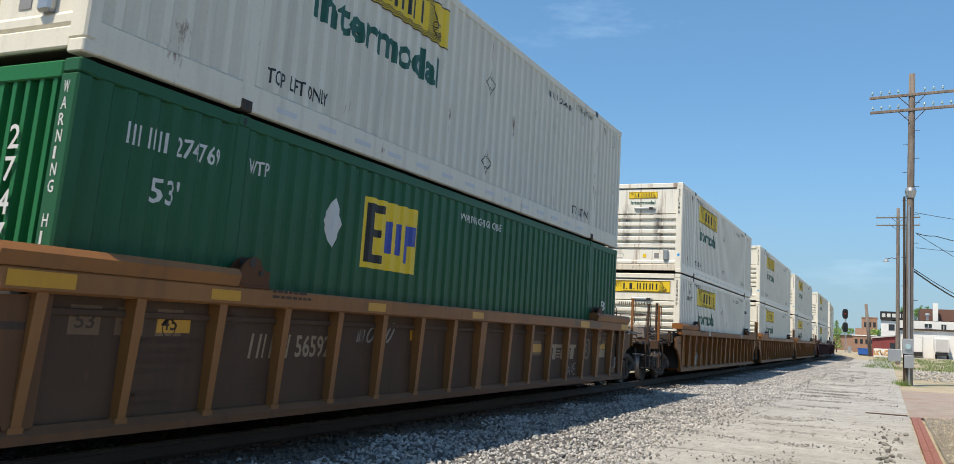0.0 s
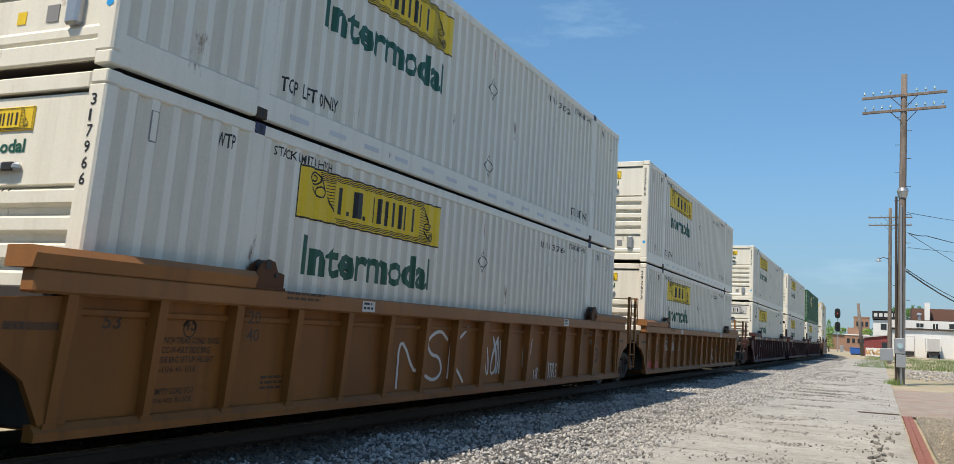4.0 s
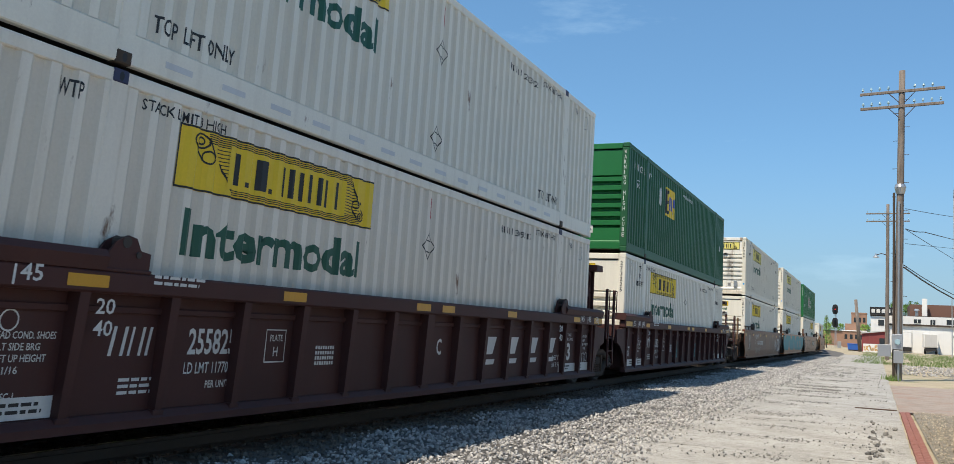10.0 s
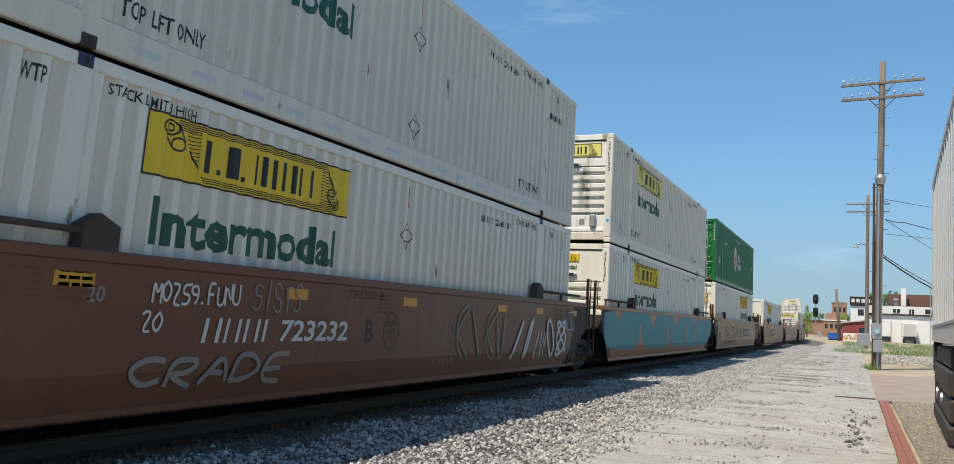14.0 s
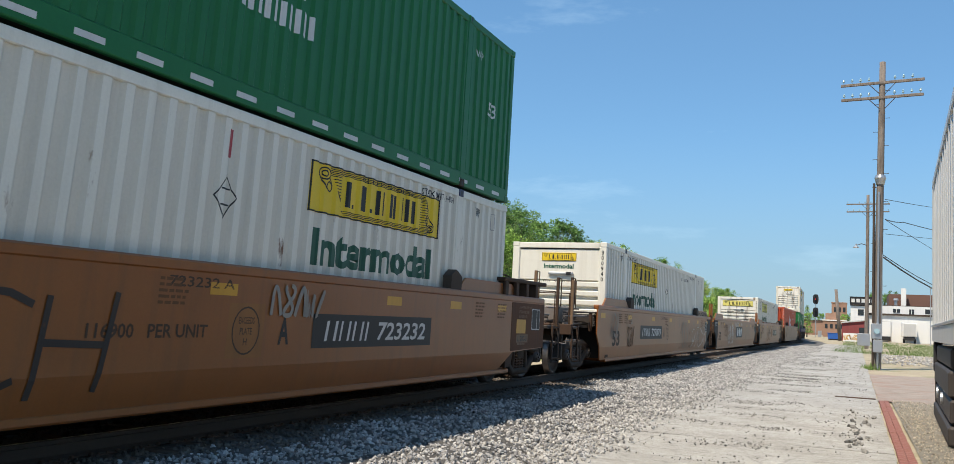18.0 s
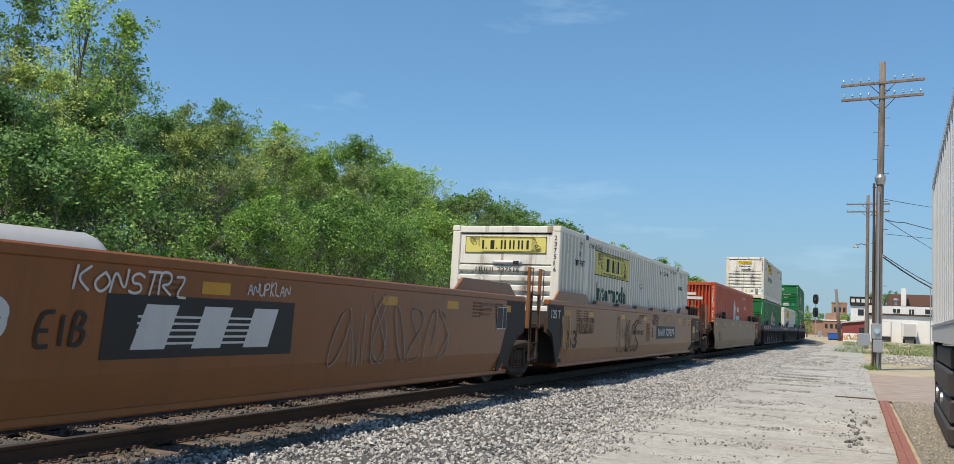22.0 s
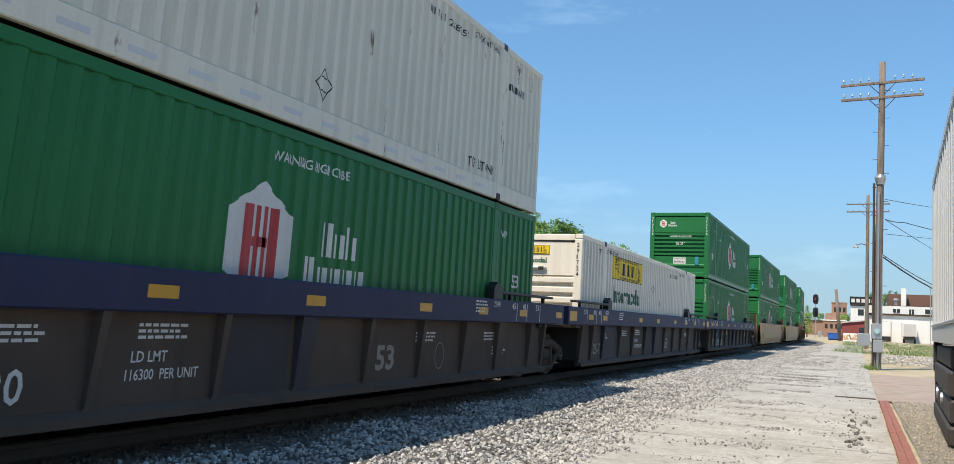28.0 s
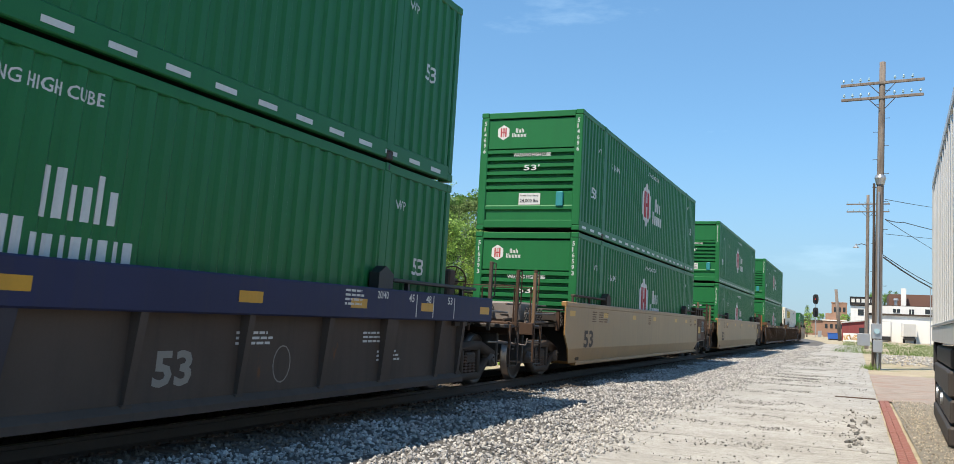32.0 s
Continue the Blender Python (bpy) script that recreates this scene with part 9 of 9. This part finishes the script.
part("wall", Shape().box(-9.6, -2.9, 300, 310, 0, 5.0), FAR_BRICK, row)
part("roof", Shape().box(-9.8, -2.7, 299.8, 310.2, 5.0, 5.3), WALL_WHITE, row, "pale flat roof")
part("upper_wall", Shape().box(-9.0, -5.0, 305, 310, 5.3, 7.4), FAR_BRICK, row)
for i in range(4):
    part("window", Shape().box(-9.0 + 1.5 * i, -8.2 + 1.5 * i, 299.94, 300.0, 2.6, 4.0), DARK_GLASS, row)
bank = thing("brick_building", "long brown building beyond the curve", "building")
part("wall", Shape().box(-60, -12, 420, 436, 0, 6.0), FAR_BRICK, bank)
part("roof", Shape().box(-60.5, -11.5, 419.6, 436.4, 6.0, 6.5), STEEL, bank)
bin_ = thing("dumpster", "blue steel dumpster beside the far lot", "dumpster")
part("body", Shape().prism([(-4.95, 0.2), (-3.05, 0.2), (-2.95, 1.25), (-5.05, 1.25)], 1, 185, 186.4), BIN_BLUE, bin_)
part("lid", Shape().box(-5.1, -2.9, 184.95, 186.45, 1.25, 1.36, 0.02), BIN_BLUE, bin_)
part("wheel", Shape().box(-4.9, -3.1, 185.1, 186.3, 0.0, 0.2), STEEL, bin_)

sig = thing("railway_signal", "black two-headed railway signal on a mast", "signal")
part("mast", Shape().cyl((0, 0, 0), (0, 0, 10.6), 0.11, 10), GALV, sig)
for z in (10.0, 6.5):
    h = part("signal_head", Shape().prism([(0.72 * math.copysign(abs(math.sin(a)) ** 0.6, math.sin(a)), z + 1.3 * math.copysign(abs(math.cos(a)) ** 0.75, math.cos(a))) for a in [2 * math.pi * i / 20 for i in range(20)]], 1, -0.35, -0.25).box(-0.3, 0.3, -0.3, 0.15, z - 0.9, z + 0.9, 0.05), BLACK, sig, "black signal head")
    for dz in (-0.55, 0.0, 0.55):
        part("hood", Shape().cyl((0, -0.35, z + dz), (0, -0.75, z + dz), 0.18, 10, 0.18, False), BLACK, h)
lens, ln, ll, lp = shader("lit_red_lens")
lp.inputs["Emission Color"].default_value, lp.inputs["Emission Strength"].default_value = (1.0, 0.03, 0.02, 1), 2.0
lp.inputs["Base Color"].default_value = (0.3, 0.01, 0.01, 1)
part("lens", Shape().cyl((0, -0.36, 10.0), (0, -0.40, 10.0), 0.12, 12), lens, sig, "lit red lens")
part("ladder", ladder(0.35, -0.2, 0.3, 10), GALV, sig)
part("case", Shape().box(0.6, 1.5, -0.4, 0.4, 0, 1.7, 0.03), GALV, sig)
sig.location = (-9.95, 255, 0)
gal = thing("lamp_post", "thin grey lamp post far off in the lot", "pole")
part("shaft", Shape().cyl((0, 0, 0), (0, 0, 9.5), 0.09, 8, 0.06), GALV, gal)
gal.location = (11.2, 165, 0)

# tank behind the track
tank = thing("storage_tank", "grey-white horizontal gas tank with domed ends", "tank")
prof = [(-2.9 - 0.62 * math.cos(a), 0.86 * math.sin(a)) for a in [0.02, 0.3, 0.6, 0.9, 1.2, 1.5]] + [(2.9 + 0.62 * math.cos(a), 0.86 * math.sin(a)) for a in [1.5, 1.2, 0.9, 0.6, 0.3, 0.02]]
part("shell", Shape().lathe(prof, 36), paint("tank_paint", (0.43, 0.42, 0.41), 0.4, wear=0.15, streak=0.15), tank, "", True)
for x in (-2, 2):
    part("saddle", Shape().box(x - 0.15, x + 0.15, -0.7, 0.7, -1.95, -0.55), CONCRETE, tank)
part("dome", Shape().cyl((0, 0, 0.8), (0, 0, 1.05), 0.25, 14), GALV, tank)
tank.matrix_world = pose(-14.6, 10.3, 1.93, 0, 0, 81)
# ------------------------------------------------------------------ trees
def tree_mesh(seed, h, spread_, leaves, leaf, material, airy=0.5, trunk=0.16, low=0.25):
    """Trunk with limbs, and a crown of single leaves gathered in tufts at the twig ends."""
    g = random.Random(seed)
    wood = Shape()
    tips = []

    def limb(p, d, length, r, depth):
        n = 3
        for i in range(n):
            d2 = (d + Vector((g.uniform(-1, 1), g.uniform(-1, 1), g.uniform(-0.2, 0.7))) * 0.2).normalized()
            q = p + d2 * (length / n)
            wood.cyl(p, q, r * (1 - 0.3 * i / n), 6 if r > 0.05 else 3, r * (1 - 0.3 * (i + 1) / n), False)
            if depth and i:
                for _ in range(2):
                    side = Vector((g.uniform(-1, 1), g.uniform(-1, 1), g.uniform(-0.1, 0.9))).normalized()
                    limb(q, (d2 * 0.6 + side * 0.7).normalized(), length * g.uniform(0.42, 0.65), r * 0.5, depth - 1)
            p, d = q, d2
        tips.append((p, length))

    p, k = Vector((0, 0, 0)), 10
    for i in range(k):
        q = p + Vector((g.uniform(-0.05, 0.05) * h * 0.2, g.uniform(-0.05, 0.05) * h * 0.2, h * 0.90 / k))
        a, b = i / k, (i + 1) / k
        wood.cyl(p, q, trunk * (1 - 0.86 * a), 8, trunk * (1 - 0.86 * b), False)
        if b > low:
            for _ in range(3 if b > 0.45 or airy < 0.7 else 2):
                an = g.uniform(0, 6.3)
                up = (0.35 + 0.9 * b) if airy < 0.85 else 1.25
                d = Vector((math.cos(an), math.sin(an), up)).normalized()
                u = (b - low) / (1.0 - low)
                wide = (0.45 + 0.75 * math.sin(math.pi * min(1, u) ** 0.8)) * (1 if u < 0.9 else 0.8)
                limb(q, d, spread_ * wide * g.uniform(0.65, 1.1), trunk * 0.34 * (1.12 - b), 2)
        p = q
    n = len(tips)
    per = max(3, leaves // n)
    gen = np.random.RandomState(seed)
    ends = np.array([t[0] for t in tips])
    if airy < 0.85:
        # twig ends draw together into boughs with gaps between them
        heart = ends[gen.choice(n, max(12, n // 15), replace=False)]
        near = heart[np.argmin(((ends[:, None] - heart[None]) ** 2).sum(2), 1)]
        ends = ends + (near - ends) * 0.34
    c = np.repeat(ends, per, 0)
    m = len(c)
    rad = max(spread_, 2.0) * (0.105 + 0.075 * (1 - airy))
    off = gen.normal(size=(m, 3))
    off *= gen.uniform(0, 1, (m, 1)) ** 0.6 / np.linalg.norm(off, axis=1, keepdims=True)
    c = c + off * rad * np.array([1, 1, 0.75])
    c = c[c[:, 2] > 0.12 * h * low]
    m = len(c)
    up = gen.normal(size=(m, 3)) * 0.55 + np.array([-0.12, -0.3, 0.7])
    up[:, :2] += c[:, :2] / (spread_ * 2.2)
    u = np.cross(up, gen.normal(size=(m, 3)))
    u /= np.linalg.norm(u, axis=1, keepdims=True)
    w = np.cross(up, u)
    w /= np.linalg.norm(w, axis=1, keepdims=True)
    sz = leaf * gen.uniform(0.6, 1.25, (m, 1))
    v = np.stack([c - u * sz, c + w * sz * 0.55, c + u * sz, c - w * sz * 0.55], 1)
    me = bpy.data.meshes.new("crown")
    me.vertices.add(m * 4)
    me.vertices.foreach_set("co", v.reshape(-1).astype(np.float32))
    me.loops.add(m * 4)
    me.loops.foreach_set("vertex_index", np.arange(m * 4, dtype=np.int32))
    me.polygons.add(m)
    me.polygons.foreach_set("loop_start", np.arange(0, m * 4, 4, dtype=np.int32))
    me.materials.append(material)
    me.update(calc_edges=True)
    return wood.mesh("trunk", BARK), me


def kinds(near):
    n, f = (1.0, 1.0) if near else (0.35, 1.8)
    return [
        ("tall spring-green broadleaf tree with an airy crown", tree_mesh(1, 12.4, 1.9, int(5200 * n), 0.068 * f, LEAF, 0.9, 0.15, 0.36)),
        ("dense green broadleaf tree on the wooded bank", tree_mesh(2, 10.5, 2.9, int(19000 * n), 0.072 * f, LEAF, 0.45, 0.17, 0.12)),
        ("dense dark green tree on the wooded bank", tree_mesh(3, 10.0, 3.0, int(19000 * n), 0.072 * f, LEAF_DARK, 0.45, 0.18, 0.1)),
        ("pale blossoming tree with many bare twigs", tree_mesh(4, 9.0, 2.2, int(15000 * n), 0.055 * f, LEAF_PALE, 0.6, 0.14, 0.12)),
        ("leafy bush at the foot of the wooded bank", tree_mesh(5, 5.0, 2.2, int(16000 * n), 0.062 * f, LEAF, 0.3, 0.07, 0.02)),
        ("olive twiggy tree with thin foliage", tree_mesh(6, 9.5, 2.5, int(14000 * n), 0.058 * f, LEAF_PALE, 0.8, 0.13, 0.08)),
        ("dark bush at the foot of the wooded bank", tree_mesh(7, 4.5, 2.1, int(17000 * n), 0.055 * f, LEAF_DARK, 0.3, 0.07, 0.02)),
    ]


NEAR_KINDS, FAR_KINDS = kinds(True), kinds(False)


def plant(kind, x, y, scale, turn):
    label, (wood, crown) = (NEAR_KINDS if y < 58 else FAR_KINDS)[kind]
    bush = kind in (4, 6)
    t = thing("bush" if bush else "tree", label, "bush" if bush else "tree", "trees on the wooded bank")
    part("trunk", wood, BARK, t)
    part("crown", crown, LEAF, t)
    t.matrix_world = pose(x, y, ground_z(x, y) - 0.1, 0, 0, turn) @ Matrix.Diagonal((scale, scale, scale, 1))
    return t


g = random.Random(21)
# trees that stand out on the skyline
for kind, x, y, sc in ((0, -25.5, 22.9, 1.03), (0, -25.2, 20.7, 0.92), (0, -26, 25.8, 0.97), (5, -23, 27.0, 0.84), (5, -22.5, 31.0, 0.84), (0, -27, 32.8, 0.82), (0, -26, 36.0, 0.80), (1, -26, 39.0, 0.80), (2, -29, 47.5, 1.0), (3, -22.5, 51.5, 0.92), (1, -22.5, 57, 0.84),
                       (3, -20.5, 23.5, 0.78), (1, -28, 19.5, 0.80), (5, -22, 18.0, 0.82), (2, -24, 14.5, 0.85)):
    plant(kind, x, y, sc, g.uniform(0, 360))
y = 9.0
while y < 215:
    step_y = 3.3 + (y > 60) * 1.6 + (y > 120) * 3.0
    cx = -max(0.0, y - 142.3) ** 2 * 0.00041
    # foot bushes nearest use dark leaves to stand in for shade low on the bank
    plant(6 if y < 34 else g.choice((4, 4, 6, 4)), cx - 17.5 + g.uniform(-1.2, 1.5), y + g.uniform(-1, 1), g.uniform(0.7, 1.05), g.uniform(0, 360))
    if y < 38:
        plant(g.choice((2, 5, 2)), cx - 21.5 + g.uniform(-1.5, 1.5), y + g.uniform(-1, 1), g.uniform(0.55, 0.68), g.uniform(0, 360))
        plant(g.choice((2, 5)), cx - 27 + g.uniform(-1.5, 1.5), y + g.uniform(-1, 1), g.uniform(0.62, 0.72), g.uniform(0, 360))
    if y > 38 or g.random() < 0.4:
        plant(g.choice((1, 2, 3, 5, 2)), cx - 24.5 + g.uniform(-2.5, 2), y + g.uniform(-1, 1), g.uniform(0.78, 0.92) * (0.9 if y < 38 else 1), g.uniform(0, 360))
    plant(g.choice((1, 2, 2, 1)), cx - 33 + g.uniform(-3, 3), y + g.uniform(-1, 1), g.uniform(0.80, 0.97) * (0.88 if y < 26 else 1), g.uniform(0, 360))
    y += step_y
for i in range(14):
    y = 218 + i * 9
    plant(g.choice((1, 2)), track(y)[0] - 22 + g.uniform(-4, 4), y, g.uniform(0.8, 1.0), g.uniform(0, 360))
# trees by the far buildings
for x, y, k, sc in ((4.5, 226, 2, 1.05), (6.5, 228, 1, 1.0), (-3.2, 315, 2, 0.7), (-5, 360, 1, 0.8), (-14, 430, 2, 0.9), (-20, 440, 1, 0.9), (-1, 350, 2, 0.8)):
    plant(k, x, y, sc, g.uniform(0, 360))
con = thing("conifer", "dark pointed conifer far off by the track", "tree")
s = Shape()
for i in range(900):
    a, u = g.uniform(0, 6.3), g.random() ** 0.7
    z = 1.0 + 7.2 * (1 - u)
    r = 1.5 * u * g.uniform(0.6, 1.1) + 0.1
    c = Vector((r * math.cos(a), r * math.sin(a), z))
    d = Vector((math.cos(a), math.sin(a), -0.35)) * 0.38
    w = Vector((-math.sin(a), math.cos(a), 0)) * 0.16
    s.add([c - w, c + d, c + w], [(0, 1, 2)])
part("crown", s, LEAF_DARK, con)
part("trunk", Shape().cyl((0, 0, 0), (0, 0, 8), 0.18, 8, 0.03), BARK, con)
con.location = (-11.35, 240, 0)
motions()
